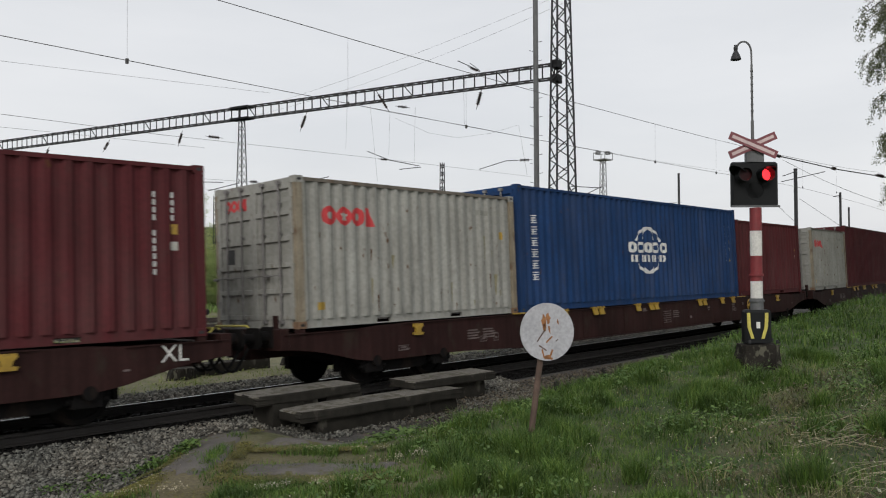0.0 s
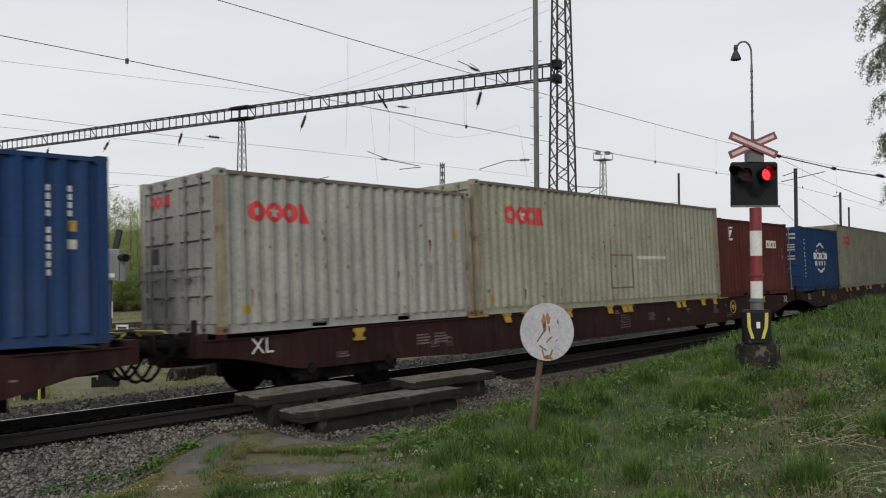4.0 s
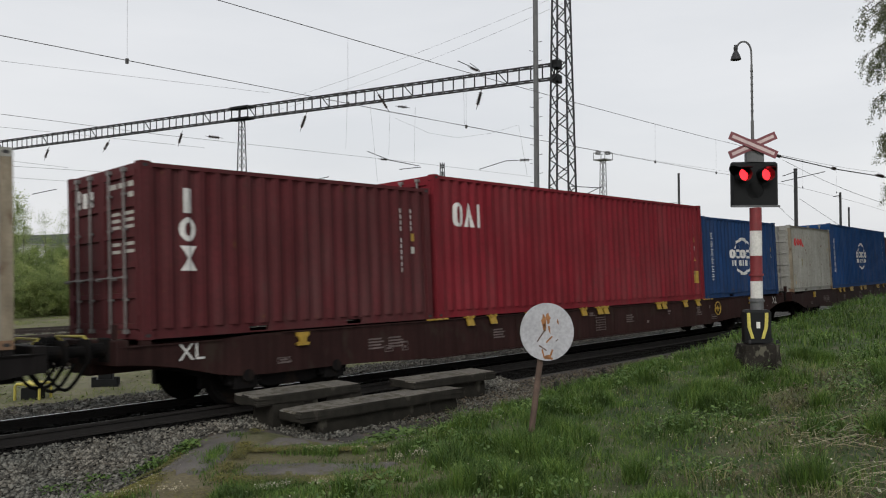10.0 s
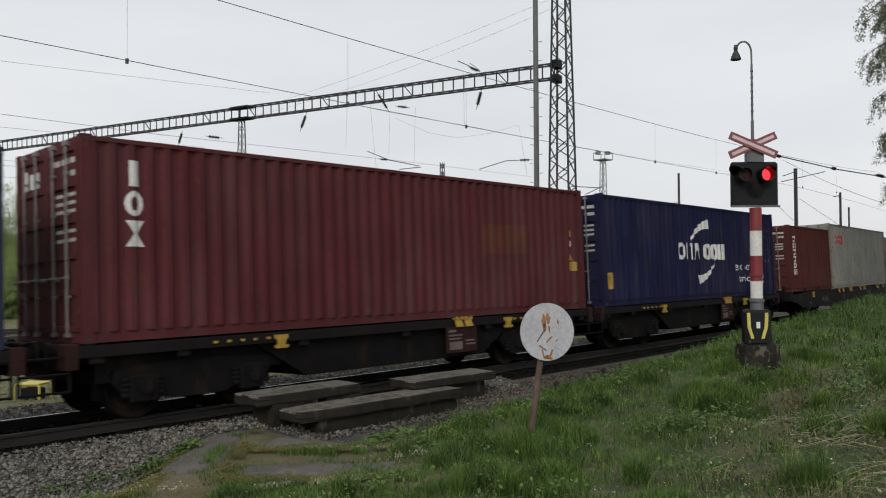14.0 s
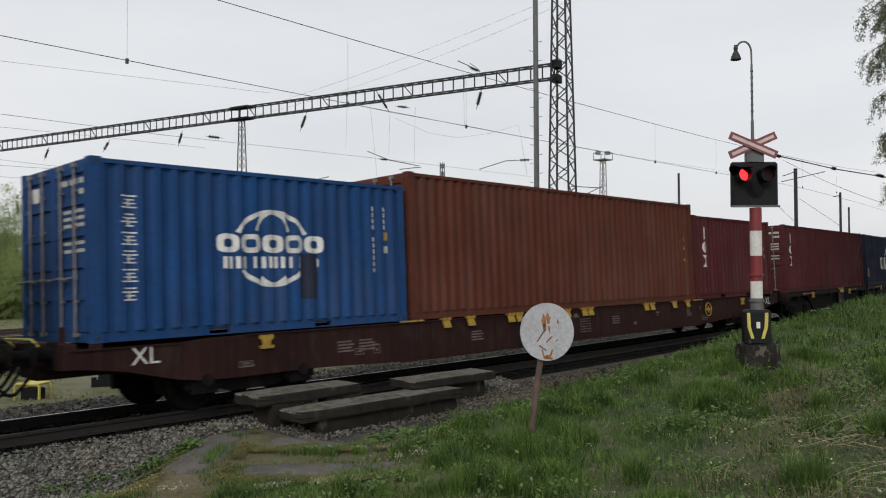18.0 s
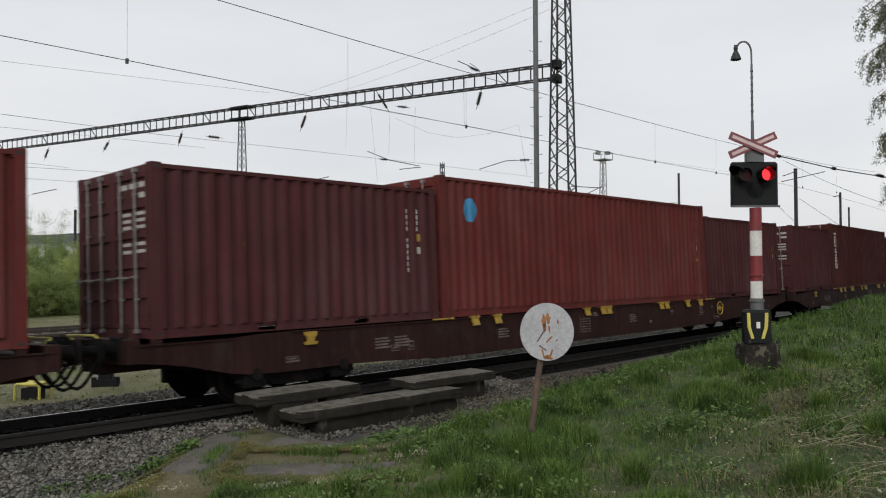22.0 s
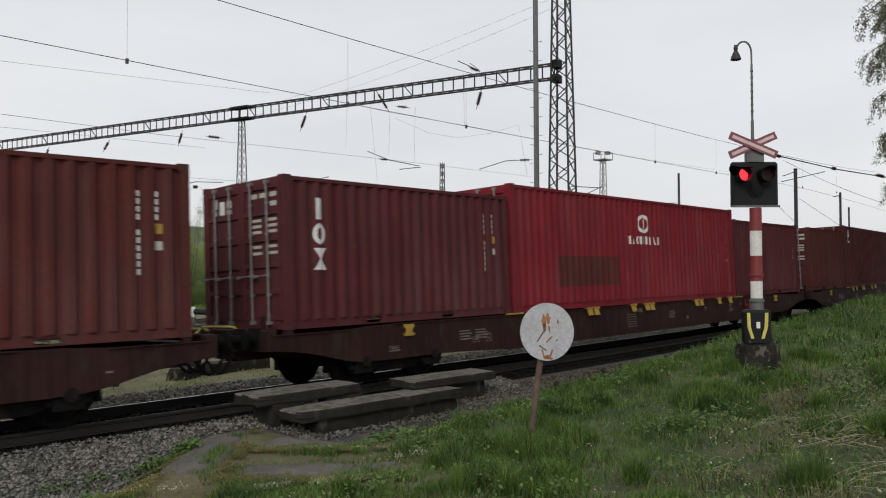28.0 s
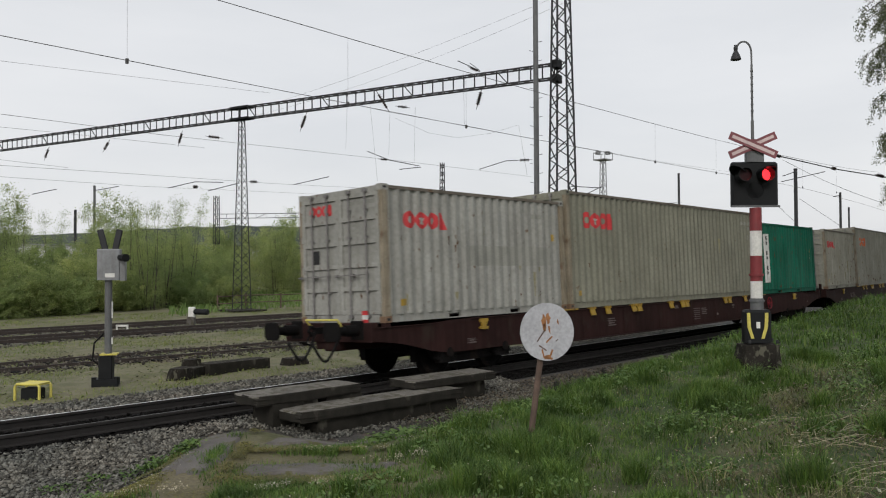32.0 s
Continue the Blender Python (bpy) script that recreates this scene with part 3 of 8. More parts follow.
def text_polys(words, size, u, z):
    """Readable words as flat triangles of (u, z), from the built-in font."""
    cu = bpy.data.curves.new("words", "FONT")
    cu.body, cu.size, cu.resolution_u = words, size, 2
    ob = new("words", cu)
    bpy.context.view_layer.update()
    me = bpy.data.meshes.new_from_object(ob.evaluated_get(bpy.context.evaluated_depsgraph_get()))
    out = [[(u + me.vertices[i].co.x, z + me.vertices[i].co.y) for i in p.vertices] for p in me.polygons if p.area > 1e-7]
    bpy.data.objects.remove(ob)
    bpy.data.curves.remove(cu)
    bpy.data.meshes.remove(me)
    return out


def triangle(u, z, w, h):
    return [(u, z), (u + w, z), (u + w / 2, z + h)]


def mark(box, name, polys, material, lift=0.003, label="", key=None):
    half = box["half"]
    if key is None or key not in CACHE:
        bm = conform(polys, half, lift)
        me = bpy.data.meshes.new(name)
        bm.to_mesh(me)
        bm.free()
        if key:
            CACHE[key] = me
    else:
        me = CACHE[key]
    ob = put(name, me, material, box, label)
    if name in ("serial_number", "painted_column"):
        ob["kind"] = "stuff"
    return ob


def panel_z(H, i, f):
    """Height on a door leaf: the fraction f of its pressed panel i."""
    step = (H - 0.36) / 5
    return 0.235 + i * step + f * (step - 0.075)


def door_marks(box, L, H, material, polys, label, name="door_lettering", x=0.030):
    """Flat shapes of (y, z) on the rear doors; y grows from the near edge to the far one."""
    g = Geo()
    for p in polys:
        pts = [(-L / 2 + x, a, b) for a, b in p]
        g.add(pts, [tuple(range(len(pts)))])
    ob = part(name, g, material, box, label)
    if name == "door_lettering":
        ob["kind"] = "stuff"
    return ob


LABELS = {"maroon": "maroon", "dark_maroon": "dark maroon", "red": "bright red", "light_red": "faded red", "red_brown": "reddish brown", "brown": "rusty brown", "blue": "blue", "bright_blue": "bright blue",
          "navy": "navy blue", "slate": "dark slate blue", "white": "off-white", "rusty_white": "rust-streaked white", "cream": "dirty cream", "olive": "dull olive-grey", "green": "scratched green"}
PALE = ("white", "rusty_white", "cream", "olive")


def hinge_geo():
    g = Geo()
    g.cyl((0, 0, 0), (0, 0, 0.13), 0.022, n=6)
    return g


def mirrored_post(H, sx, sy):
    g = corner_post(H)
    g.v = [(x * sx, y * sy, z) for x, y, z in g.v]
    if sx * sy < 0:
        g.f = [f[::-1] for f in g.f]
    return g


def container(length, tall, colour, logo, note=""):
    """One shipping container; its origin lies under its middle."""
    L, H = (6.058, 2.591) if length == 20 else (12.192, 2.896 if tall else 2.591)
    paint = PAINT[colour]
    k = f"{length}{'h' if tall else ''}"
    size = "twenty-foot" if length == 20 else "forty-foot"
    box = thing("shipping_container", f"{LABELS[colour]} corrugated steel {size} shipping container{note}", "container", "containers on the train")
    half = L / 2 - 0.14
    box["half"] = half
    put("frame", cached("frame" + k, container_frame, L, H), paint, box)
    for sx in (-1, 1):
        for sy in (-1, 1):
            put("corner_post", cached(f"post{k}{sx}{sy}", mirrored_post, H, -sx, -sy), M_PALEPOST if colour in PALE else paint, box, "rust-stained corner post" if colour in PALE else "", m=pose(sx * L / 2, sy * W2, 0))
    for turn in (0, 180):
        put("top_rail", cached("toprail" + k, top_rail, L, H), M_TOPRAIL if colour in PALE else paint, box, "rust-flecked grey rail" if colour in PALE else "", m=pose(0, 0, 0, 0, 0, turn))
    put("side_panel", cached("side" + k, side_wall, L, H), paint, box)
    put("side_panel", cached("side" + k, side_wall, L, H), paint, box, m=pose(0, 0, 0, 0, 0, 180))
    put("roof_panel", cached("roof" + k, roof_panel, L, H), paint, box)
    put("front_panel", cached("end" + k, end_panel, H), paint, box, m=pose(L / 2 - 0.02, 0, 0))
    for i, (x, y, z) in enumerate([(a, b, c) for a in (-L / 2, L / 2 - 0.178) for b in (-W2, W2 - 0.162) for c in (0, H - 0.118)]):
        cs = put("corner_casting", cached("casting", casting), M_RUSTPOST if (colour in PALE and i % 2 == 0) else paint, box, m=pose(x, y, z))
        if y < 0:
            put("casting_hole", cached("casting_hole", casting_hole), M_BLACKPAINT, cs)
    w = 1.115
    for sy in (-1, 1):
        leaf = put("door", cached("door" + k, door_leaf, H, w), paint, box, m=pose(-L / 2 + 0.005, -W2 + 0.10 if sy < 0 else W2 - 0.10 - w, 0))
        for off in ((0.33, 0.80) if sy < 0 else (0.32, 0.78)):
            put("lock_rod", cached("rod" + k, lock_rod, H), M_RODS, leaf, m=pose(0.0, off, 0))
            put("door_handle", cached("handle", lock_handle, H), M_RODS, leaf, m=pose(0, off, 0.0))
        for f in (0.14, 0.38, 0.62, 0.86):
            put("hinge", cached("hinge", hinge_geo), paint, leaf, m=pose(-0.012, 0.0 if sy < 0 else w, H * f))
    # writing on the doors: plain bars
    ink = M_GREYPATCH if colour not in PALE else M_BAND
    tone = "faded white stencilled bars" if colour not in PALE else "grey stencilled bars"
    rows = []
    for z, n in ((panel_z(H, 4, 0.62), 3), (panel_z(H, 4, 0.2), 1)):
        rows += [rect(-W2 + 0.20 + i * 0.29, z, 0.22, 0.08) for i in range(n)]
    for z in (panel_z(H, 3, 0.72), panel_z(H, 3, 0.45), panel_z(H, 3, 0.18), panel_z(H, 2, 0.7), panel_z(H, 2, 0.4)):
        rows += [rect(-W2 + 0.24, z, 0.30, 0.05), rect(-W2 + 0.68, z, 0.26, 0.05)]
    door_marks(box, L, H, ink, rows, tone)
    if colour in PALE:
        for y, i, w2, mt, tx in ((W2 - 0.58, 2, 0.24, M_BLACKPAINT, "black sticker"), (W2 - 0.96, 2, 0.20, M_BAND, "grey sticker"), (W2 - 0.90, 3, 0.18, M_BAND, "grey sticker")):
            z, h2 = panel_z(H, i, 0.1), 0.27
            door_marks(box, L, H, mt, [rect(y, z, w2, h2)], tx, "door_sticker")
    # serial number on the side wall, and small plates
    if colour in PALE:
        mark(box, "serial_number", [rect(L / 2 - 1.27 + i * 0.095, H - 0.47, 0.065, 0.11) for i in range(11) if i != 4] + [rect(L / 2 - 0.80 + i * 0.09, H - 0.63, 0.06, 0.1) for i in range(4)], M_BAND, key=f"serial_p{k}", label="grey stencilled bars")
        mark(box, "plate", [rect(L / 2 - 0.53, H - 0.97, 0.13, 0.16)], M_YELLOW, key=f"plate_p{k}", label="small yellow plate")
        mark(box, "plate", [rect(L / 2 - 0.84, H - 0.98, 0.14, 0.17)], M_BAND, key=f"plate2_p{k}", label="small grey plate")
    else:
        u = L / 2 - (0.82 if length == 20 else 0.86)
        z1 = H - 0.42 if length == 20 else H - 0.51
        mark(box, "serial_number", tick_column(u, z1, z1 - 1.25) + tick_column(u + 0.28, z1, z1 - 0.45, n=4, skip=()), M_WHITE, key=f"serial{k}", label="white stencilled bars")
        mark(box, "plate", [rect(u + 0.28, z1 - 0.64, 0.12, 0.15)], M_YELLOW, key=f"plate{k}", label="small yellow plate")
        mark(box, "plate", [rect(u + 0.27, z1 - 0.88, 0.13, 0.13)], M_GREYPATCH, key=f"plate2{k}", label="small pale plate")
        if length == 40:
            mark(box, "warning_triangle", [triangle(u + 0.22, z1 - 1.21, 0.22, 0.18)], M_YELLOW, key=f"tri{k}", label="yellow warning triangle")
    decorate(box, length, L, H, colour, logo)
    if colour in PALE:
        weather(box, L, H, 34 if colour == "rusty_white" else 8, len(MADE) + 3)
        if colour == "rusty_white" and logo == "rings_orange":
            rust_blotches(box, L, H, len(MADE) + 11)
    MADE.append(box)
    return box


MADE = []


def weather(box, L, H, n, seed):
    """Rust and grime that have run down the side wall."""
    r = random.Random(seed)
    half = L / 2 - 0.2
    slots = [-half + 0.11 * i for i in range(int(2 * half / 0.11))]
    r.shuffle(slots)
    for name, count, mt, wide, lo, hi in (("rust_run", n, M_RUSTRUN, 0.018, 0.05, 0.34), ("grime_run", n, M_ALGAE, 0.030, 0.12, 0.55)):
        polys = []
        for u in slots[:count] if name == "rust_run" else slots[count // 2:count // 2 + count]:
            ln = lo + (hi - lo) * r.random() ** 2.2
            z = 0.20 + (H - 0.6) * r.random() ** 2.4
            w = wide * r.uniform(0.5, 1.3)
            m = r.uniform(-0.3, 0.3) * w
            polys.append([(u - w * 0.25, z), (u + w * 0.25, z), (u + w * 0.8 + m, z + ln * 0.6), (u + w, z + ln), (u - w, z + ln * 1.02), (u - w * 0.6 + m, z + ln * 0.5)])
        ob = mark(box, name, polys, mt, 0.0018 if name == "grime_run" else 0.0026, label="brown rust runs" if name == "rust_run" else "yellowish grime runs")
        ob["kind"] = "stuff"


def rust_blotches(box, L, H, seed):
    """Ragged orange-brown rust eating through the paint, thickest low down and towards one end."""
    r = random.Random(seed)
    polys, tails = [], []
    spots = [(r.uniform(-L / 2 + 0.4, L / 2 - 0.4), 0.22 + 0.55 * r.random() ** 1.6, r.uniform(0.025, 0.065)) for _ in range(30)]
    spots += [(L / 2 - 0.25 - 1.6 * r.random() ** 2, 0.2 + (H - 0.9) * r.random() ** 1.5, r.uniform(0.025, 0.08)) for _ in range(20)]
    spots += [(L / 2 - 1.2 - 0.7 * i - r.uniform(0, 0.3), r.uniform(0.25, 0.4), r.uniform(0.08, 0.13)) for i in range(4)]
    spots += [(L / 2 - 0.9 - 0.28 * i, 1.32 + r.uniform(-0.03, 0.03), r.uniform(0.018, 0.032)) for i in range(9)]
    for u, z, w in spots:
        n = 9
        polys.append([(u + w * r.uniform(0.5, 1.0) * math.cos(k * math.tau / n), z + 1.5 * w * r.uniform(0.5, 1.0) * math.sin(k * math.tau / n)) for k in range(n)])
        ln = min(r.uniform(1.5, 7.0) * w, z - 0.17)
        if ln > 0.03:
            tails.append([(u - w * 0.25, z - ln), (u + w * 0.2, z - ln * 0.96), (u + w * 0.6, z), (u - w * 0.55, z)])
    for name, shapes, mt, lift, label in (("rust_tail", tails, M_RUSTTAIL, 0.0030, "orange rust tails"), ("rust_blotch", polys, M_RUSTRUN, 0.0040, "brown rust blotches")):
        mark(box, name, shapes, mt, lift, label=label)["kind"] = "stuff"


def decorate(box, length, L, H, colour, logo):
    a = -L / 2
    k = f"{logo}{length}{H:.2f}"
    if logo.startswith("rings"):
        ink = M_ORANGEPAINT if logo.endswith("orange") else M_REDPAINT
        s = 1.03 if length == 20 else 1.26
        u, z = (a + 0.59, 1.77) if length == 20 else (a + 1.07, 1.98)
        if logo.endswith("near"):
            u -= 0.32
        r = 0.165 * s
        polys = arc_band(u + r, z + r, r, r, 0, 360, 0.10 * s, 18) + arc_band(u + 2.95 * r, z + r, r, r, 0, 360, r * 0.60, 18)
        polys += arc_band(u + 4.8 * r, z + r, 0.92 * r, r, 0, 360, 0.10 * s, 16) + [[(u + 5.85 * r, z), (u + 7.2 * r, z), (u + 7.0 * r, z + 0.6 * r), (u + 6.5 * r, z + 2 * r), (u + 5.85 * r, z + 2 * r)]]
        mark(box, "painted_emblem", polys, ink, key=k, label="red ring-shaped emblem" if ink is M_REDPAINT else "faded orange ring-shaped emblem")
        mark(box, "painted_flower", flower(u + 2.95 * r, z + r, r * 0.62), M_GREYPATCH, 0.0045, key="fl" + k, label="pale flower inside the emblem")
        door = []
        for i in range(3):
            door += arc_band(W2 - 0.40 - i * 0.19, panel_z(H, 4, 0.55), 0.10, 0.11, 0, 360, 0.06, 14)
        door.append(rect(W2 - 0.98, panel_z(H, 4, 0.55) - 0.11, 0.11, 0.22))
        door_marks(box, L, H, ink, door, "red emblem on the door", "door_emblem")
        mark(box, "plate", [rect(a + 0.42, 0.30, 0.20, 0.13)], M_YELLOW, key="lowplate" + k, label="worn yellow sticker")
    elif logo.startswith("globe"):
        cz = 1.345 if length == 20 else 1.47
        s = 1.0 if length == 20 else 1.04
        polys = arc_band(0, cz, 0.77 * s, 0.635 * s, 24, 156, 0.075, 18) + arc_band(0, cz, 0.77 * s, 0.635 * s, 216, 324, 0.075, 18)
        polys += arc_band(0, cz, 0.40 * s, 0.635 * s, 28, 152, 0.07, 14) + arc_band(0, cz, 0.40 * s, 0.635 * s, 232, 308, 0.07, 14)
        polys += shape_row(-1.04 * s, cz - 0.075, 2.08 * s, 0.30, ["ring"] * 5, 0.10, 0.34) + shape_row(-0.95 * s, cz - 0.325, 1.90 * s, 0.19, ["pair", "pair", "bar", "pair", "pair", "bar", "pair", "ring"], 0.26, 0.34)
        mark(box, "painted_emblem", polys, M_WHITE, key=k, label="white globe-shaped emblem")
        mark(box, "painted_column", shape_column(a + 0.45 if length == 20 else a + 0.52, 2.08 if length == 20 else 2.22, 0.23, 0.57 if length == 20 else 0.72, ["stack"] * 6, 0.38), M_WHITE, key="col" + k, label="column of white painted blocks")
        if logo.endswith("patch"):
            mark(box, "repainted_patch", [rect(0.52, 0.50, 0.40, 0.76)], PAINT["slate"], 0.006, key="gp" + k, label="dark purple overpainted rectangle")
        g = [rect(W2 - 0.62, panel_z(H, 4, 0.25), 0.26, 0.22)]
        door_marks(box, L, H, M_WHITE, g, "white patch on the door", "door_emblem")
    elif logo == "triton":
        top, low = (2.17, 0.66) if length == 20 else (2.49, 0.89)
        mark(box, "painted_column", shape_column(a + 0.58, top, 0.36, low, ["footed", "pair", "footed", "footed", "ring", "pair"], 0.16, 0.24), M_WHITE, key=k, label="column of white painted blocks")
    elif logo.startswith("tex"):
        top, low = (2.23, 0.99) if length == 20 else ((2.58, 1.34) if H > 2.7 else (2.25, 1.02))
        u = a + 0.64
        h = (top - low - 0.12) / 3
        z2, z1, z0 = top - h, top - 2 * h - 0.06, low
        polys = [rect(u + 0.05, z2, 0.15, h)]
        polys += arc_band(u + 0.13, z1 + h / 2, 0.14, h / 2, 0, 360, 0.08, 14)
        polys += [[(u, z0), (u + 0.28, z0), (u + 0.17, z0 + h / 2), (u + 0.11, z0 + h / 2)], [(u + 0.11, z0 + h / 2), (u + 0.17, z0 + h / 2), (u + 0.28, z0 + h), (u, z0 + h)]]
        mark(box, "painted_column", polys, M_WHITE, key=k, label="three white painted shapes in a column")
        if logo == "tex_patch":
            mark(box, "repainted_patch", [rect(2.35, 1.32, 1.5, 0.62)], PAINT["brown"], 0.002, key="tp" + k, label="orange-brown patch of fresh paint")
            mark(box, "plate", [rect(L / 2 - 0.62, 0.92, 0.36, 0.22)], M_YELLOW, key="ty" + k, label="yellow sticker")
        door_marks(box, L, H, M_WHITE, [rect(W2 - 0.42, panel_z(H, 4, 0.1), 0.12, 0.30), rect(W2 - 0.66, panel_z(H, 4, 0.1), 0.16, 0.24), rect(W2 - 0.88, panel_z(H, 4, 0.1), 0.14, 0.24)], "white shapes on the door", "door_emblem")
    elif logo in ("swoosh_eco", "swoosh", "swoosh_box"):
        dz = 0.0 if H > 2.7 else -0.30
        if logo == "swoosh_eco":
            u0, u1, z0, z1 = -1.73, 1.62, 1.22 + dz, 1.72 + dz
        else:
            u0, u1, z0, z1 = -2.17, 2.2, 1.09 + dz, 1.76 + dz
        polys = shape_row(u0, z0, u1 - u0, z1 - z0, ["ring", "pair", "peak", None, "ring", "ring", "pair"], 0.10, 0.30)
        polys += crescent(0.75, 1.10 + dz, 1.85, 1.40, 158, 100, 0.30) + crescent(-0.7, 1.90 + dz, 1.85, 1.46, -28, -80, 0.28)
        mark(box, "painted_emblem", polys, M_WHITE, key=k, label="white blocks between two white swooshes")
        if logo != "swoosh":
            if logo == "swoosh_eco":
                words = text_polys("eco container", 0.42, 2.50, 0.87) + text_polys("bamboo flooring", 0.335, 2.70, 0.49)
            else:
                words = text_polys("eco container", 0.43, 2.42, 0.93) + text_polys("bamboo flooring", 0.36, 2.62, 0.52)
                words += [rect(2.29, 0.34, 2.92, 0.035), rect(2.29, 1.345, 2.92, 0.035), rect(2.29, 0.375, 0.045, 0.97), rect(5.165, 0.375, 0.045, 0.97)]
            mark(box, "painted_words", words, M_WHITE, key="w" + k, label="white words painted on the side")
        mark(box, "plate", [rect(a + 0.22, 0.44, 0.32, 0.42)], M_YELLOW, key="yp" + k, label="yellow sticker")
    elif logo == "block_row":
        mark(box, "painted_emblem", shape_row(a + 0.60, 1.86, 0.98, 0.50, ["ring", "peak", "bar"], 0.06, 0.30), M_WHITE, key=k, label="white painted blocks")
        mark(box, "plate", [rect(L / 2 - 0.66, 0.50, 0.30, 0.37)], M_YELLOW, key="yp" + k, label="yellow sticker")
    elif logo == "oval":
        mark(box, "painted_emblem", arc_band(0, 2.20, 0.29, 0.27, 0, 360, 0.09, 20) + [[(-0.05, 2.02), (0.07, 2.05), (0.10, 2.36), (0.0, 2.3)]] + shape_row(-0.89, 1.63, 1.82, 0.22, ["pair", "peak", "ring", "pair", "bar", "bar", "peak", "pair"], 0.3), M_WHITE, key=k, label="white oval emblem over a row of small blocks")
        mark(box, "repainted_patch", [rect(-4.3, 0.54, 2.9, 0.74)], PAINT["red_brown"], 0.002, key="patch" + k, label="slightly browner patch of paint")
    elif logo == "disc":
        mark(box, "round_sticker", [[(-5.13 + 0.24 * math.cos(i * math.tau / 20), 2.22 + 0.25 * math.sin(i * math.tau / 20)) for i in range(20)]], M_CYAN, key=k, label="round blue sticker")
    elif logo == "square":
        mark(box, "emblem_plate", [rect(-5.40, 2.10, 0.46, 0.58)], M_WHITE, 0.003, key=k, label="white-edged square emblem")
        mark(box, "emblem_field", [rect(-5.37, 2.18, 0.40, 0.47)], M_NAVYFIELD, 0.005, key="f" + k, label="dark blue field")
        mark(box, "emblem_band", [[(-5.33, 2.22), (-5.24, 2.22), (-5.20, 2.34), (-5.05, 2.44), (-5.08, 2.52), (-5.26, 2.44)], [(-5.28, 2.48), (-5.22, 2.46), (-5.16, 2.54), (-5.0, 2.58), (-5.02, 2.63), (-5.2, 2.60)]], M_WHITE, 0.007, key="w" + k, label="white curved bands")
        mark(box, "plate", [rect(L / 2 - 0.60, 0.66, 0.32, 0.41)], M_YELLOW, key="yp" + k, label="yellow sticker")
    elif logo == "black_sign":
        mark(box, "sign_plate", [rect(-2.39, 1.74, 1.16, 0.51)], M_BLACKPAINT, 0.004, key=k, label="black sticker")
        mark(box, "sign_blocks", [rect(-2.37, 1.76, 0.22, 0.47)] + shape_row(-2.05, 1.80, 0.8, 0.16, ["pair", "ring", "pair", "bar", "ring", "pair"], 0.25), M_WHITE, 0.007, key="b" + k, label="white blocks on the sticker")
        mark(box, "sign_beam", [[(-2.1, 2.08), (-1.26, 2.02), (-1.26, 2.2), (-2.1, 2.13)]], M_YELLOW, 0.007, key="y" + k, label="yellow stripe on the sticker")
    elif logo == "white_plate":
        mark(box, "sign_plate", [rect(0.98, 1.66, 0.92, 0.27)], M_WHITE, 0.004, key=k, label="white sticker")
        mark(box, "sign_blocks", shape_row(1.03, 1.72, 0.82, 0.12, ["pair", "ring", "bar", "pair", "ring", "pair", "bar"], 0.3), M_BLACKPAINT, 0.007, key="b" + k, label="dark bars on the sticker")
        mark(box, "painted_emblem", [rect(-2.29, 1.87, 0.37, 0.07), rect(-2.29, 2.27, 0.37, 0.05), rect(-2.29, 1.94, 0.05, 0.33), rect(-1.97, 1.94, 0.05, 0.33), [(-2.2, 2.0), (-2.12, 1.98), (-2.02, 2.22), (-2.16, 2.2)]], M_WHITE, key="e" + k, label="small white square emblem")
    elif logo == "orange_patch":
        mark(box, "repainted_patch", [rect(-1.67, 0.17, 3.2, 1.0), rect(0.27, 1.17, 1.26, 0.22)], PAINT["light_red"], 0.002, key=k, label="fresher orange-red patch of paint")
    elif logo == "side_sign":
        mark(box, "sign_plate", [rect(-2.42, 0.41, 0.42, 1.76)], M_WHITE, 0.004, key=k, label="tall white sticker")
        mark(box, "sign_blocks", shape_column(-2.32, 2.1, 0.22, 0.5, ["pair", "ring", "bar"] * 3, 0.2), M_BLACKPAINT, 0.007, key="b" + k, label="dark blocks on the sticker")
    if logo.startswith("rings_patch"):
        mark(box, "repainted_patch", [rect(0.33, 0.58, 0.94, 0.50)], M_WHITE, 0.004, key="wp" + k, label="white rectangle of fresh paint")
    if logo.startswith("rings_band"):
        mark(box, "repainted_patch", [rect(-0.5, 1.05, 2.9, 0.42)], M_BAND, 0.002, key="gb" + k, label="grey overpainted band")
    if logo.startswith("rings_frame"):
        mark(box, "welded_frame", [rect(-0.66, 0.44, 1.16, 0.04), rect(-0.66, 1.30, 1.16, 0.04), rect(-0.66, 0.48, 0.04, 0.82), rect(0.46, 0.48, 0.04, 0.82)], M_RUSTPOST, 0.01, key="wf" + k, label="rusty welded patch frame")
        mark(box, "repainted_strip", [rect(0.75, 1.22, 1.75, 0.09)], M_GREYPATCH, 0.003, key="ws" + k, label="pale repainted strip")


# ---------------------------------------------------------------- wagons
def wheelset_geo():
    g = Geo()
    g.cyl((0, -1.0, 0), (0, 1.0, 0), 0.075, n=10)
    for sy in (-1, 1):
        y = sy * 0.72
        g.lathe([(-0.03, 0.30), (-0.03, 0.485), (0.0, 0.485), (0.012, 0.462), (0.105, 0.455), (0.105, 0.38), (0.07, 0.36), (0.06, 0.16), (0.12, 0.14), (0.12, 0.08)], (0, y, 0), (0, sy, 0), 24)
    # a balance mark, so that the turning shows
    for sy in (-1, 1):
        g.box(-0.03, 0.03, sy * 0.79 - 0.005, sy * 0.79 + 0.005, 0.22, 0.32)
    return g


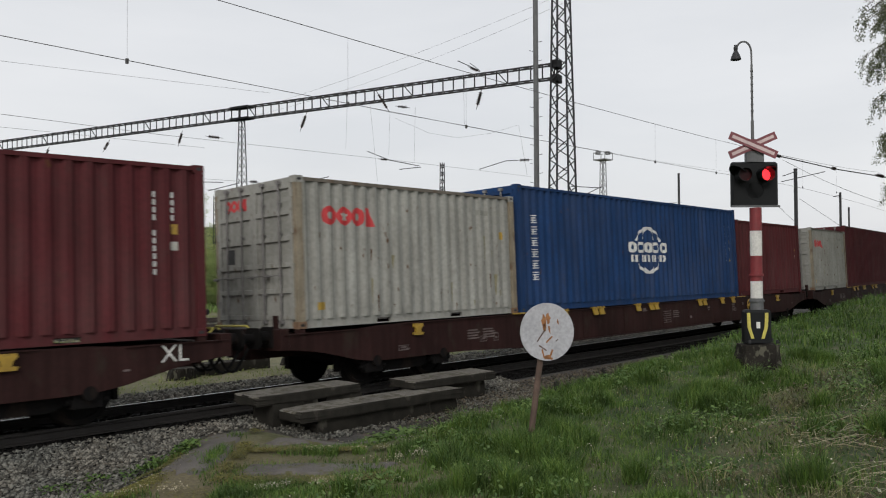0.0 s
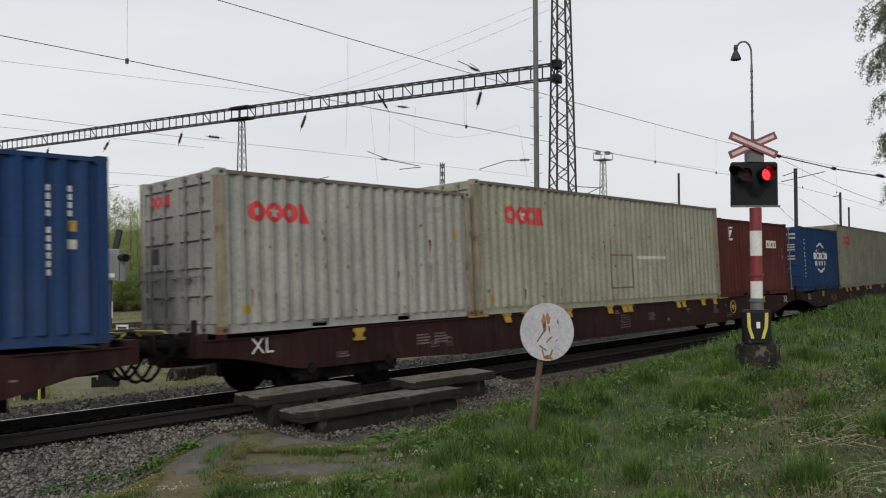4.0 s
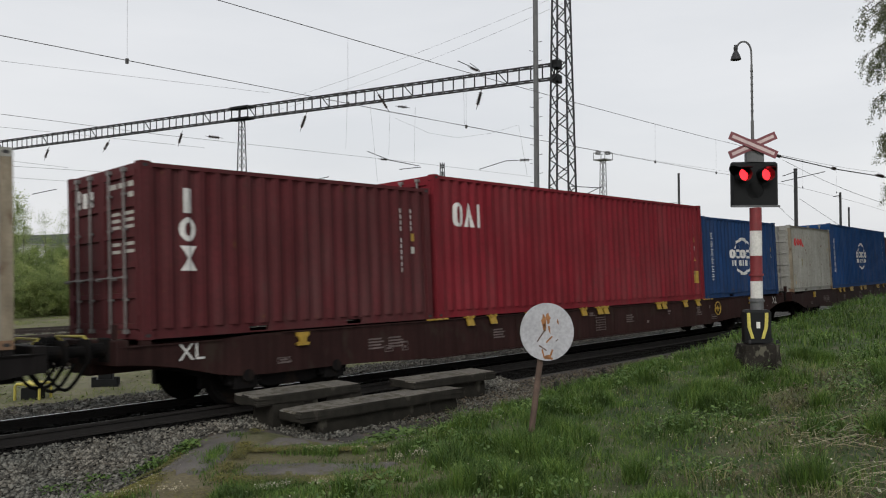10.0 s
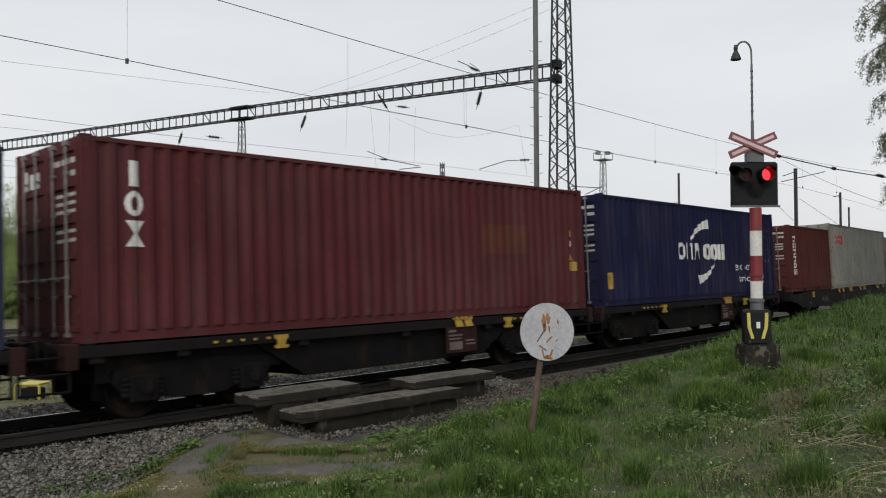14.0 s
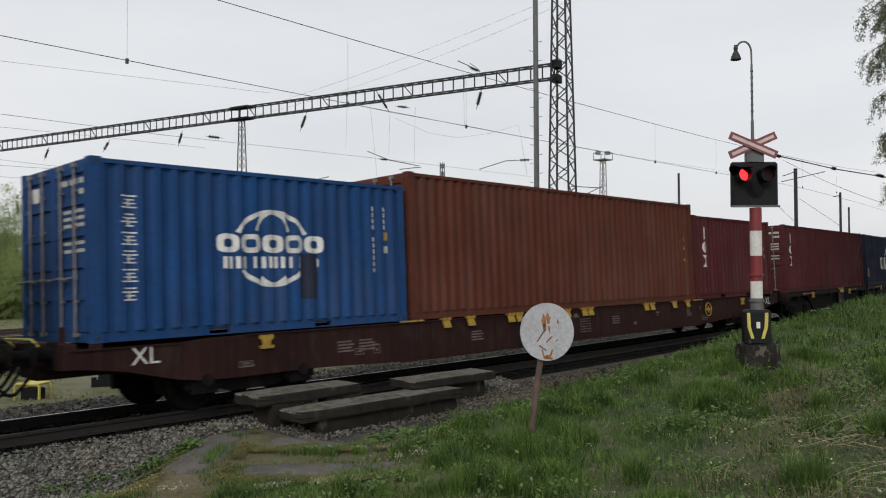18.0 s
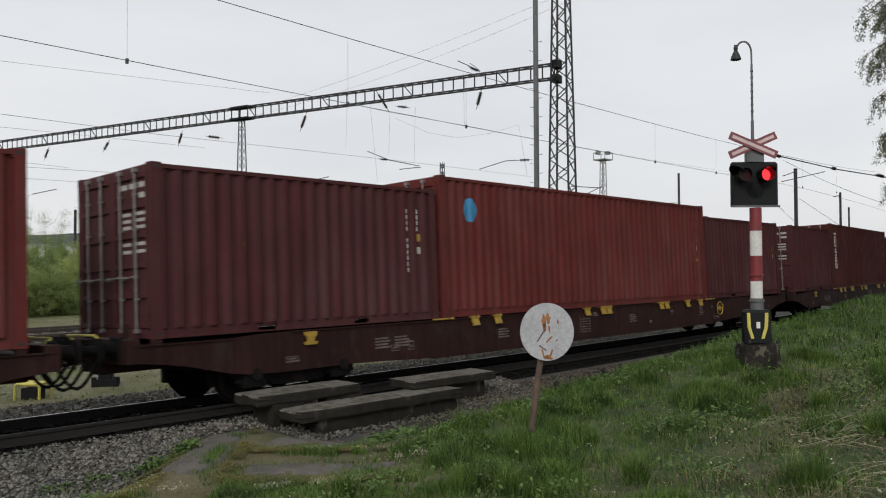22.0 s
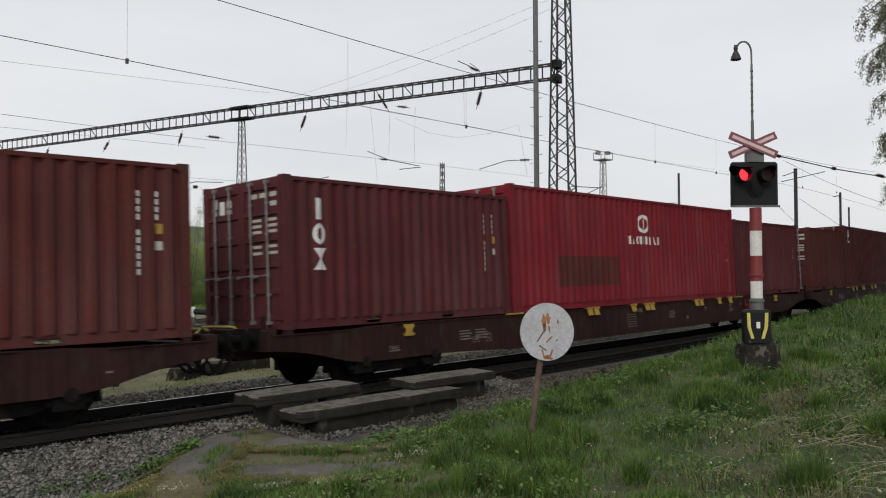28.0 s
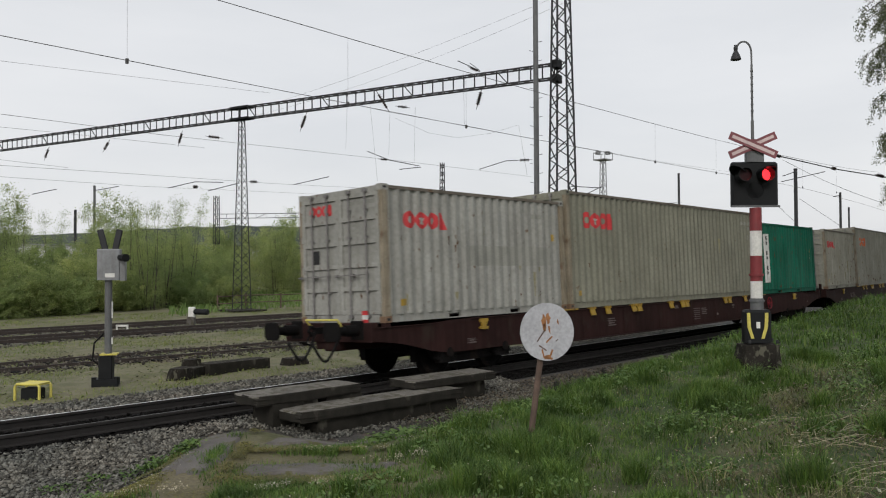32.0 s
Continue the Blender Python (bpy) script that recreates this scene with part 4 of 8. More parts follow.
def bogie_frame_geo():
    g = Geo()
    poly = [(-1.34, 0.55), (-1.15, 0.34), (-0.66, 0.32), (-0.42, 0.25), (0.42, 0.25), (0.66, 0.32), (1.15, 0.34), (1.30, 0.55), (1.30, 0.74), (0.45, 0.80), (-0.45, 0.80), (-1.30, 0.74)]
    for y in (-1.06, 0.94):
        g.prism(poly, y, y + 0.12)
    g.box(-0.36, 0.36, -0.95, 0.95, 0.30, 0.74)
    for sx in (-1, 1):
        g.box(sx * 0.9 - 0.62, sx * 0.9 + 0.62, -0.62, 0.62, 0.55, 0.72)
        for sy in (-0.72, 0.72):
            g.box(sx * 0.9 - 0.56, sx * 0.9 - 0.47, sy - 0.07, sy + 0.07, 0.30, 0.62)
            g.box(sx * 0.9 + 0.47, sx * 0.9 + 0.56, sy - 0.07, sy + 0.07, 0.30, 0.62)
    for sx in (-1.28, 1.22):
        g.box(sx, sx + 0.06, -0.95, 0.95, 0.52, 0.66)
    return g


def axle_box_geo():
    g = Geo()
    g.chamfer(-0.22, 0.22, -0.10, 0.10, -0.20, 0.18, 0.03)
    g.cyl((0, -0.10, 0), (0, -0.16, 0), 0.10, n=12)
    for sx in (-0.25, 0.25):
        g.lathe([(0.035 * i, 0.075 if i % 2 else 0.06) for i in range(9)], (sx, 0, -0.14), (0, 0, 1), 10)
    return g


WHEELSETS = {-0.9: [], 0.9: []}


def bogie(parent, u):
    b = put("bogie", cached("bogie", bogie_frame_geo), M_GRIME, parent, "black cast-steel bogie", m=pose(u, 0, 0))
    for x in (-0.9, 0.9):
        ws = put("wheelset", cached("wheelset", wheelset_geo), M_GRIME, b, m=pose(x, 0, 0.46))
        WHEELSETS[x].append(ws)
        for y in (-1.08, 1.08):
            put("axle_box", cached("axle_box", axle_box_geo), M_GRIME, b, m=pose(x, y, 0.47, 0, 0, 0 if y < 0 else 180))
    return b


def buffer_geo():
    g = Geo()
    g.chamfer(-0.02, 0.03, -0.17, 0.17, -0.17, 0.17, 0.02)
    g.cyl((-0.30, 0, 0), (0, 0, 0), 0.105, n=14)
    g.cyl((-0.36, 0, 0), (-0.16, 0, 0), 0.08, n=14)
    return g


def buffer_head_geo():
    g = Geo()
    pts = [(-0.225, -0.10), (-0.16, -0.17), (0.16, -0.17), (0.225, -0.10), (0.225, 0.10), (0.16, 0.17), (-0.16, 0.17), (-0.225, 0.10)]
    for x0, x1, k in ((-0.62, -0.585, 1.0),):
        n = len(pts)
        p = [(x0, y * 0.97, z * 0.97) for y, z in pts] + [(x1, y, z) for y, z in pts]
        g.add(p, [tuple(range(n - 1, -1, -1)), tuple(range(n, 2 * n))] + [(i, (i + 1) % n, n + (i + 1) % n, n + i) for i in range(n)])
    g.cyl((-0.585, 0, 0), (-0.34, 0, 0), 0.078, n=14)
    return g


def draw_gear_geo():
    """Hook and screw coupling with hanging hoses, at the end of a wagon towards -x."""
    g = Geo()
    g.box(-0.30, 0.0, -0.04, 0.04, -0.06, 0.06)
    g.tube([(-0.30, 0, 0.05), (-0.38, 0, 0.08), (-0.42, 0, 0.0), (-0.36, 0, -0.08), (-0.28, 0, -0.05)], 0.035)
    g.tube([(-0.30, -0.07, -0.02), (-0.45, -0.07, -0.25), (-0.62, -0.05, -0.18)], 0.022)
    g.tube([(-0.30, 0.07, -0.02), (-0.45, 0.07, -0.25), (-0.62, 0.05, -0.18)], 0.022)
    return g


def hose_geo(side):
    g = Geo()
    y = 0.35 * side
    pts = []
    for i in range(9):
        t = i / 8
        pts.append((-0.02 - 0.62 * t, y + 0.02 * math.sin(6 * t), -0.12 - 0.36 * math.sin(math.pi * t)))
    g.tube(pts, 0.026)
    return g


def spigot_geo(n=2):
    """A folded-down container lock on the sill."""
    g = Geo()
    g.box(-0.11, 0.11, -0.03, 0.03, 0.0, 0.03)
    for x in (-0.07, 0.07):
        g.cyl((x, -0.03, 0.02), (x, -0.055, 0.02), 0.028, n=8)
    g.add([(-0.09, -0.028, 0.0), (0.08, -0.028, 0.0), (0.10, -0.060, -0.125), (-0.07, -0.060, -0.125), (-0.09, 0.0, 0.0), (0.08, 0.0, 0.0), (0.10, -0.03, -0.13), (-0.07, -0.03, -0.13)],
          [(0, 3, 2, 1), (4, 5, 6, 7), (0, 1, 5, 4), (1, 2, 6, 5), (2, 3, 7, 6), (3, 0, 4, 7)])
    g.v = [(x * 1.15, y * 1.15, z * 1.2) for x, y, z in g.v]
    return g


def anchor_geo():
    """The yellow anchor-shaped lock below the outer container corners."""
    g = Geo()
    g.prism([(-0.10, 0.0), (-0.10, -0.05), (-0.06, -0.08), (-0.05, -0.14), (-0.11, -0.15), (-0.09, -0.19), (0.09, -0.19), (0.11, -0.15), (0.05, -0.14), (0.06, -0.08), (0.10, -0.05), (0.10, 0.0)], -0.05, 0.0)
    g.v = [(x * 1.25, y, z * 1.15) for x, y, z in g.v]
    return g


def hand_wheel_geo():
    g = Geo()
    n = 20
    for i in range(n):
        a, b = i * math.tau / n, (i + 1) * math.tau / n
        g.cyl((0.20 * math.cos(a), -0.05, 0.20 * math.sin(a)), (0.20 * math.cos(b), -0.05, 0.20 * math.sin(b)), 0.017, n=6)
    g.box(-0.19, 0.19, -0.058, -0.042, -0.02, 0.02)
    g.box(-0.02, 0.02, -0.058, -0.042, -0.10, 0.10)
    g.cyl((0, 0.02, 0), (0, -0.07, 0), 0.045, n=10)
    return g


def sill_poly():
    """Outline of the side sill: deep between the bogies, shallow over them, lowered at the ends."""
    lo = [(-12.62, 0.82), (-12.1, 0.76), (-11.75, 0.70), (-11.05, 0.53), (-10.7, 0.48), (-10.2, 0.46), (-8.6, 0.46), (-7.9, 0.44), (-6.9, 0.395), (-6.4, 0.383), (-4.0, 0.392)]
    hi = [(-9.9, 1.11), (-10.5, 1.105), (-11.0, 1.07), (-12.62, 1.06)]
    return lo + [(-u, z) for u, z in lo[::-1]] + [(-u, z) for u, z in hi[::-1]] + hi


def bars(polys, y):
    g = Geo()
    for p in polys:
        pts = [(a, y, b) for a, b in p]
        g.add(pts, [tuple(range(len(pts)))])
    return g


def data_panel(u, z):
    """Framed box and lines of writing, as bars."""
    out = []
    for i in range(4):
        out += [rect(u, z - i * 0.055, 0.32 + 0.06 * (i % 2), 0.030)]
    return out


LOCKS = (-5.2, -4.45, -3.1, -2.8, -0.9, -0.16, 0.12, 2.95, 3.28, 4.60, 5.45)


def seat_geo():
    g = Geo()
    g.chamfer(-0.07, 0.07, -0.06, 0.06, 0, 0.127, 0.008)
    return g


def wagon(colour, xl=True, wheel=M_YELLOW, seed=0):
    """An eighty-foot bogie container wagon; origin at its middle on rail level."""
    paint = M_WAGON if colour == "brown" else M_WAGONBLACK
    rnd = random.Random(seed)
    wg = thing("container_wagon", f"long {'red-brown' if colour == 'brown' else 'dark grey'} steel bogie container wagon with yellow locks", "wagon", "wagons of the train")
    side = CACHE.get("sill")
    if side is None:
        g = Geo()
        poly = sill_poly()
        g.prism(poly, -1.235, -1.215)
        g.box(-9.9, 9.9, -1.262, -1.10, 1.095, 1.115)
        for a, b in ((-12.62, -11.02), (11.02, 12.62)):
            g.box(a, b, -1.262, -1.10, 1.05, 1.065)
        g.box(-6.4, 6.4, -1.25, -1.13, 0.362, 0.384)
        for u in (-10.75, -9.05, -7.3, 7.3, 9.05, 10.75):
            g.cyl((u, -1.238, 0.86), (u, -1.20, 0.86), 0.035, n=10)
        for u in (-5.6, -3.6, -1.6, 0.6, 2.2, 4.0):
            g.box(u - 0.012, u + 0.012, -1.241, -1.235, 0.40, 1.08)
        side = CACHE["sill"] = g.mesh("side_sill")
    put("side_sill", side, paint, wg)
    put("side_sill", side, paint, wg, m=pose(0, 0, 0, 0, 0, 180))
    if "deck" not in CACHE:
        g = Geo()
        g.box(-12.6, 12.6, -0.16, 0.16, 0.62, 1.05)
        g.box(-12.5, 12.5, -0.5, 0.5, 0.98, 1.06)
        for u in (-12.2, -9.65, -6.1, -3.0, 0, 3.0, 6.1, 9.65, 12.2):
            g.box(u - 0.14, u + 0.14, -1.21, 1.21, 0.82, 1.06)
        CACHE["deck"] = g.mesh("centre_beam")
        g = Geo()
        g.chamfer(-0.09, 0.09, -1.245, 1.245, -0.19, 0.16, 0.012)
        g.box(-0.05, 0.05, -0.35, 0.35, -0.34, -0.19)
        CACHE["headstock"] = g.mesh("end_beam")
    put("centre_beam", CACHE["deck"], paint, wg)
    for u in (-12.22, -6.16, -5.98, 5.98, 6.16, 12.22):
        for y in (-1.15, 1.15):
            put("container_seat", cached("seat", seat_geo), paint, wg, m=pose(u, y, 1.012))
    for u, turn in ((-12.6, 0), (12.6, 180)):
        hs = put("end_beam", CACHE["headstock"], paint, wg, m=pose(u, 0, 1.0, 0, 0, turn))
        for y in (-0.875, 0.875):
            bf = put("buffer", cached("buffer", buffer_geo), M_GRIME, wg, m=pose(u - 0.09 if turn == 0 else u + 0.09, y, 1.03, 0, 0, turn))
            put("buffer_head", cached("buffer_head", buffer_head_geo), M_GRIME, bf)
        put("coupling", cached("coupling", draw_gear_geo), M_GRIME, wg, m=pose(u - 0.09 if turn == 0 else u + 0.09, 0, 1.03, 0, 0, turn))
        for sd in (-1, 1):
            put("brake_hose", cached(f"hose{sd}", hose_geo, sd), M_RUBBER, wg, m=pose(u - 0.09 if turn == 0 else u + 0.09, 0, 0.95, 0, 0, turn))
        g = Geo()
        g.tube([(0.0, -0.45, 0.10), (-0.10, -0.45, 0.22), (-0.12, 0.45, 0.22), (0.0, 0.45, 0.10)], 0.020)
        if "uncoupling_bar" not in CACHE:
            CACHE["uncoupling_bar"] = g.mesh("uncoupling_bar")
        put("uncoupling_bar", CACHE["uncoupling_bar"], M_YELLOWGREEN, wg, "faded yellow bar", m=pose(u - 0.09 if turn == 0 else u + 0.09, 0, 1.0, 0, 0, turn))
        # lashing post with a red and white board
        g = Geo()
        g.box(-0.02, 0.02, -0.055, 0.055, 0.0, 0.24)
        if "end_board" not in CACHE:
            CACHE["end_board"] = g.mesh("end_marker")
        mk = put("end_marker", CACHE["end_board"], M_WHITE if seed == 20 else paint, wg, "red and white marker" if seed == 20 else "", m=pose(u, -1.0 if turn == 0 else 1.0, 1.14))
        if seed == 20:
            for z in (0.0, 0.16):
                g = Geo()
                g.box(-0.023, 0.023, -0.058, 0.058, z, z + 0.08)
                part("marker_stripe", g, M_REDPAINT, mk, "red stripe")
    for u in (-9.65, 9.65):
        bogie(wg, u)
    for u in LOCKS:
        put("container_lock", cached("spigot", spigot_geo), M_YELLOW, wg, "yellow folded container lock", m=pose(u, -1.25, 1.10))
        if abs(u) < 6:
            put("container_lock", CACHE["spigot"], M_YELLOW, wg, m=pose(u, 1.25, 1.10, 0, 0, 180))
    for u in (-9.5, 9.5):
        put("corner_lock", cached("anchor", anchor_geo), M_YELLOW, wg, "yellow anchor-shaped lock", m=pose(u, -1.245, 1.085))
    if "lock_bar" not in CACHE:
        g = Geo()
        g.box(-0.30, 0.30, -0.03, 0.02, 0.0, 0.03)
        CACHE["lock_bar"] = g.mesh("lock_bar")
    for u in (-6.15, 6.2):
        put("lock_bar", CACHE["lock_bar"], M_YELLOW, wg, "flat yellow lock", m=pose(u, -1.25, 1.112))
    put("hand_wheel", cached("hand_wheel", hand_wheel_geo), wheel, wg, "round hand brake wheel", m=pose(6.8, -1.245, 0.82))
    if "panel_bars" not in CACHE:
        polys = data_panel(-8.0, 0.84) + data_panel(-7.5, 0.84) + data_panel(-4.4, 0.80) + data_panel(1.2, 0.84) + [rect(5.42, 0.86, 0.22, 0.06), rect(5.45, 0.80, 0.20, 0.04), rect(-9.95, 0.61, 0.24, 0.02)]
        for u, z, w, h in ((5.40, 0.67, 0.36, 0.11), (6.42, 0.50, 0.44, 0.15), (-10.0, 0.60, 0.26, 0.10), (-7.6, 0.60, 0.22, 0.12), (-7.15, 0.59, 0.16, 0.16)):
            polys += [rect(u, z, w, 0.014), rect(u, z + h - 0.014, w, 0.014), rect(u, z + 0.014, 0.014, h - 0.028), rect(u + w - 0.014, z + 0.014, 0.014, h - 0.028), rect(u + 0.05, z + 0.045, w - 0.10, h * 0.3)]
        polys += [rect(2.3, 0.60, 0.13, 0.07), rect(3.55, 0.84, 0.18, 0.05), rect(3.58, 0.78, 0.10, 0.03), rect(6.3, 0.84, 0.07, 0.09), rect(-0.6, 0.92, 0.24, 0.03), rect(-0.58, 0.96, 0.16, 0.05), rect(11.0, 0.72, 0.1, 0.03), rect(-7.2, 0.74, 0.18, 0.03)]
        CACHE["panel_bars"] = bars(polys, -1.2395).mesh("stencilled_bar")
        g = []
        for i in range(6):
            g.append(rect(-1.0, 0.55 + i * 0.062, 0.46, 0.016))
        g += [rect(-1.0, 0.53, 0.016, 0.40), rect(-0.56, 0.53, 0.016, 0.40), rect(-0.85, 0.53, 0.012, 0.40)]
        CACHE["grid_bars"] = bars(g, -1.2395).mesh("stencilled_table")
    put("stencilled_bar", CACHE["panel_bars"], M_STENCIL, wg, "pale stencilled bars")["kind"] = "stuff"
    put("stencilled_table", CACHE["grid_bars"], M_STENCIL, wg, "pale stencilled table", m=pose(1.0 + (seed % 3) * 0.9 - 1.2, 0, 0))["kind"] = "stuff"
    if xl:
        if "xl" not in CACHE:
            CACHE["xl"] = bars(text_polys("XL", 0.36, -11.75, 0.80), -1.2395).mesh("stencilled_letters")
        put("stencilled_letters", CACHE["xl"], M_WHITE, wg, "white letters XL")
        put("stencilled_letters", CACHE["xl"], M_WHITE, wg, "white letters XL", m=pose(23.3, 0, 0.0))
    return wg


def short_wagon(seed=0):
    """A forty-foot bogie wagon with an open frame."""
    wg = thing("container_wagon", "short dark brown steel bogie wagon with an open frame", "wagon", "short wagons of the train")
    if "short_frame" not in CACHE:
        g = Geo()
        for y0, y1 in ((-1.225, -1.13), (1.13, 1.225)):
            g.box(-6.25, 6.25, y0, y1, 0.95, 1.115)
        g.box(-6.25, 6.25, -0.22, 0.22, 0.62, 1.10)
        g.box(-6.2, 6.2, -0.5, 0.5, 1.0, 1.06)
        for u in (-5.9, -4.6, -2.4, 0, 2.4, 4.6, 5.9):
            g.box(u - 0.1, u + 0.1, -1.2, 1.2, 0.86, 1.06)
        CACHE["short_frame"] = g.mesh("frame")
        g = Geo()
        g.prism([(-3.3, 0.96), (-2.3, 0.34), (2.3, 0.34), (3.3, 0.96)], -1.10, 1.10)
        CACHE["belly"] = g.mesh("centre_girder")
        # plain black box added to keep the space over the bogie dark
        g = Geo()
        g.box(-1.55, 1.55, -1.0, 1.0, 0.56, 0.95)
        CACHE["bolster"] = g.mesh("bolster")
        g = Geo()
        g.chamfer(-0.45, 0.45, -0.02, 0.02, -0.26, 0.26, 0.008)
        CACHE["info_board"] = g.mesh("info_board")
        CACHE["info_bars"] = bars([rect(-0.40, 0.15, 0.22, 0.045), rect(-0.40, 0.07, 0.4, 0.035), rect(-0.40, 0.0, 0.36, 0.035), rect(-0.38, -0.2, 0.38, 0.16), rect(0.1, -0.05, 0.26, 0.03), rect(0.1, -0.12, 0.3, 0.03)], -0.0225).mesh("stencilled_bar")
        g = Geo()
        for x in (-0.32, 0.32):
            g.tube([(x, 0, 0), (x, -0.02, -0.58)], 0.022)
        for z in (-0.10, -0.32, -0.56):
            g.cyl((-0.32, -0.02, z), (0.32, -0.02, z), 0.018, n=6)
        CACHE["ladder"] = g.mesh("step_ladder")
        g = Geo()
        for i in range(6):
            g.box(-0.63 + i * 0.24, -0.57 + i * 0.24, -0.03, 0.0, -0.02, 0.02)
        CACHE["lock_row"] = g.mesh("lock_row")
    put("frame", CACHE["short_frame"], M_WAGONBLACK, wg)
    put("centre_girder", CACHE["belly"], M_GRIME, wg)
    for u in (-4.3, 4.3):
        put("bolster", CACHE["bolster"], M_GRIME, wg, m=pose(u, 0, 0))
    for u in (-6.0, 6.0):
        for y in (-1.15, 1.15):
            put("container_seat", cached("seat", seat_geo), M_WAGONBLACK, wg, m=pose(u, y, 1.012))
    for u, turn in ((-6.25, 0), (6.25, 180)):
        put("end_beam", CACHE["headstock"], M_WAGON, wg, m=pose(u, 0, 0.99, 0, 0, turn))
        for y in (-0.875, 0.875):
            bf = put("buffer", cached("buffer", buffer_geo), M_GRIME, wg, m=pose(u - 0.06 if turn == 0 else u + 0.06, y, 1.03, 0, 0, turn) @ Matrix.Diagonal((0.55, 1, 1, 1)))
            put("buffer_head", cached("buffer_head", buffer_head_geo), M_GRIME, bf)
        put("coupling", cached("coupling", draw_gear_geo), M_GRIME, wg, m=pose(u, 0, 1.03, 0, 0, turn) @ Matrix.Diagonal((0.5, 1, 1, 1)))
        put("step_ladder", CACHE["ladder"], M_GRIME, wg, m=pose(u + (-0.35 if turn == 0 else -0.4), -1.2, 1.08))
    for u in (-4.3, 4.3):
        bogie(wg, u)
    bd = put("info_board", CACHE["info_board"], M_WAGON, wg, "brown board with pale bars", m=pose(1.5, -1.24, 0.70))
    put("stencilled_bar", CACHE["info_bars"], M_STENCIL, bd)
    for u in (1.4, 1.68):
        put("container_lock", cached("spigot", spigot_geo), M_YELLOW, wg, "yellow folded container lock", m=pose(u, -1.24, 1.10))
    for u in (-3.5, 3.6):
        put("lock_row", CACHE["lock_row"], M_YELLOW, wg, "row of worn yellow marks", m=pose(u, -1.23, 1.03))
        put("corner_lock", cached("anchor", anchor_geo), M_YELLOW, wg, "yellow anchor-shaped lock", m=pose(u + 0.6 if u < 0 else u - 0.6, -1.23, 1.07))
    return wg


# ---------------------------------------------------------------- the train
def run(t):
    """Metres that the train has gone, from where its first full wagon's middle stands."""
    return 20.07 + 12.666 * t + 0.016283 * t * t


GAP = 0.14
LONG = 26.197
# loads from the rear of each wagon to its front
TRAIN = [
    (-2 * LONG, "brown", [("maroon", ""), ("brown", ""), ("maroon", "")]),
    (-LONG, "brown", [("white", "rings"), ("maroon", ""), ("dark_maroon", "")]),
    (0.0, "brown", [("white", "rings"), ("blue", "globe"), ("maroon", "")]),
    (LONG, "brown", [("blue", "globe"), ("cream", "rings"), ("maroon", "black_sign")]),
    (2 * LONG, "brown", [("white", "rings"), ("cream", "rings_frame"), ("red_brown", "white_plate")]),
    (3 * LONG, "brown", [("red_brown", "triton"), ("maroon", "tex"), ("blue", "globe")]),
    (4 * LONG, "brown", [("white", "rings"), ("bright_blue", "globe"), ("maroon", "tex")]),
    (5 * LONG, "brown", [("maroon", "tex"), ("red", "block_row"), ("blue", "globe")]),
    (6 * LONG, "grey", [("red_brown", "triton"), ("white", "rings"), ("white", "rings_patch")]),
    (177.17, "short", [("navy", "swoosh_eco", True)]),
    (190.20, "short", [("maroon", "tex_patch", True)]),
    (203.33, "short", [("slate", "swoosh", False)]),
    (216.47, "short", [("maroon", "tex", False)]),
    (236.67, "brown", [("bright_blue", "globe_patch"), ("brown", ""), ("maroon", "tex")]),
    (236.67 + LONG, "brown", [("dark_maroon", ""), ("red_brown", "triton"), ("maroon", "orange_patch")]),
    (236.67 + 2 * LONG, "brown", [("dark_maroon", ""), ("light_red", "disc"), ("dark_maroon", "")]),
    (236.67 + 3 * LONG, "brown", [("white", "rings"), ("slate", "swoosh_box"), ("light_red", "")]),
    (236.67 + 4 * LONG, "brown", [("red_brown", ""), ("red_brown", "square"), ("maroon", "")]),
    (236.67 + 5 * LONG, "brown", [("maroon", "tex"), ("red", "oval"), ("maroon", "")]),
    (236.67 + 6 * LONG, "brown", [("rusty_white", "rings"), ("rusty_white", "rings_orange"), ("red_brown", "triton")]),
    (236.67 + 7 * LONG, "brown", [("white", "rings_band"), ("olive", "rings_near"), ("green", "side_sign")]),
]
MOVERS = []
for i, (back, kind, load) in enumerate(TRAIN):
    if kind == "short":
        MOVERS.append((short_wagon(i), back, 4.3, Matrix.Identity(4)))
        colour, logo, tall = load[0]
        MOVERS.append((container(40, tall, colour, logo), back, 4.3, Matrix.Translation((0, 0, DECK))))
    else:
        MOVERS.append((wagon(kind, xl=i in (3, 4, 7, 13), wheel=PAINT["red"] if i in (8, 14, 18, 20) else M_YELLOW, seed=i), back, 9.65, Matrix.Identity(4)))
        for (colour, logo), length, u in zip(load, (20, 40, 20), (-6.096 - GAP - 3.029, 0.0, 6.096 + GAP + 3.029)):
            MOVERS.append((container(length, length == 40, colour, logo), back, 9.65, Matrix.Translation((u, 0, DECK))))

# ---------------------------------------------------------------- tools for placing
FWD = Vector((math.sin(YAW), math.cos(YAW), 0))
RIGHT = Vector((math.cos(YAW), -math.sin(YAW), 0))


def spot(ahead, aside, z=None):
    """A place so far ahead of the tripod and so far to its right; on the ground unless z is given."""
    p = Vector((EYE.x, EYE.y, 0)) + FWD * ahead + RIGHT * aside
    p.z = ground_z(p.x, p.y) if z is None else z
    return p


MAIN = radians(17.6)                     # heading of the yard's tracks
MD, MN = Vector((math.cos(MAIN), math.sin(MAIN), 0)), Vector((-math.sin(MAIN), math.cos(MAIN), 0))


def yard(p, q, z=0.0):
    """A point of the yard: p along its tracks, q across."""
    return MD * p + MN * q + Vector((0, 0, z))


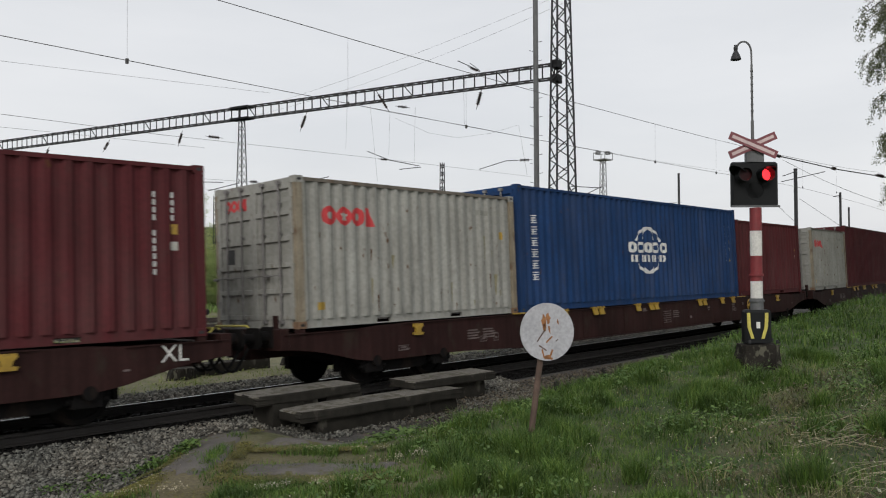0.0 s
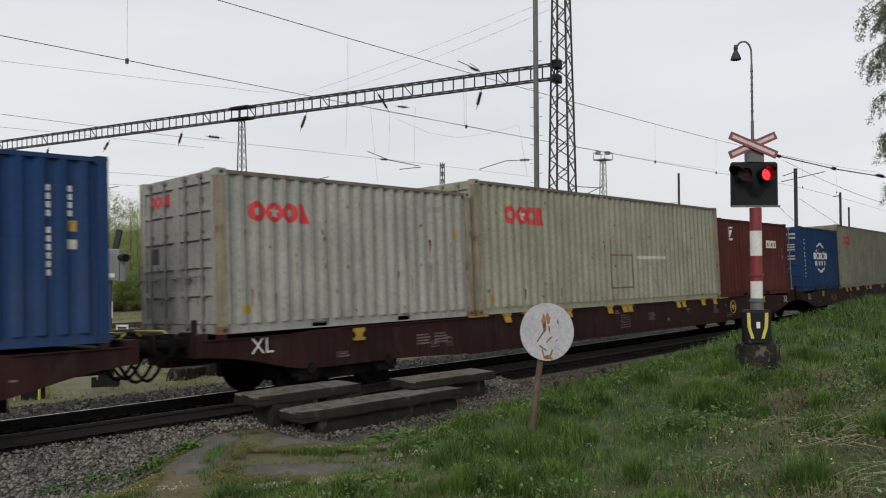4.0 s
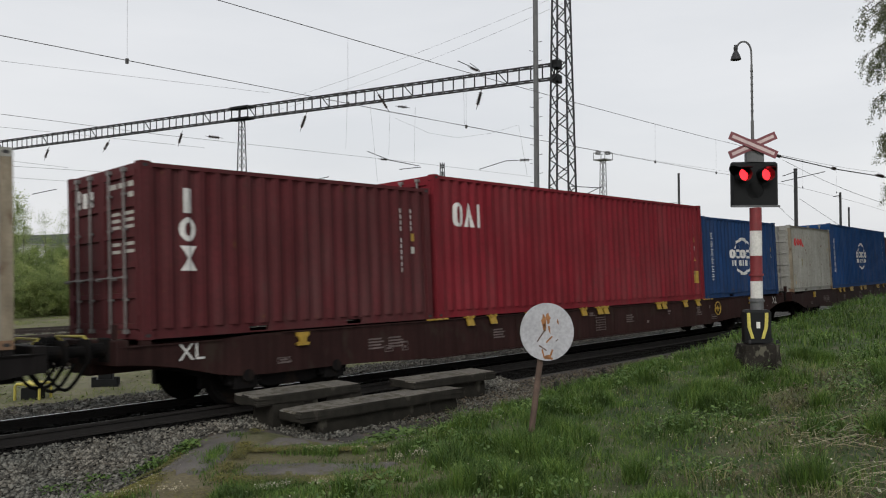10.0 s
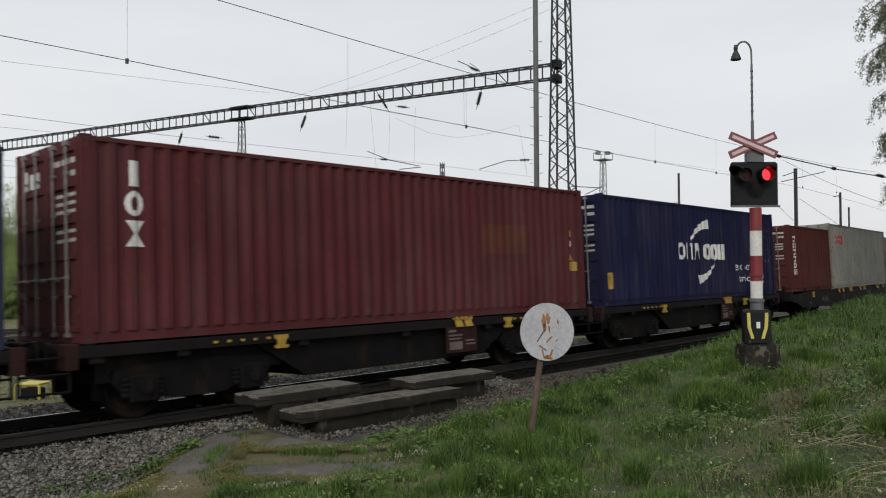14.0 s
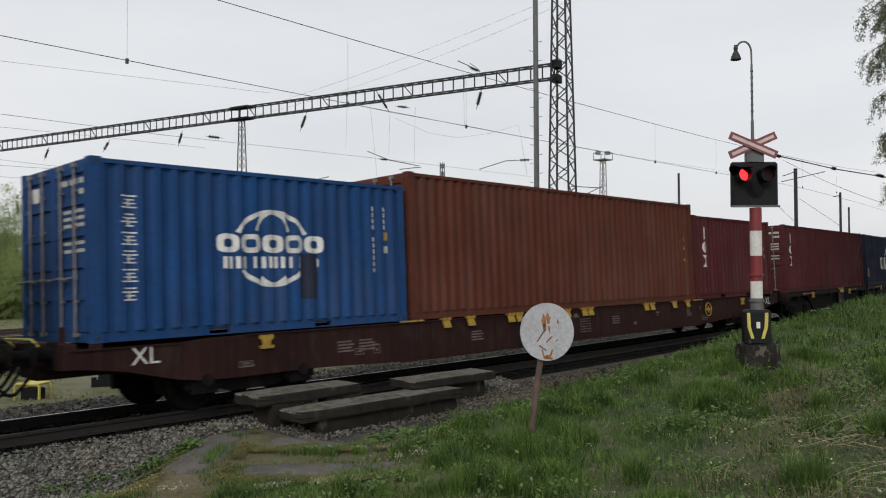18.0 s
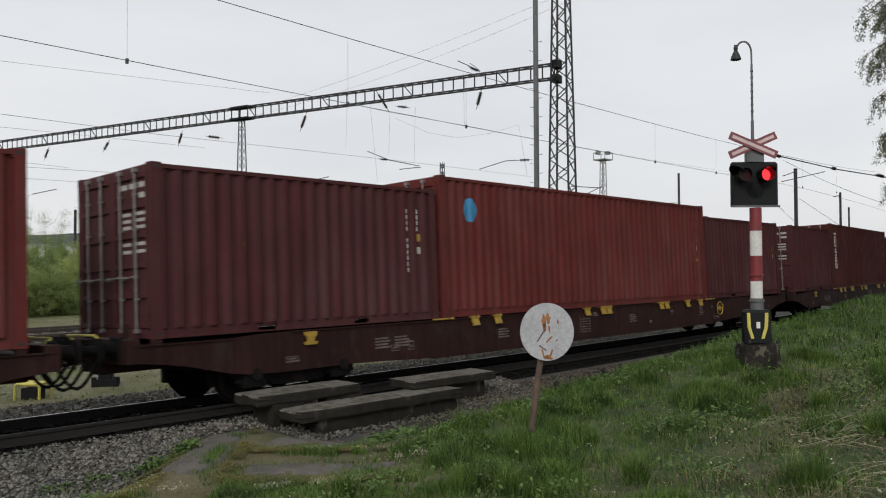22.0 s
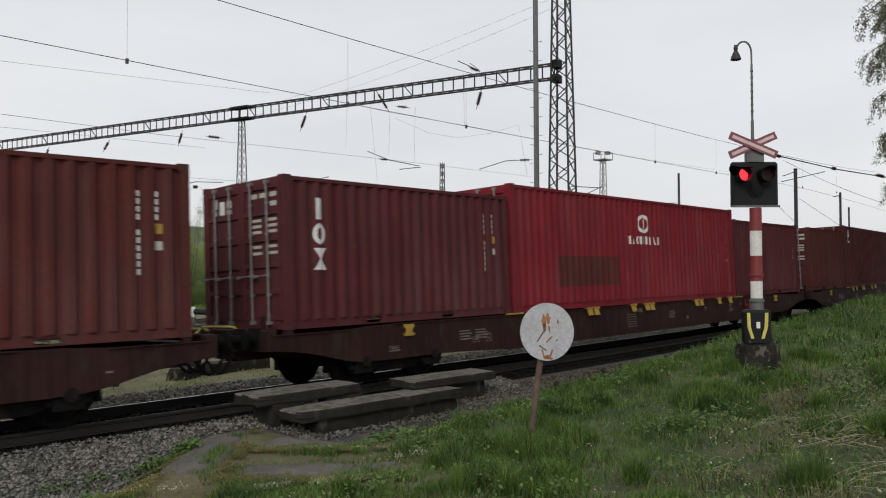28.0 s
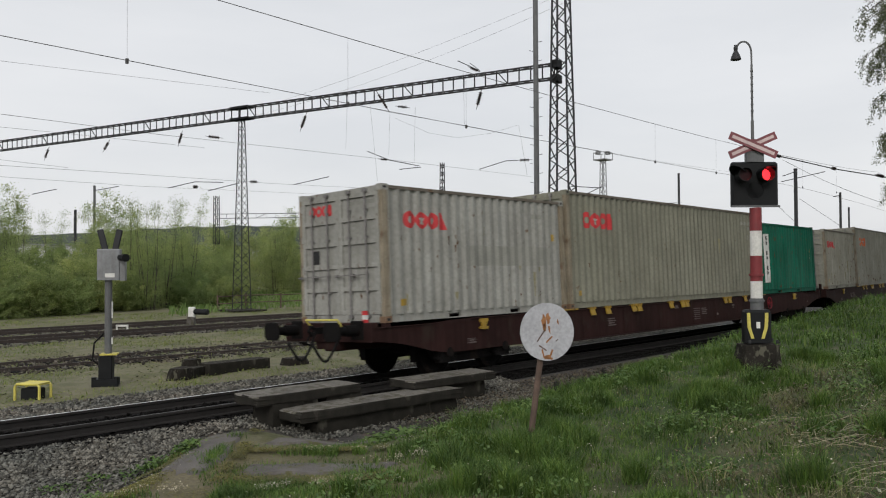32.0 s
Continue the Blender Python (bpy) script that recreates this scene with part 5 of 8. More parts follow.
SIGHT = look(EYE, AIM, ROLL).to_3x3()
FOCAL = 784 / math.tan(radians(LENS) / 2)


def at(u, v, depth):
    """A place at that depth on a line of sight."""
    return EYE + SIGHT @ Vector(((u - 784) / FOCAL, (441 - v) / FOCAL, -1.0)) * depth


def over(u, v, q):
    """Where a line of sight meets the upright plane q metres across the yard's tracks."""
    d = at(u, v, 1.0) - EYE
    return EYE + d * ((q - EYE.dot(MN)) / d.dot(MN))


M_DARKSTEEL = surface("weathered_dark_steel", (0.030, 0.031, 0.034), rough=0.6, metal=0.3, dark=0.7, scale=4, fine=30, bump=0.05)
M_GREYSTEEL = surface("grey_painted_steel", (0.115, 0.12, 0.125), rough=0.55, dark=0.7, scale=3, fine=30, bump=0.05, streak=0.3)
M_WIRE = surface("copper_wire", (0.085, 0.082, 0.080), rough=0.6, metal=0.4, bump=0.0)
M_CERAMIC = surface("brown_insulator", (0.035, 0.024, 0.020), rough=0.25, bump=0.0)
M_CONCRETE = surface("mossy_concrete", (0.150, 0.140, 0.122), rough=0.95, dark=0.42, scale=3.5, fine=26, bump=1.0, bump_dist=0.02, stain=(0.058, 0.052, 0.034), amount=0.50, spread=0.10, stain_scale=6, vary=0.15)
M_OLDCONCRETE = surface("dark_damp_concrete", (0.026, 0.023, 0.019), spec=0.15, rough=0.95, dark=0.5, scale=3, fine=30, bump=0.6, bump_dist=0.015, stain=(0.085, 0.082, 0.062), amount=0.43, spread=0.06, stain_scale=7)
# slab sides: shade put into the colour, with algae stains
M_SHADESIDE = surface("shade_dark_stained_concrete", (0.026, 0.024, 0.020), spec=0.15, rough=0.95, dark=0.5, scale=4, fine=40, bump=0.4, bump_dist=0.008, stain=(0.085, 0.080, 0.065), amount=0.40, spread=0.1)
M_YARDRAIL = surface("rusty_yard_rail", (0.040, 0.030, 0.025), rough=0.75, dark=0.6, scale=5, fine=40, bump=0.1)
M_YARDBED = surface("brown_yard_ballast", (0.092, 0.082, 0.066), rough=0.95, dark=0.5, scale=1.2, fine=22, bump=0.8, bump_dist=0.03, stain=(0.10, 0.11, 0.045), amount=0.5, spread=0.14)
M_SIGNALBLACK = surface("matt_black_enamel", (0.010, 0.011, 0.012), spec=0.2, rough=0.6, dark=0.7, scale=5, fine=40, bump=0.05)
M_SIGNALWHITE = surface("white_enamel", (0.70, 0.70, 0.67), rough=0.5, dark=0.8, scale=4, fine=40, bump=0.03, streak=0.25)
M_SIGNALRED = surface("red_enamel", (0.19, 0.022, 0.026), rough=0.5, dark=0.75, scale=4, fine=40, bump=0.03)
M_CROSSRED = surface("faded_red_reflective", (0.19, 0.055, 0.065), rough=0.5, dark=0.8, scale=4, bump=0.03)
M_CROSSWHITE = surface("faded_pink_reflective", (0.56, 0.44, 0.43), rough=0.5, dark=0.85, scale=4, bump=0.03)
M_DISC = surface("peeling_white_sign_paint", (0.40, 0.405, 0.43), rough=0.6, dark=0.8, scale=4, fine=30, bump=0.08)
M_RUSTPAINT = surface("orange_rust", (0.33, 0.15, 0.06), rough=0.9, dark=0.5, scale=14, fine=60, bump=0.3)
M_RUSTPOLE = surface("rusty_brown_pole", (0.120, 0.080, 0.062), rough=0.85, dark=0.55, scale=5, fine=40, bump=0.2)
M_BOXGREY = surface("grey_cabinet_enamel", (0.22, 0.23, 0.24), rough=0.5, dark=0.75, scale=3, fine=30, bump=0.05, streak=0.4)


def glow(name, col, power):
    mt = bpy.data.materials.new(name)
    mt.use_nodes = True
    bs = mt.node_tree.nodes["Principled BSDF"]
    bs.inputs["Base Color"].default_value = (*col, 1)
    bs.inputs["Emission Color"].default_value = (*col, 1)
    bs.inputs["Emission Strength"].default_value = power
    return mt


# ---------------------------------------------------------------- yard tracks
# a point of each centre line and its heading
TRACKS = ((6.92, 11.17, radians(-1.9)), (9.1, 19.42, radians(2.4)), (10.3, 23.6, radians(2.2)))


def track_point(k, p, q, z):
    """A point p metres along yard track k and q across it."""
    x, y, h = TRACKS[k]
    return Vector((x + p * math.cos(h) - q * math.sin(h), y + p * math.sin(h) + q * math.cos(h), z))


def off_track(k, x, y):
    """How far a place lies from the centre line of yard track k."""
    x0, y0, h = TRACKS[k]
    return abs((y - y0) * math.cos(h) - (x - x0) * math.sin(h))


def ribbon(name, k, p0, p1, lines, material, parent):
    """A straight prism along yard track k; lines are the (q, z) of its upper outline."""
    g = Geo()
    n, m = 24, len(lines)
    for i in range(n + 1):
        g.v += [tuple(track_point(k, p0 + (p1 - p0) * i / n, q, z)) for q, z in lines]
    for i in range(n):
        for j in range(m - 1):
            g.f.append((i * m + j + 1, i * m + j, (i + 1) * m + j, (i + 1) * m + j + 1))
            g.m.append(0)
    return put(name, g.mesh(name), material, parent)


g = Geo()
g.chamfer(-0.12, 0.12, -1.25, 1.25, -0.12, 0, 0.02)
YARD_SLEEPER = g.mesh("sleeper")
for row in range(3):
    tr = thing("yard_track", "rusty sidetrack half sunk in weedy gravel", "track", "tracks of the yard", "structure")
    sunk = 0.06 if row == 0 else 0.0
    p1 = 24.0 if row == 0 else 260.0
    ribbon("track_bed", row, -60, p1, [(-1.9, -0.50), (-1.4, -0.40 - sunk), (1.4, -0.40 - sunk), (1.9, -0.50)], M_YARDBED, tr)
    for v in (-0.75, 0.75):
        ribbon("rail", row, -60, p1, [(v - 0.036, -0.46), (v - 0.036, -0.28 - sunk), (v + 0.036, -0.28 - sunk), (v + 0.036, -0.46)], M_YARDRAIL, tr)
    for i in range(52):
        o = track_point(row, -3 + i * 0.62, 0, -0.385 - sunk * 0.5 + random.uniform(-0.01, 0.01))
        put("sleeper", YARD_SLEEPER, M_SLEEPER, tr, m=Matrix.Translation(o) @ Matrix.Rotation(TRACKS[row][2] + random.uniform(-0.02, 0.02), 4, "Z"))


# ---------------------------------------------------------------- wires
def sagging(a, b, sag, n=14):
    a, b = Vector(a), Vector(b)
    return [a.lerp(b, i / n) - Vector((0, 0, sag * 4 * (i / n) * (1 - i / n))) for i in range(n + 1)]


def wire(name, pts, r, label="thin dark overhead wire", group="overhead wires"):
    g = Geo()
    g.tube(pts, r, n=5)
    ob = put(name, g.mesh(name), M_WIRE)
    return tagged(ob, label, "wire", group)


near_contact = [beside(s, 0.0, 5.425 + 0.0006 * min(abs(s - 15), 20) ** 2) for s in range(-30, 96, 4)]
wire("contact_wire", near_contact, 0.0062, "contact wire strung over the near track")


def carrier_z(s):
    return 6.62 + 0.00112 * min(abs(s - 20), 34) ** 2


near_messenger = [beside(s, 0.0, carrier_z(s)) for s in range(-30, 96, 4)]
wire("messenger_wire", near_messenger, 0.0075, "carrier wire strung above the near contact wire")


def drop_wire(s, v, z0, z1):
    g = Geo()
    g.cyl(beside(s, v, z0), beside(s, v, z1), 0.0022, n=4)
    g.box(-0.02, 0.02, -0.02, 0.02, -0.05, 0.03, Matrix.Translation(beside(s, v, z0)))
    return tagged(put("dropper", g.mesh("dropper"), M_WIRE), "thin vertical dropper between two overhead wires", "wire", "droppers of the near track")


for s in (0.9, 5.44, 9.9, 13.4, 17.85, 22.4, 27.05, 31.8, 37.0, 43.0):
    drop_wire(s, 0.0, 5.425 + 0.0006 * (s - 15) ** 2, carrier_z(s))
for q, pts, r in ((6.6, ((-60, 101), (0, 108), (480, 165)), 0.004), (7.3, ((-60, 195), (0, 202), (270, 237), (480, 260), (690, 283), (940, 313)), 0.006), (7.3, ((-60, 218), (0, 225), (180, 243), (363, 262)), 0.004),
                  (14.0, ((-60, 288), (0, 293), (190, 305), (480, 325), (700, 336)), 0.006), (19.2, ((-60, 309), (0, 313), (250, 330), (480, 340), (620, 347)), 0.006), (19.2, ((-60, 276), (0, 283), (120, 297)), 0.006)):
    wire("yard_wire", [over(u, v, q) for u, v in pts], r, "thin overhead wire over a yard track")
wire("yard_wire", [at(600, 180, 32), at(640, 188, 33), at(690, 199, 35), at(820, 222, 38), at(950, 247, 42), at(1160, 285, 52), at(1300, 306, 62)], 0.0055, "thin overhead wire below the gantry")
wire("feeder_wire", sagging(at(440, 197, 48), at(990, -8, 36), 0.25), 0.005, "thin feeder wire crossing above the tracks")
wire("feeder_wire", sagging(at(450, 205, 48), at(1000, 4, 36), 0.45), 0.005, "thin feeder wire crossing above the tracks")
wire("feeder_wire", [at(700, 210, 40), at(760, 236, 41), at(810, 244, 42), at(870, 236, 43), at(915, 222, 43)], 0.005, "thin drooping wire under the gantry")
wire("anchor_wire", [at(1372, 275, 30), at(1475, 299, 32), at(1555, 312, 34), at(1640, 330, 38)], 0.022, "thick anchor wire with insulators beside the near track")
wire("cross_wire", sagging(at(1385, 283, 40), at(1640, 380, 40), 0.3), 0.010, "thin stay wire sloping down beside the masts")
wire("cross_wire", sagging(at(1372, 360, 46), at(1412, 398, 60), 0.0), 0.012, "thin stay wire sloping down beside the masts")
wire("cross_wire", sagging(at(1415, 352, 60), at(1490, 402, 60), 0.0), 0.013, "thin stay wire sloping down beside the masts")


# ---------------------------------------------------------------- masts and the gantry
def lattice(g, base, top, w0, w1, bays, r, turn=0.0, depth_ratio=1.0):
    """Four legs, tapering from w0 to w1, with zigzag bracing on every face."""
    rot = Matrix.Rotation(turn, 3, "Z")
    corner = [Vector((a, b * depth_ratio, 0)) / 2 for a, b in ((-1, -1), (1, -1), (1, 1), (-1, 1))]
    base, top = Vector(base), Vector(top)
    lv = []
    for i in range(bays + 1):
        t = i / bays
        lv.append([base.lerp(top, t) + rot @ c * (w0 + (w1 - w0) * t) for c in corner])
    for k in range(4):
        g.cyl(lv[0][k], lv[-1][k], r, n=4)
        for i in range(bays):
            a, b = (k, (k + 1) % 4) if i % 2 == 0 else ((k + 1) % 4, k)
            g.cyl(lv[i][a], lv[i + 1][b], r * 0.62, n=4)
    return g


def footing(g, p, w):
    g.box(p.x - w, p.x + w, p.y - w, p.y + w, -1.2, p.z + 0.12)


GD = 39.4
mast_foot = at(995, 240, GD)
mast_foot.z = ground_z(mast_foot.x, mast_foot.y)
col_foot = at(428, 300, 50.0)
col_foot.z = ground_z(col_foot.x, col_foot.y)
BEAM_Z = at(995, 137, GD).z
bdir = (col_foot - mast_foot)
bdir.z = 0
bdir.normalize()
gantry = thing("catenary_gantry", "dark steel lattice gantry spanning the yard tracks", "gantry")
g = lattice(Geo(), mast_foot, (mast_foot.x, mast_foot.y, 16.5), 1.22, 0.62, 26, 0.05, math.atan2(bdir.y, bdir.x))
part("mast", g, M_DARKSTEEL, gantry, "tapering lattice mast")
g = lattice(Geo(), col_foot, (col_foot.x, col_foot.y, BEAM_Z + 0.1), 0.80, 0.24, 26, 0.03, math.atan2(bdir.y, bdir.x))
part("mast", g, M_DARKSTEEL, gantry, "slender lattice mast")
end_foot = col_foot + bdir * 34
end_foot.z = ground_z(end_foot.x, end_foot.y)
part("mast", lattice(Geo(), end_foot, (end_foot.x, end_foot.y, 16.5), 1.75, 0.62, 24, 0.055, math.atan2(bdir.y, bdir.x)), M_DARKSTEEL, gantry)
for f in (mast_foot, col_foot, end_foot):
    g = Geo()
    footing(g, f, 1.1)
    part("footing", g, M_OLDCONCRETE, gantry, "concrete footing")


def beam_geo(a, b, h, w, bay, k=1.0):
    """A box truss from a to b: chords, uprights and some diagonals."""
    g = Geo()
    a, b = Vector(a), Vector(b)
    d = b - a
    n = max(2, round(d.length / bay))
    sidev = Vector((-d.y, d.x, 0)).normalized() * w / 2
    for sv in (-sidev, sidev):
        for z in (0, h):
            g.cyl(a + sv + Vector((0, 0, z)), b + sv + Vector((0, 0, z)), 0.05 * k, n=4)
        for i in range(n + 1 if sv is sidev else 0):
            p = a + d * i / n + sv
            g.cyl(p, p + Vector((0, 0, h)), 0.036 * k, n=4)
    for i in range(n):
        p, q = a + d * i / n, a + d * (i + 1) / n
        for z in (0, h):
            g.cyl(p - sidev + Vector((0, 0, z)), q + sidev + Vector((0, 0, z)), 0.020 * k, n=4)
        if i % 9 == 4:
            g.cyl(p + sidev, q + sidev + Vector((0, 0, h)), 0.03, n=4)
    return g


b0 = Vector((mast_foot.x, mast_foot.y, BEAM_Z)) + bdir * 0.3
b1 = Vector((col_foot.x, col_foot.y, BEAM_Z))
b2 = Vector((end_foot.x, end_foot.y, BEAM_Z))
part("beam", beam_geo(b0, b1 - bdir * 0.05, 0.70, 0.40, 0.62), M_DARKSTEEL, gantry, "lattice beam")
part("beam", beam_geo(b1 + bdir * 0.05, b2, 0.70, 0.40, 0.62), M_DARKSTEEL, gantry, "lattice beam")
g = Geo()
for z in (0.0, 0.7):
    for sgn in (-1, 1):
        g.box(-0.20, 0.16, -0.30, 0.30, z - 0.22, z + 0.16, Matrix.Translation(b0) @ Matrix.Rotation(math.atan2(bdir.y, bdir.x), 4, "Z"))
        g.box(-0.75, 0.75, -0.30, 0.30, z - 0.06, z + 0.07, Matrix.Translation(b1) @ Matrix.Rotation(math.atan2(bdir.y, bdir.x), 4, "Z"))
part("joint_plates", g, M_DARKSTEEL, gantry)


def insulator(a, b, r=0.09, label="brown ribbed insulator hanging under the gantry"):
    g = Geo()
    a, b = Vector(a), Vector(b)
    d = b - a
    prof = [(0, 0.015), (d.length * 0.2, 0.015)]
    n = 7
    for i in range(n):
        h = d.length * (0.2 + 0.6 * i / n)
        prof += [(h, r * 0.45), (h + d.length * 0.03, r), (h + d.length * 0.05, r * 0.45)]
    prof += [(d.length * 0.82, 0.015), (d.length, 0.015)]
    g.lathe(prof, a, d, 8)
    return tagged(put("insulator", g.mesh("insulator"), M_CERAMIC), label, "insulator", "insulators of the gantry")


for x0, y0, x1, y1, dep in ((853, 156, 843, 194, 41.5), (543, 199, 531, 233, 47), (323, 231, 315, 260, 52.5), (194, 248, 182, 270, 56), (87, 260, 78, 285, 59)):
    insulator(at(x0, y0, dep), at(x1, y1, dep), 0.13)
for x0, y0, x1, y1, dep in ((665, 160, 690, 200, 44.5),):
    insulator(at(x0, y0, dep), at(x1, y1, dep), 0.10, "dark ribbed insulator hanging askew under the gantry")
for x0, y0, x1, y1, dep in ((828, 118, 850, 128, 40), (700, 188, 725, 191, 45), (363, 241, 395, 245, 52), (915, 284, 942, 283, 44), (670, 282, 690, 283, 60), (440, 322, 458, 322, 60), (340, 331, 352, 331, 70), (1372, 274, 1384, 279, 30), (1548, 309, 1568, 314, 34), (1470, 297, 1482, 300, 32)):
    insulator(at(x0, y0, dep), at(x1, y1, dep), 0.0022 * dep, "short dark insulator in the overhead line")


def arm(pts, r=0.03, label="thin bracket arm holding the overhead wires"):
    g = Geo()
    g.tube(pts, r, n=5)
    return tagged(put("bracket_arm", g.mesh("bracket_arm"), M_DARKSTEEL), label, "bracket", "bracket arms")


for pts, dep in (([(848, 300), (895, 285), (915, 284)], 44), ([(650, 268), (690, 284), (742, 294)], 60), ([(707, 300), (745, 296)], 60), ([(810, 108), (850, 126), (832, 112)], 40), ([(520, 327), (582, 313)], 75),
                 ([(368, 338), (424, 324)], 60), ([(298, 333), (345, 322), (395, 323)], 70), ([(57, 344), (100, 335)], 75), ([(165, 338), (210, 330)], 78), ([(1383, 322), (1430, 311), (1460, 304)], 46),
                 ([(1385, 312), (1405, 305)], 58), ([(1475, 348), (1488, 346)], 80), ([(1010, 330), (1065, 333)], 70), ([(1035, 345), (1066, 330)], 68)):
    arm([at(x, y, dep) for x, y in pts], 0.0005 * dep)
for a, b, dep in (((655, 185), (668, 320), 45), ((690, 200), (688, 275), 46), ((735, 190), (733, 285), 46), ((820, 130), (822, 222), 42), ((918, 222), (933, 310), 43), ((615, 165), (612, 262), 46)):
    g = Geo()
    g.tube(sagging(at(*a, dep), at(*b, dep), 0.02, 5), 0.005, n=4)
    tagged(put("hanger", g.mesh("hanger"), M_WIRE), "thin hanging wire under the gantry", "wire", "hangers of the gantry")


def pole(px, top, width, depth, label, pegs=False, kind="steel"):
    foot = at(px, (top + 478) / 2, depth)
    foot.z = ground_z(foot.x, foot.y)
    th = thing("catenary_mast", label, "mast", "masts beside the tracks")
    g = Geo()
    h = at(px, top, depth).z
    w = width * depth / FOCAL / 2
    g.cyl((foot.x, foot.y, foot.z - 0.3), (foot.x, foot.y, h), w * 1.06, w * 0.94, n=12)
    part("shaft", g, M_GREYSTEEL if kind == "grey" else M_DARKSTEEL, th)
    g = Geo()
    g.cyl((foot.x, foot.y, h), (foot.x, foot.y, h + 0.08), w * 1.25, w * 0.8, n=12)
    part("cap", g, M_DARKSTEEL, th)
    if pegs:
        for i in range(26):
            z = foot.z + 2.2 + i * 0.42
            if z > h - 0.2:
                break
            g = Geo()
            s = 1 if i % 2 else -1
            g.cyl(Vector((foot.x, foot.y, z)) + RIGHT * w * s * 0.9, Vector((foot.x, foot.y, z + 0.04)) + RIGHT * (w + 0.16) * s, 0.012, n=5)
            part("climbing_peg", g, M_DARKSTEEL, th)
    return th


pole(949, -40, 9.5, 36.0, "tall grey steel pole with climbing pegs", pegs=True, kind="grey")
pole(1409, 300, 6.5, 60, "dark steel overhead line mast beside the track")
pole(1488, 342, 4.2, 80, "thin dark overhead line mast")
pole(1503, 368, 3.2, 105, "thin dark overhead line mast far along the track")
pole(1202, 308, 4.2, 72, "dark overhead line mast far behind the train")
pole(167, 330, 4.5, 82, "thin grey overhead line mast behind the bushes", kind="grey")
pole(133, 372, 5, 160, "dark chimney-like post behind the bushes")
pole(508, 396, 3, 160, "short dark post behind the bushes")


def lattice_mast(px, top, w0, w1, depth, label, bays=18, r=0.04):
    foot = at(px, (top + 478) / 2, depth)
    foot.z = ground_z(foot.x, foot.y)
    k = depth / FOCAL
    th = thing("lattice_mast", label, "mast", "lattice masts")
    # lattices farther than 100 m are coloured paler than nearer ones
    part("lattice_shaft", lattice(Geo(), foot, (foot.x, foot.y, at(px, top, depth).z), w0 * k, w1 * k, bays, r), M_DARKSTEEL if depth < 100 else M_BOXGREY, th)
    return th, foot


lattice_mast(783, 288, 10, 5, 72, "slim lattice mast behind the train")
lattice_mast(383, 347, 9, 7, 84, "slim lattice mast behind the bushes")
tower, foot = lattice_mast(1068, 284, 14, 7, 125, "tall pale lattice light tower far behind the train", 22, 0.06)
k = 125 / FOCAL
tz = at(1068, 284, 125).z
g = Geo()
g.box(-12 * k, 12 * k, -12 * k, 12 * k, 0, 0.15, Matrix.Translation((foot.x, foot.y, tz)))
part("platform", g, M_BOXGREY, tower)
g = Geo()
for a in range(4):
    c0 = Vector((12 * k * (1 if a in (0, 1) else -1), 12 * k * (1 if a in (1, 2) else -1), 0))
    c1 = Vector((12 * k * (1 if (a + 1) % 4 in (0, 1) else -1), 12 * k * (1 if (a + 1) % 4 in (1, 2) else -1), 0))
    o = Vector((foot.x, foot.y, tz))
    g.cyl(o + c0, o + c0 + Vector((0, 0, 1.15)), 0.05, n=4)
    g.cyl(o + c0 + Vector((0, 0, 1.15)), o + c1 + Vector((0, 0, 1.15)), 0.05, n=4)
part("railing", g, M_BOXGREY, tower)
for s in (-1, 1):
    g = Geo()
    g.box(-0.35, 0.35, -0.25, 0.25, 0, 0.5, Matrix.Translation((foot.x, foot.y, tz + 0.9)) @ Matrix.Translation(RIGHT * 0.75 * s))
    part("floodlight", g, M_BOXGREY, tower)


def far_beam(x0, y0, d0, x1, y1, d1, label):
    ob = put("gantry_beam", beam_geo(at(x0, y0, d0), at(x1, y1, d1), 0.45, 0.3, 1.0, 0.55).mesh("gantry_beam"), M_GREYSTEEL)
    return tagged(ob, label, "gantry", "far gantries")


far_beam(1203, 368, 72, 1030, 372, 96, "far dark lattice gantry beam between masts")
far_beam(383, 387, 84, 540, 385, 84, "far dark lattice gantry beam behind the bushes")


# ---------------------------------------------------------------- the crossing signal
SIG = at(1338, 441, 13.4)
SIG_Z = 0.56
SK = 13.4 / FOCAL
facing = math.atan2(-FWD.y, -FWD.x)
SM = Matrix.Translation((SIG.x, SIG.y, 0)) @ Matrix.Rotation(facing + math.pi / 2, 4, "Z")   # its front looks along -y


def high(y):
    return at(1338, y, 13.4).z


signal = thing("level_crossing_signal", "red and white level crossing signal with two red lamps", "signal", m=SM)
bands = [(368, 409, M_SIGNALRED), (409, 453, M_SIGNALWHITE), (453, 498, M_SIGNALRED), (498, 528, M_SIGNALWHITE)]
for a, b, mt in bands:
    g = Geo()
    g.cyl((0, 0, high(b)), (0, 0, high(a)), 0.096, n=20)
    part("post_band", g, mt, signal, "red band" if mt is M_SIGNALRED else "white band")
g = Geo()
g.cyl((0, 0, high(489)), (0, 0, high(485)), 0.118, n=20)
part("clamp", g, M_SIGNALRED, signal)
g = Geo()
g.cyl((0, 0, high(548)), (0, 0, high(528)), 0.105, n=20)
g.cyl((0, 0, high(534)), (0, 0, high(531)), 0.125, n=20)
part("collar", g, M_GREYSTEEL, signal)
g = Geo()
g.chamfer(-0.235, 0.20, -0.13, 0.10, high(606), high(548), 0.04)
part("base_box", g, M_SIGNALBLACK, signal, "black cable box at the foot")
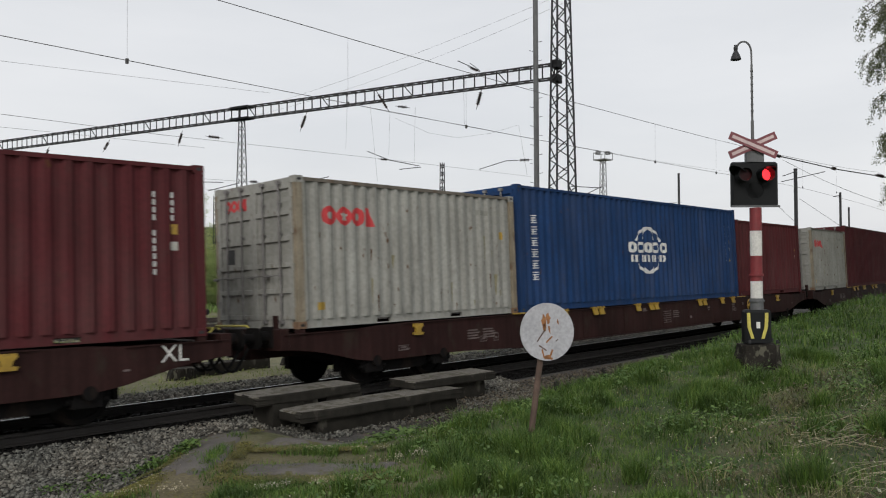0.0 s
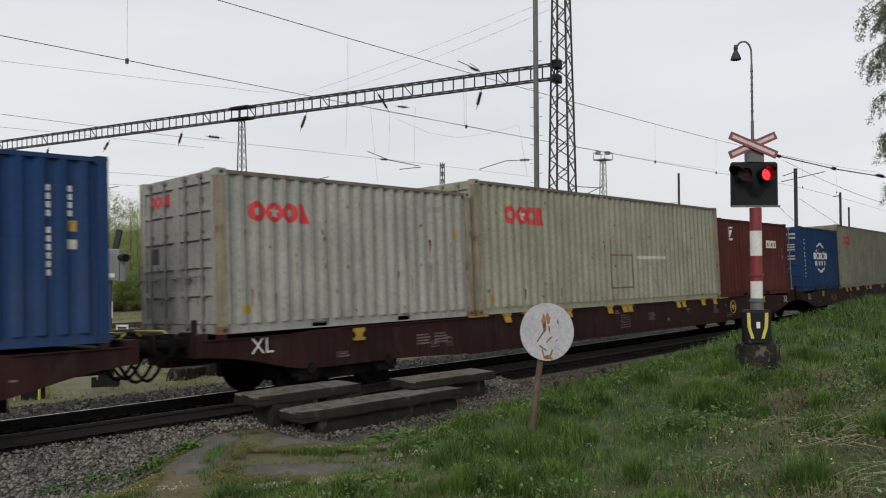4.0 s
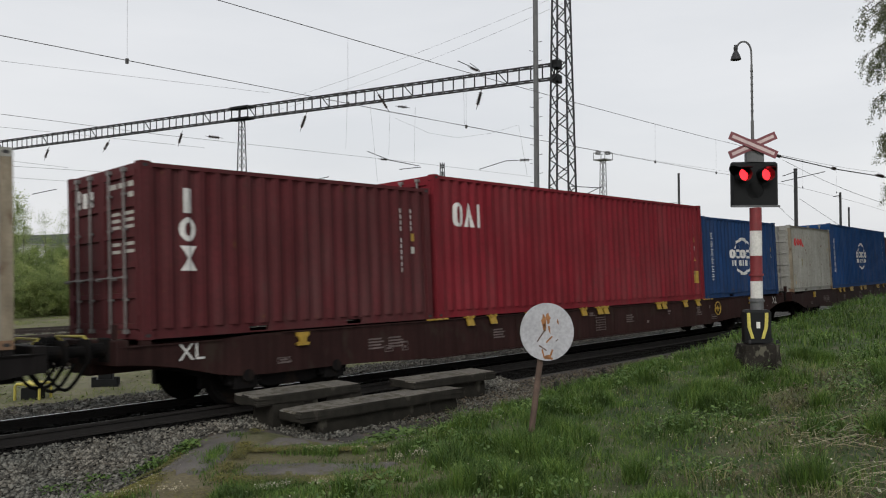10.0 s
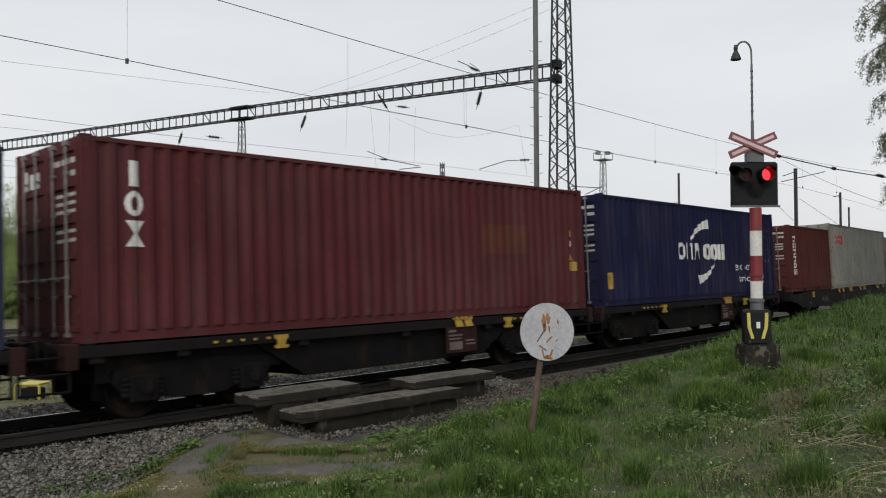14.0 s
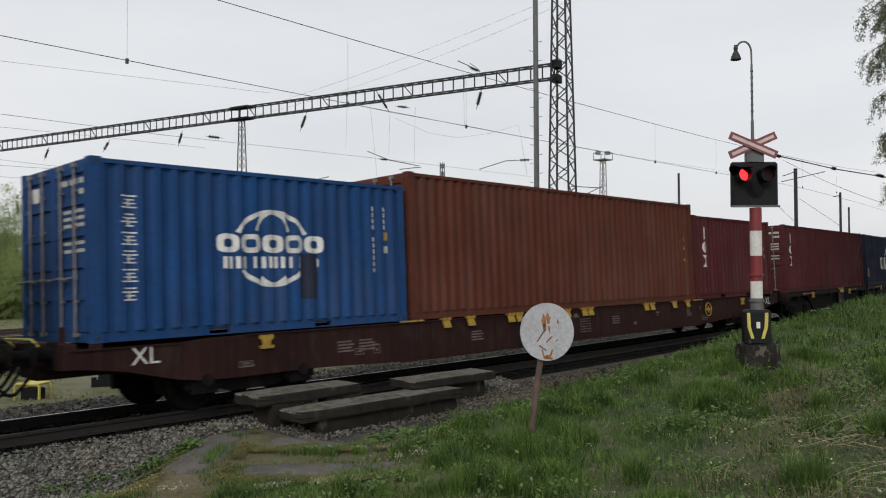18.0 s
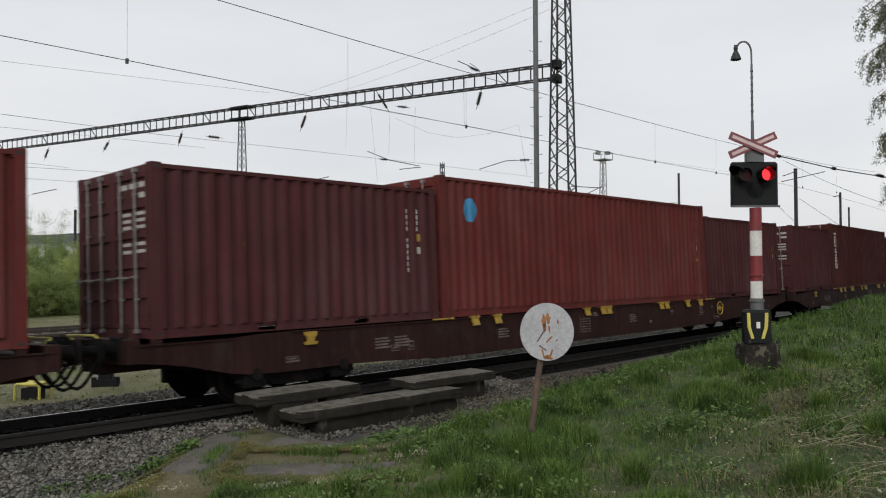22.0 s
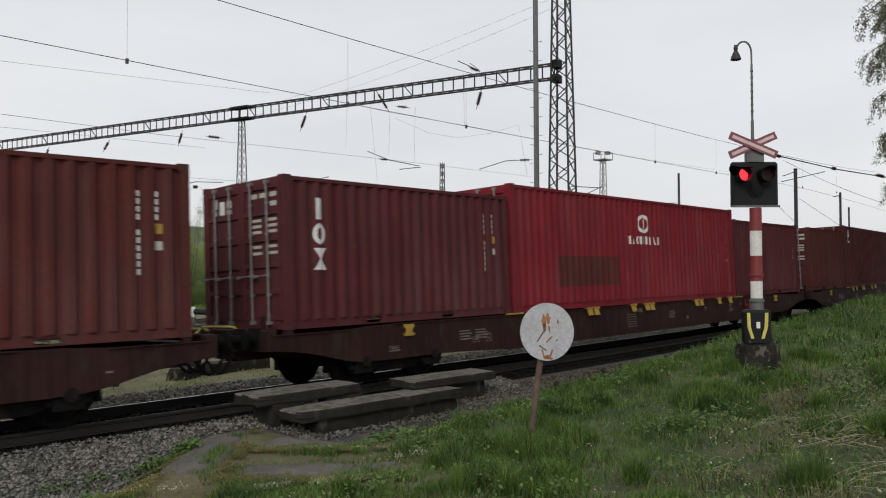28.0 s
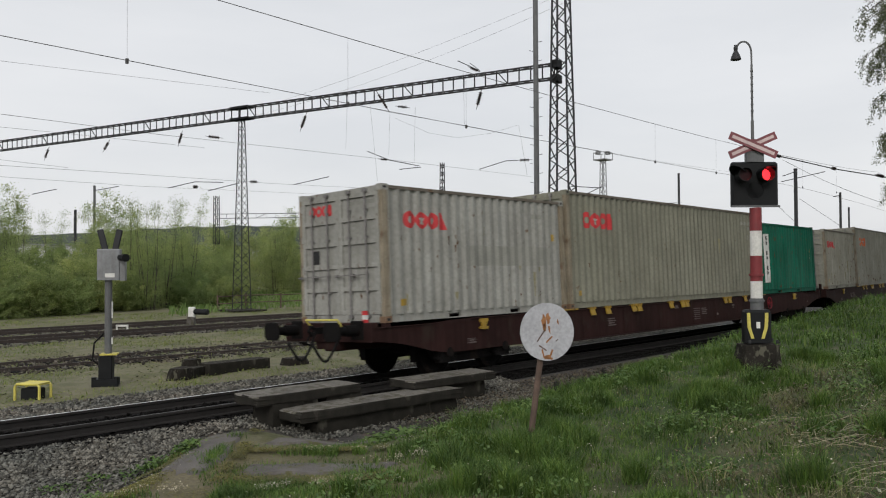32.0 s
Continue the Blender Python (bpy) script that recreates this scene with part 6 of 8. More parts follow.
for s in (-1, 1):
    g = Geo()
    pts = [(s * 0.235 - 0.11, high(553)), (s * 0.235 - 0.06, high(553)), (s * 0.20 - 0.06, high(580)), (s * 0.13 - 0.04, high(598)), (s * 0.13 - 0.09, high(598)), (s * 0.20 - 0.11, high(580))]
    if s < 0:
        pts = [(-0.215, high(553)), (-0.165, high(553)), (-0.155, high(578)), (-0.10, high(598)), (-0.15, high(598)), (-0.21, high(578))]
    else:
        pts = [(0.08, high(553)), (0.135, high(553)), (0.125, high(578)), (0.065, high(598)), (0.015, high(598)), (0.07, high(578))]
    g.prism(pts, -0.142, -0.128)
    part("yellow_stripe", g, M_YELLOWGREEN, signal, "yellow reflective stripe")
g = Geo()
g.box(-0.06, 0.0, -0.136, -0.128, high(580), high(569))
part("number_plate", g, M_SIGNALWHITE, signal, "small white bar")


def lump(half_w, half_d, z0, z1, seed, n=18, levels=6):
    """A weathered block with a broken outline."""
    g = Geo()
    for k in range(levels + 1):
        t = k / levels
        z = z0 + (z1 - z0) * t
        for i in range(n):
            a = i * math.tau / n
            c, d = math.cos(a), math.sin(a)
            q = 1 / max(abs(c) ** 4 + abs(d) ** 4, 0.01) ** 0.25
            q *= (1.06 - 0.16 * t ** 3) * (1 + 0.16 * noise.noise((c * 1.7 + seed, d * 1.7, z * 4.0)) + 0.06 * noise.noise((c * 6, d * 6 + seed, z * 11)))
            g.v.append((half_w * c * q, half_d * d * q, z + 0.03 * noise.noise((c * 3, d * 3, seed + z * 5)) * (k > 0)))
    g.f = [(k * n + i, k * n + (i + 1) % n, (k + 1) * n + (i + 1) % n, (k + 1) * n + i) for k in range(levels) for i in range(n)]
    g.f.append(tuple(range(levels * n, levels * n + n)))
    g.m = [0] * len(g.f)
    return g


part("concrete_base", lump(0.325, 0.30, ground_z(SIG.x, SIG.y) - 0.4, high(609), 3.0), M_OLDCONCRETE, signal, "mossy dark concrete base")
for x, y in ((-0.2, -0.2), (0.25, -0.2), (0.3, 0.15)):
    g = Geo()
    g.cyl((x, y, high(606)), (x, y, high(600)), 0.025, n=6)
    part("bolt", g, M_DARKSTEEL, signal)
# lamp board
g = Geo()
g.chamfer(-0.405, 0.365, -0.055, 0.055, high(366), high(287), 0.03)
part("lamp_board", g, M_SIGNALBLACK, signal, "black lamp board")
g = Geo()
g.box(-0.42, 0.38, -0.075, -0.05, high(367.5), high(364))
part("board_edge", g, M_GREYSTEEL, signal)
g = Geo()
g.lathe([(0, 0.145), (0.008, 0.145), (0.008, 0.138), (0, 0.138)], (-0.02, -0.056, high(337)), (0, -1, 0), 20)
part("blank_lamp_cover", g, M_SIGNALBLACK, signal)
g = Geo()
g.box(-0.15, 0.13, -0.06, 0.06, high(287), high(268))
part("neck", g, M_GREYSTEEL, signal)
LAMPS = {}
LIT = glow("lit_red_lamp", (1.0, 0.022, 0.030), 2.8)
M_REDGLASS = surface("dark_red_lamp_glass", (0.022, 0.003, 0.004), spec=0.2, rough=0.4, dark=0.9, scale=20, fine=60, bump=0.1)
for side, x in (("near_lamp", (1312 - 1338) * SK), ("far_lamp", (1351.5 - 1338) * SK)):
    z = high(311)
    rim = Geo()
    n = 20
    rim.lathe([(0, 0.118), (0.20, 0.118), (0.20, 0.107), (0, 0.107)], (x, -0.055, z), (0, -1, 0), 22)
    part("lamp_rim", rim, M_SIGNALBLACK, signal)
    g = Geo()
    g.lathe([(0, 0.104), (0.012, 0.095), (0.020, 0.06), (0.022, 0.01)], (x, -0.056, z), (0, -1, 0), 22)
    part("lamp", g, LIT, signal, "glowing red lamp")
    # an added round shutter of dark red glass swings before each lamp, imitating blinking
    g = Geo()
    g.lathe([(-0.002, 0.105), (0.002, 0.105)], (0, 0, 0), (0, -1, 0), 22)
    LAMPS[side] = (part("lamp_shutter", g, M_REDGLASS, signal, "added dark red disc that hides the lit lamp", m=pose(x, -0.175, z)), x, z)
    # peaked hood
    g = Geo()
    m = 12
    for i in range(m):
        a0, a1 = math.pi * (0.02 + 0.96 * i / m), math.pi * (0.02 + 0.96 * (i + 1) / m)
        pts = []
        for a, yy, r in ((a0, -0.05, 0.135), (a1, -0.05, 0.135), (a1, -0.05 - 0.34 * math.sin(a1) ** 0.7, 0.14), (a0, -0.05 - 0.34 * math.sin(a0) ** 0.7, 0.14)):
            pts.append((x + r * math.cos(a) + ((yy + 0.05) * 0.75 if side == "near_lamp" else 0.0), yy, z + r * math.sin(a) * 0.9))
        up = [(p[0], p[1], p[2] + 0.008) for p in pts]
        g.add(pts + up, [(0, 1, 2, 3), (7, 6, 5, 4), (0, 4, 5, 1), (1, 5, 6, 2), (2, 6, 7, 3), (3, 7, 4, 0)])
    part("lamp_hood", g, M_SIGNALBLACK, signal, "black lamp hood")
# the cross
for sgn in (1, -1):
    a = math.atan2(33, 76) * sgn
    rot = Matrix.Translation((-0.062, -0.075 if sgn > 0 else -0.100, high(258))) @ Matrix.Rotation(-a, 4, "Y")
    g = Geo()
    g.box(-0.42, 0.42, -0.010, 0.010, -0.066, 0.066, rot)
    armob = part("cross_arm", g, M_CROSSRED, signal, "red-edged board of the cross")
    g = Geo()
    g.box(-0.375, 0.375, -0.0125, -0.0102, -0.026, 0.026, rot)
    part("cross_stripe", g, M_CROSSWHITE, armob, "faded white stripe")
g = Geo()
g.prism([(-0.24, high(268)), (0.11, high(268)), (0.06, high(247)), (-0.19, high(247))], -0.062, -0.045)
part("cross_plate", g, M_CROSSRED, signal, "dull red plate behind the cross")
# lamp pole with a hanging bell-shaped lamp
g = Geo()
px = (1336.5 - 1338) * SK
g.cyl((px, 0.05, high(300)), (px, 0.05, high(212)), 0.026, n=10)
g.cyl((px, 0.05, high(212)), (px, 0.05, high(112)), 0.018, n=10)
pts = [(px, 0.05, high(112))]
for i in range(13):
    a = math.pi * i / 12 * 0.96
    pts.append((px - 0.13 + 0.13 * math.cos(a), 0.05, high(94) + 0.225 * math.sin(a) ** 0.8))
g.tube(pts, 0.016, n=8)
for i in range(7):
    z = high(196 - i * 12)
    g.cyl((px, 0.05, z), (px, 0.05, z + 0.025), 0.024, n=8)
part("lamp_pole", g, M_GREYSTEEL, signal, "thin grey gooseneck pole")
g = Geo()
bx = px - 0.262
g.lathe([(0, 0.02), (0.05, 0.035), (0.10, 0.030), (0.14, 0.05), (0.20, 0.075), (0.25, 0.088), (0.25, 0.07)], (bx, 0.05, high(76)), (0, 0, -1), 16)
part("bell_lamp", g, M_DARKSTEEL, signal, "dark bell-shaped lamp")

# ---------------------------------------------------------------- the round sign on its leaning pole
DD = 9.9
DK = DD / FOCAL
foot, head = at(931, 785, DD), at(962, 628, DD)
foot.z = ground_z(foot.x, foot.y)
sign = thing("round_sign", "round white sign with peeling paint and rust on a leaning pole", "sign")
g = Geo()
g.cyl(foot - Vector((0, 0, 0.3)), head + Vector((0, 0, 0.25)), 0.040, 0.036, n=12)
part("pole", g, M_RUSTPOLE, sign, "rusty brown leaning pole")
c = at(968, 587.5, DD - 0.05)
SR = Matrix.Translation(c) @ Matrix.Rotation(facing + math.pi / 2 + radians(9), 4, "Z") @ Matrix.Rotation(radians(-8), 4, "Y")
g = Geo()
n = 40
rx, rz = 0.337, 0.352
ring = [(rx * math.cos(i * math.tau / n), rz * math.sin(i * math.tau / n)) for i in range(n)]
g.prism(ring, -0.012, 0.004)
disc = part("disc", g, M_DISC, sign, "white painted disc", m=SR)


def blot(cx, cz, w, h, seed, n=11):
    r = random.Random(seed)
    return [(cx + w * (0.6 + 0.5 * r.random()) * math.cos(i * math.tau / n), cz + h * (0.6 + 0.5 * r.random()) * math.sin(i * math.tau / n)) for i in range(n)]


for cx, cz, w, h, sd in ((-0.02, 0.13, 0.035, 0.10, 1), (0.035, 0.16, 0.03, 0.08, 2), (0.15, 0.10, 0.012, 0.035, 3), (-0.03, 0.06, 0.03, 0.05, 11), (-0.045, -0.305, 0.05, 0.03, 5), (0.03, 0.03, 0.015, 0.06, 8)):
    g = Geo()
    g.prism(blot(cx, cz, w, h, sd), -0.0145, -0.011)
    part("rust_patch", g, M_RUSTPAINT, disc, "patch of orange rust")
for x0, z0, x1, z1, w in ((-0.14, -0.10, -0.03, 0.03, 0.012), (-0.03, -0.13, 0.05, -0.06, 0.014), (-0.13, -0.15, -0.04, -0.22, 0.012), (-0.08, -0.30, -0.10, -0.20, 0.014), (0.0, -0.30, 0.03, -0.22, 0.016), (-0.05, -0.31, 0.02, -0.33, 0.02), (0.09, -0.13, 0.12, -0.11, 0.008)):
    g = Geo()
    d = Vector((x1 - x0, z1 - z0)).normalized()
    p = Vector((-d.y, d.x)) * w
    g.prism([(x0 - p.x * 0.3, z0 - p.y * 0.3), (x1 - p.x, z1 - p.y), (x1 + p.x * 0.4, z1 + p.y * 0.4), (x0 + p.x, z0 + p.y)], -0.0145, -0.011)
    part("rust_streak", g, M_RUSTPAINT if w > 0.013 else M_RUSTPOLE, disc, "flake of rust")

# ---------------------------------------------------------------- stacked concrete slabs beside the track
def slab(x, y, z_top, length, width, thick, turn, seed, material=M_CONCRETE, label="weathered mossy concrete slab on a stack beside the track", tilt=0.0, taper=0.0):
    r = random.Random(seed)
    bm = bmesh.new()
    bmesh.ops.create_cube(bm, size=1.0)
    for v in bm.verts:
        v.co.x *= length
        v.co.y *= width * (1 - taper * (v.co.z + 0.5))
        v.co.z *= thick
    bmesh.ops.subdivide_edges(bm, edges=bm.edges[:], cuts=5, use_grid_fill=True)
    for v in bm.verts:
        edge = sum(1 for a, h in ((v.co.x, length / 2), (v.co.y, width / 2), (v.co.z, thick / 2)) if abs(abs(a) - h) < 1e-3)
        if edge >= 2:
            v.co *= 1 - 0.012 * edge * r.random() / max(thick, 0.2) * 0.4
        nv = noise.noise_vector(v.co * 3 + Vector((seed, 0, 0)))
        v.co += nv * 0.008
    bm.normal_update()
    # faces not turned up get the darker colour that stands for shade
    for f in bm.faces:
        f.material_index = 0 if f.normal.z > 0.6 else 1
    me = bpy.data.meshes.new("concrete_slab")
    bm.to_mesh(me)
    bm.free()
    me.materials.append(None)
    me.materials.append(M_SHADESIDE)
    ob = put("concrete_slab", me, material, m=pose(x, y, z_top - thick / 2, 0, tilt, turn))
    return tagged(ob, label, "slab", "slabs beside the track")


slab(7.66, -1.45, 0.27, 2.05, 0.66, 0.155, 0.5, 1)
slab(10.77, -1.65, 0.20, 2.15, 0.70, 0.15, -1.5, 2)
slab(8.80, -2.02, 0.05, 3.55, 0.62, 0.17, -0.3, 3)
slab(7.35, -1.50, 0.125, 0.9, 0.5, 0.5, 4, 4, M_OLDCONCRETE, "dark concrete block under a slab")
slab(8.35, -1.48, 0.125, 0.7, 0.5, 0.5, -3, 9, M_OLDCONCRETE, "dark concrete block under a slab")
slab(11.05, -1.62, 0.05, 1.2, 0.5, 0.5, -1, 5, M_OLDCONCRETE, "dark concrete block under a slab")
slab(8.95, -2.0, -0.12, 3.1, 0.5, 0.34, 0, 6, M_OLDCONCRETE, "dark concrete block under a slab")
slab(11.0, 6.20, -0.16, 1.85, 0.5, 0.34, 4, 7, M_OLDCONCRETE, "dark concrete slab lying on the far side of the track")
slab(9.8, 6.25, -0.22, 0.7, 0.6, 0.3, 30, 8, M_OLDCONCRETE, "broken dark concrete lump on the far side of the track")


for x, y, w, d, h, sd in ((9.4, 6.0, 0.30, 0.24, 0.26, 1.0), (9.95, 6.5, 0.22, 0.2, 0.36, 5.0), (12.9, 6.3, 0.4, 0.22, 0.2, 9.0)):
    z = ground_z(x, y)
    ob = put("concrete_lump", lump(w, d, -0.2, h, sd, 14, 4).mesh("concrete_lump"), M_OLDCONCRETE, m=pose(x, y, z, 0, 0, sd * 40))
    tagged(ob, "broken dark concrete lump on the far side of the track", "rubble", "lumps beyond the track")


STUMP_A, STUMP_B = (12.75, -2.78), (14.94, -2.35)


def stump(x, y, h, seed):
    r = random.Random(seed)
    g = Geo()
    z = ground_z(x, y) - 0.1
    for i in range(3):
        a = r.uniform(0, math.tau)
        g.cyl((x + 0.04 * math.cos(a), y + 0.04 * math.sin(a), z), (x + 0.05 * math.cos(a) + r.uniform(-0.02, 0.02), y + 0.05 * math.sin(a), z + 0.1 + h * r.uniform(0.75, 1.0)), 0.045, 0.03, n=7)
    return tagged(put("wooden_stump", g.mesh("wooden_stump"), M_RAILSIDE), "short rotten dark wooden stump at the track edge", "stump", "stumps by the track")


stump(STUMP_A[0], STUMP_A[1], 0.38, 1)
stump(STUMP_B[0], STUMP_B[1], 0.42, 2)

# ---------------------------------------------------------------- far side of the near track
BX = spot(18.4, -0.4135 * 18.4)
BK = 18.4 / FOCAL / 1.09
cab = thing("crossing_signal_back", "grey back of a crossing signal on a post", "signal", m=Matrix.Translation(BX) @ Matrix.Rotation(facing + math.pi / 2 + radians(12), 4, "Z") @ Matrix.Scale(1.09, 4))
g = Geo()
g.chamfer(-0.21, 0.24, -0.12, 0.12, (681 - 495) * BK, (681 - 440) * BK, 0.02)
part("cabinet", g, M_BOXGREY, cab, "grey sheet-metal cabinet")
g = Geo()
g.box(0.24, 0.34, -0.12, 0.10, (681 - 496) * BK, (681 - 450) * BK)
part("side_plate", g, M_BOXGREY, cab)
g = Geo()
g.box(-0.05, 0.14, -0.126, -0.119, (681 - 490) * BK, (681 - 483) * BK)
part("type_plate", g, M_SIGNALWHITE, cab, "small white bar")
g = Geo()
g.cyl((0.0, 0, (681 - 625) * BK), (0.0, 0, (681 - 495) * BK), 0.075, n=14)
part("post", g, M_GREYSTEEL, cab)
g = Geo()
g.cyl((0.075, -0.02, (681 - 562) * BK), (0.075, -0.02, (681 - 533) * BK), 0.018, n=8)
g.cyl((0.075, -0.02, (681 - 608) * BK), (0.075, -0.02, (681 - 596) * BK), 0.018, n=8)
part("white_edge", g, M_SIGNALWHITE, cab)
g = Geo()
g.chamfer(-0.17, 0.10, -0.14, 0.14, (681 - 668) * BK, (681 - 628) * BK, 0.02)
g.box(-0.27, 0.20, -0.2, 0.2, 0.0, (681 - 668) * BK)
for s in (-0.25, 0.18):
    g.cyl((s, -0.15, -0.02), (s, -0.15, 0.2), 0.05, n=8)
part("base_box", g, M_SIGNALBLACK, cab, "black cable box at the foot")
g = Geo()
g.box(-0.14, 0.19, -0.15, 0.15, (681 - 626.5) * BK, (681 - 624) * BK)
part("base_lid", g, M_YELLOWGREEN, cab, "pale lid")
for dx, ang in ((-0.06, -14), (0.13, 12)):
    g = Geo()
    g.chamfer(-0.065, 0.065, -0.05, 0.0, 0.0, 0.44, 0.02, Matrix.Translation((dx, 0, (681 - 442) * BK)) @ Matrix.Rotation(radians(ang), 4, "Y"))
    part("cross_arm", g, M_DARKSTEEL, cab, "dark edge of the cross board")
g = Geo()
g.cyl((0.24, -0.12, (681 - 455) * BK), (0.40, -0.35, (681 - 456) * BK), 0.06, 0.085, n=10)
part("hood_tip", g, M_SIGNALBLACK, cab)
g = Geo()
g.tube([(-0.2, 0, 0.45), (-0.3, -0.05, 0.55), (-0.27, 0, 0.9), (-0.12, 0, 1.05), (-0.08, 0, 1.1)], 0.02)
part("cable", g, M_RUBBER, cab)

YB = spot(16.7, -0.506 * 16.7)
yb = thing("track_cable_box", "black cable box under a bent yellow tube guard", "box", m=Matrix.Translation(YB) @ Matrix.Rotation(facing + math.pi / 2 - radians(8), 4, "Z"))
g = Geo()
g.chamfer(-0.19, 0.19, -0.14, 0.14, 0, 0.24, 0.02)
part("box_body", g, M_SIGNALBLACK, yb)
for y in (-0.19, 0.19):
    g = Geo()
    g.tube([(-0.27, y, -0.05), (-0.27, y, 0.28), (-0.23, y, 0.33), (0.23, y, 0.33), (0.27, y, 0.28), (0.27, y, -0.05)], 0.028, n=8)
    part("guard_tube", g, M_YELLOWGREEN, yb, "pale yellow bent tube")
g = Geo()
g.box(-0.25, 0.25, -0.19, 0.19, 0.305, 0.345)
part("guard_top", g, M_YELLOWGREEN, yb)

P = spot(36.3, -0.3105 * 36.3)
dwarf = thing("dwarf_signal", "small white shunting signal with a dark head in the yard", "signal", m=Matrix.Translation(P) @ Matrix.Rotation(facing + math.pi / 2, 4, "Z"))
g = Geo()
g.chamfer(-0.14, 0.14, -0.12, 0.12, 0.45, 0.92, 0.03)
part("head", g, M_SIGNALWHITE, dwarf)
g = Geo()
g.chamfer(-0.2, 0.14, -0.14, 0.14, -0.1, 0.5, 0.03)
part("foot", g, M_CONCRETE, dwarf)
g = Geo()
g.cyl((0.1, 0, 0.72), (0.75, -0.1, 0.70), 0.13, n=10)
part("lamp_tube", g, M_SIGNALBLACK, dwarf)
P = spot(33.5, -0.3965 * 33.5)
g = Geo()
for s in (-0.22, 0.22):
    g.box(s - 0.03, s + 0.03, -0.03, 0.03, 0, 0.26)
g.box(-0.25, 0.25, -0.03, 0.03, 0.2, 0.28)
ob = put("white_bracket", g.mesh("white_bracket"), M_SIGNALWHITE, m=Matrix.Translation(P + Vector((0, 0, 0.05))) @ Matrix.Rotation(facing + math.pi / 2, 4, "Z"))
tagged(ob, "small white bracket marker standing in the yard", "marker")


def low_fence():
    th = thing("low_fence", "low dark tube fence at the edge of the meadow", "fence")
    pts = [at(385, 541, 50), at(435, 538, 52), at(497, 531, 54), at(560, 527, 56)]
    for p in pts:
        p.z = ground_z(p.x, p.y)
        g = Geo()
        g.cyl(p - Vector((0, 0, 0.2)), p + Vector((0, 0, 1.0)), 0.05, n=6)
        part("post", g, M_RUSTPOLE, th)
    for h in (0.45, 0.9):
        g = Geo()
        g.tube([p + Vector((0, 0, h)) for p in pts], 0.035, n=5)
        part("bar", g, M_RUSTPOLE, th)
    return th


low_fence()

# ---------------------------------------------------------------- plants
def leaf_material(name, cols, rough=0.7, gloss=0.3, trans=0.25, clump=0.9, low=0.7, vary=0.0):
    """Leaf colour varies from leaf to leaf."""
    mt = bpy.data.materials.new(name)
    mt.use_nodes = True
    n, l = mt.node_tree.nodes, mt.node_tree.links
    bs = n["Principled BSDF"]
    gi = n.new("ShaderNodeNewGeometry")
    r = n.new("ShaderNodeValToRGB")
    e = r.color_ramp.elements
    while len(e) < len(cols):
        e.new(0.5)
    for i, c in enumerate(cols):
        e[i].position, e[i].color = i / (len(cols) - 1), (*c, 1)
    l.new(gi.outputs["Random Per Island"], r.inputs["Fac"])
    tc = n.new("ShaderNodeTexCoord")
    nz = n.new("ShaderNodeTexNoise")
    nz.inputs["Scale"].default_value = clump
    l.new(tc.outputs["Object"], nz.inputs["Vector"])
    rr = n.new("ShaderNodeValToRGB")
    rr.color_ramp.elements[0].position, rr.color_ramp.elements[0].color = 0.3, (low, low * 1.07, low, 1)
    rr.color_ramp.elements[1].position, rr.color_ramp.elements[1].color = 0.7, (1.2, 1.15, 1.0, 1)
    l.new(nz.outputs["Fac"], rr.inputs["Fac"])
    mx = n.new("ShaderNodeMix")
    mx.data_type, mx.blend_type = "RGBA", "MULTIPLY"
    mx.inputs[0].default_value = 1.0
    l.new(r.outputs["Color"], mx.inputs[6])
    l.new(rr.outputs["Color"], mx.inputs[7])
    col = mx.outputs[2]
    if vary:
        oi = n.new("ShaderNodeObjectInfo")
        ro = n.new("ShaderNodeValToRGB")
        ro.color_ramp.elements[0].color = (1 - vary, 1 - vary * 0.8, 1 - vary, 1)
        ro.color_ramp.elements[1].color = (1.12, 1.05, 1.0, 1)
        l.new(oi.outputs["Random"], ro.inputs["Fac"])
        mo = n.new("ShaderNodeMix")
        mo.data_type, mo.blend_type = "RGBA", "MULTIPLY"
        mo.inputs[0].default_value = 1.0
        l.new(col, mo.inputs[6])
        l.new(ro.outputs["Color"], mo.inputs[7])
        col = mo.outputs[2]
    l.new(col, bs.inputs["Base Color"])
    bs.inputs["Roughness"].default_value = rough
    if trans:
        tr = n.new("ShaderNodeBsdfTranslucent")
        l.new(col, tr.inputs["Color"])
        ms = n.new("ShaderNodeMixShader")
        ms.inputs[0].default_value = trans
        l.new(bs.outputs["BSDF"], ms.inputs[1])
        l.new(tr.outputs["BSDF"], ms.inputs[2])
        l.new(ms.outputs["Shader"], n["Material Output"].inputs["Surface"])
    return mt


M_GRASS = leaf_material("spring_grass", [(0.034, 0.080, 0.011), (0.058, 0.130, 0.018), (0.098, 0.180, 0.030), (0.155, 0.220, 0.052)], clump=2.6, low=0.5)
M_YARDGRASS = leaf_material("pale_yard_grass", [(0.110, 0.160, 0.030), (0.160, 0.210, 0.050), (0.210, 0.230, 0.080)], trans=0.3)
M_MEADOW = leaf_material("meadow_grass", [(0.095, 0.165, 0.040), (0.130, 0.210, 0.055), (0.170, 0.240, 0.075)], trans=0.35)
M_YARDMOSS = leaf_material("olive_yard_moss", [(0.070, 0.085, 0.020), (0.105, 0.125, 0.030), (0.140, 0.140, 0.045)], trans=0.0)
M_STALK = leaf_material("bleached_stalks", [(0.22, 0.20, 0.14), (0.36, 0.32, 0.23), (0.28, 0.26, 0.19)], trans=0.0)
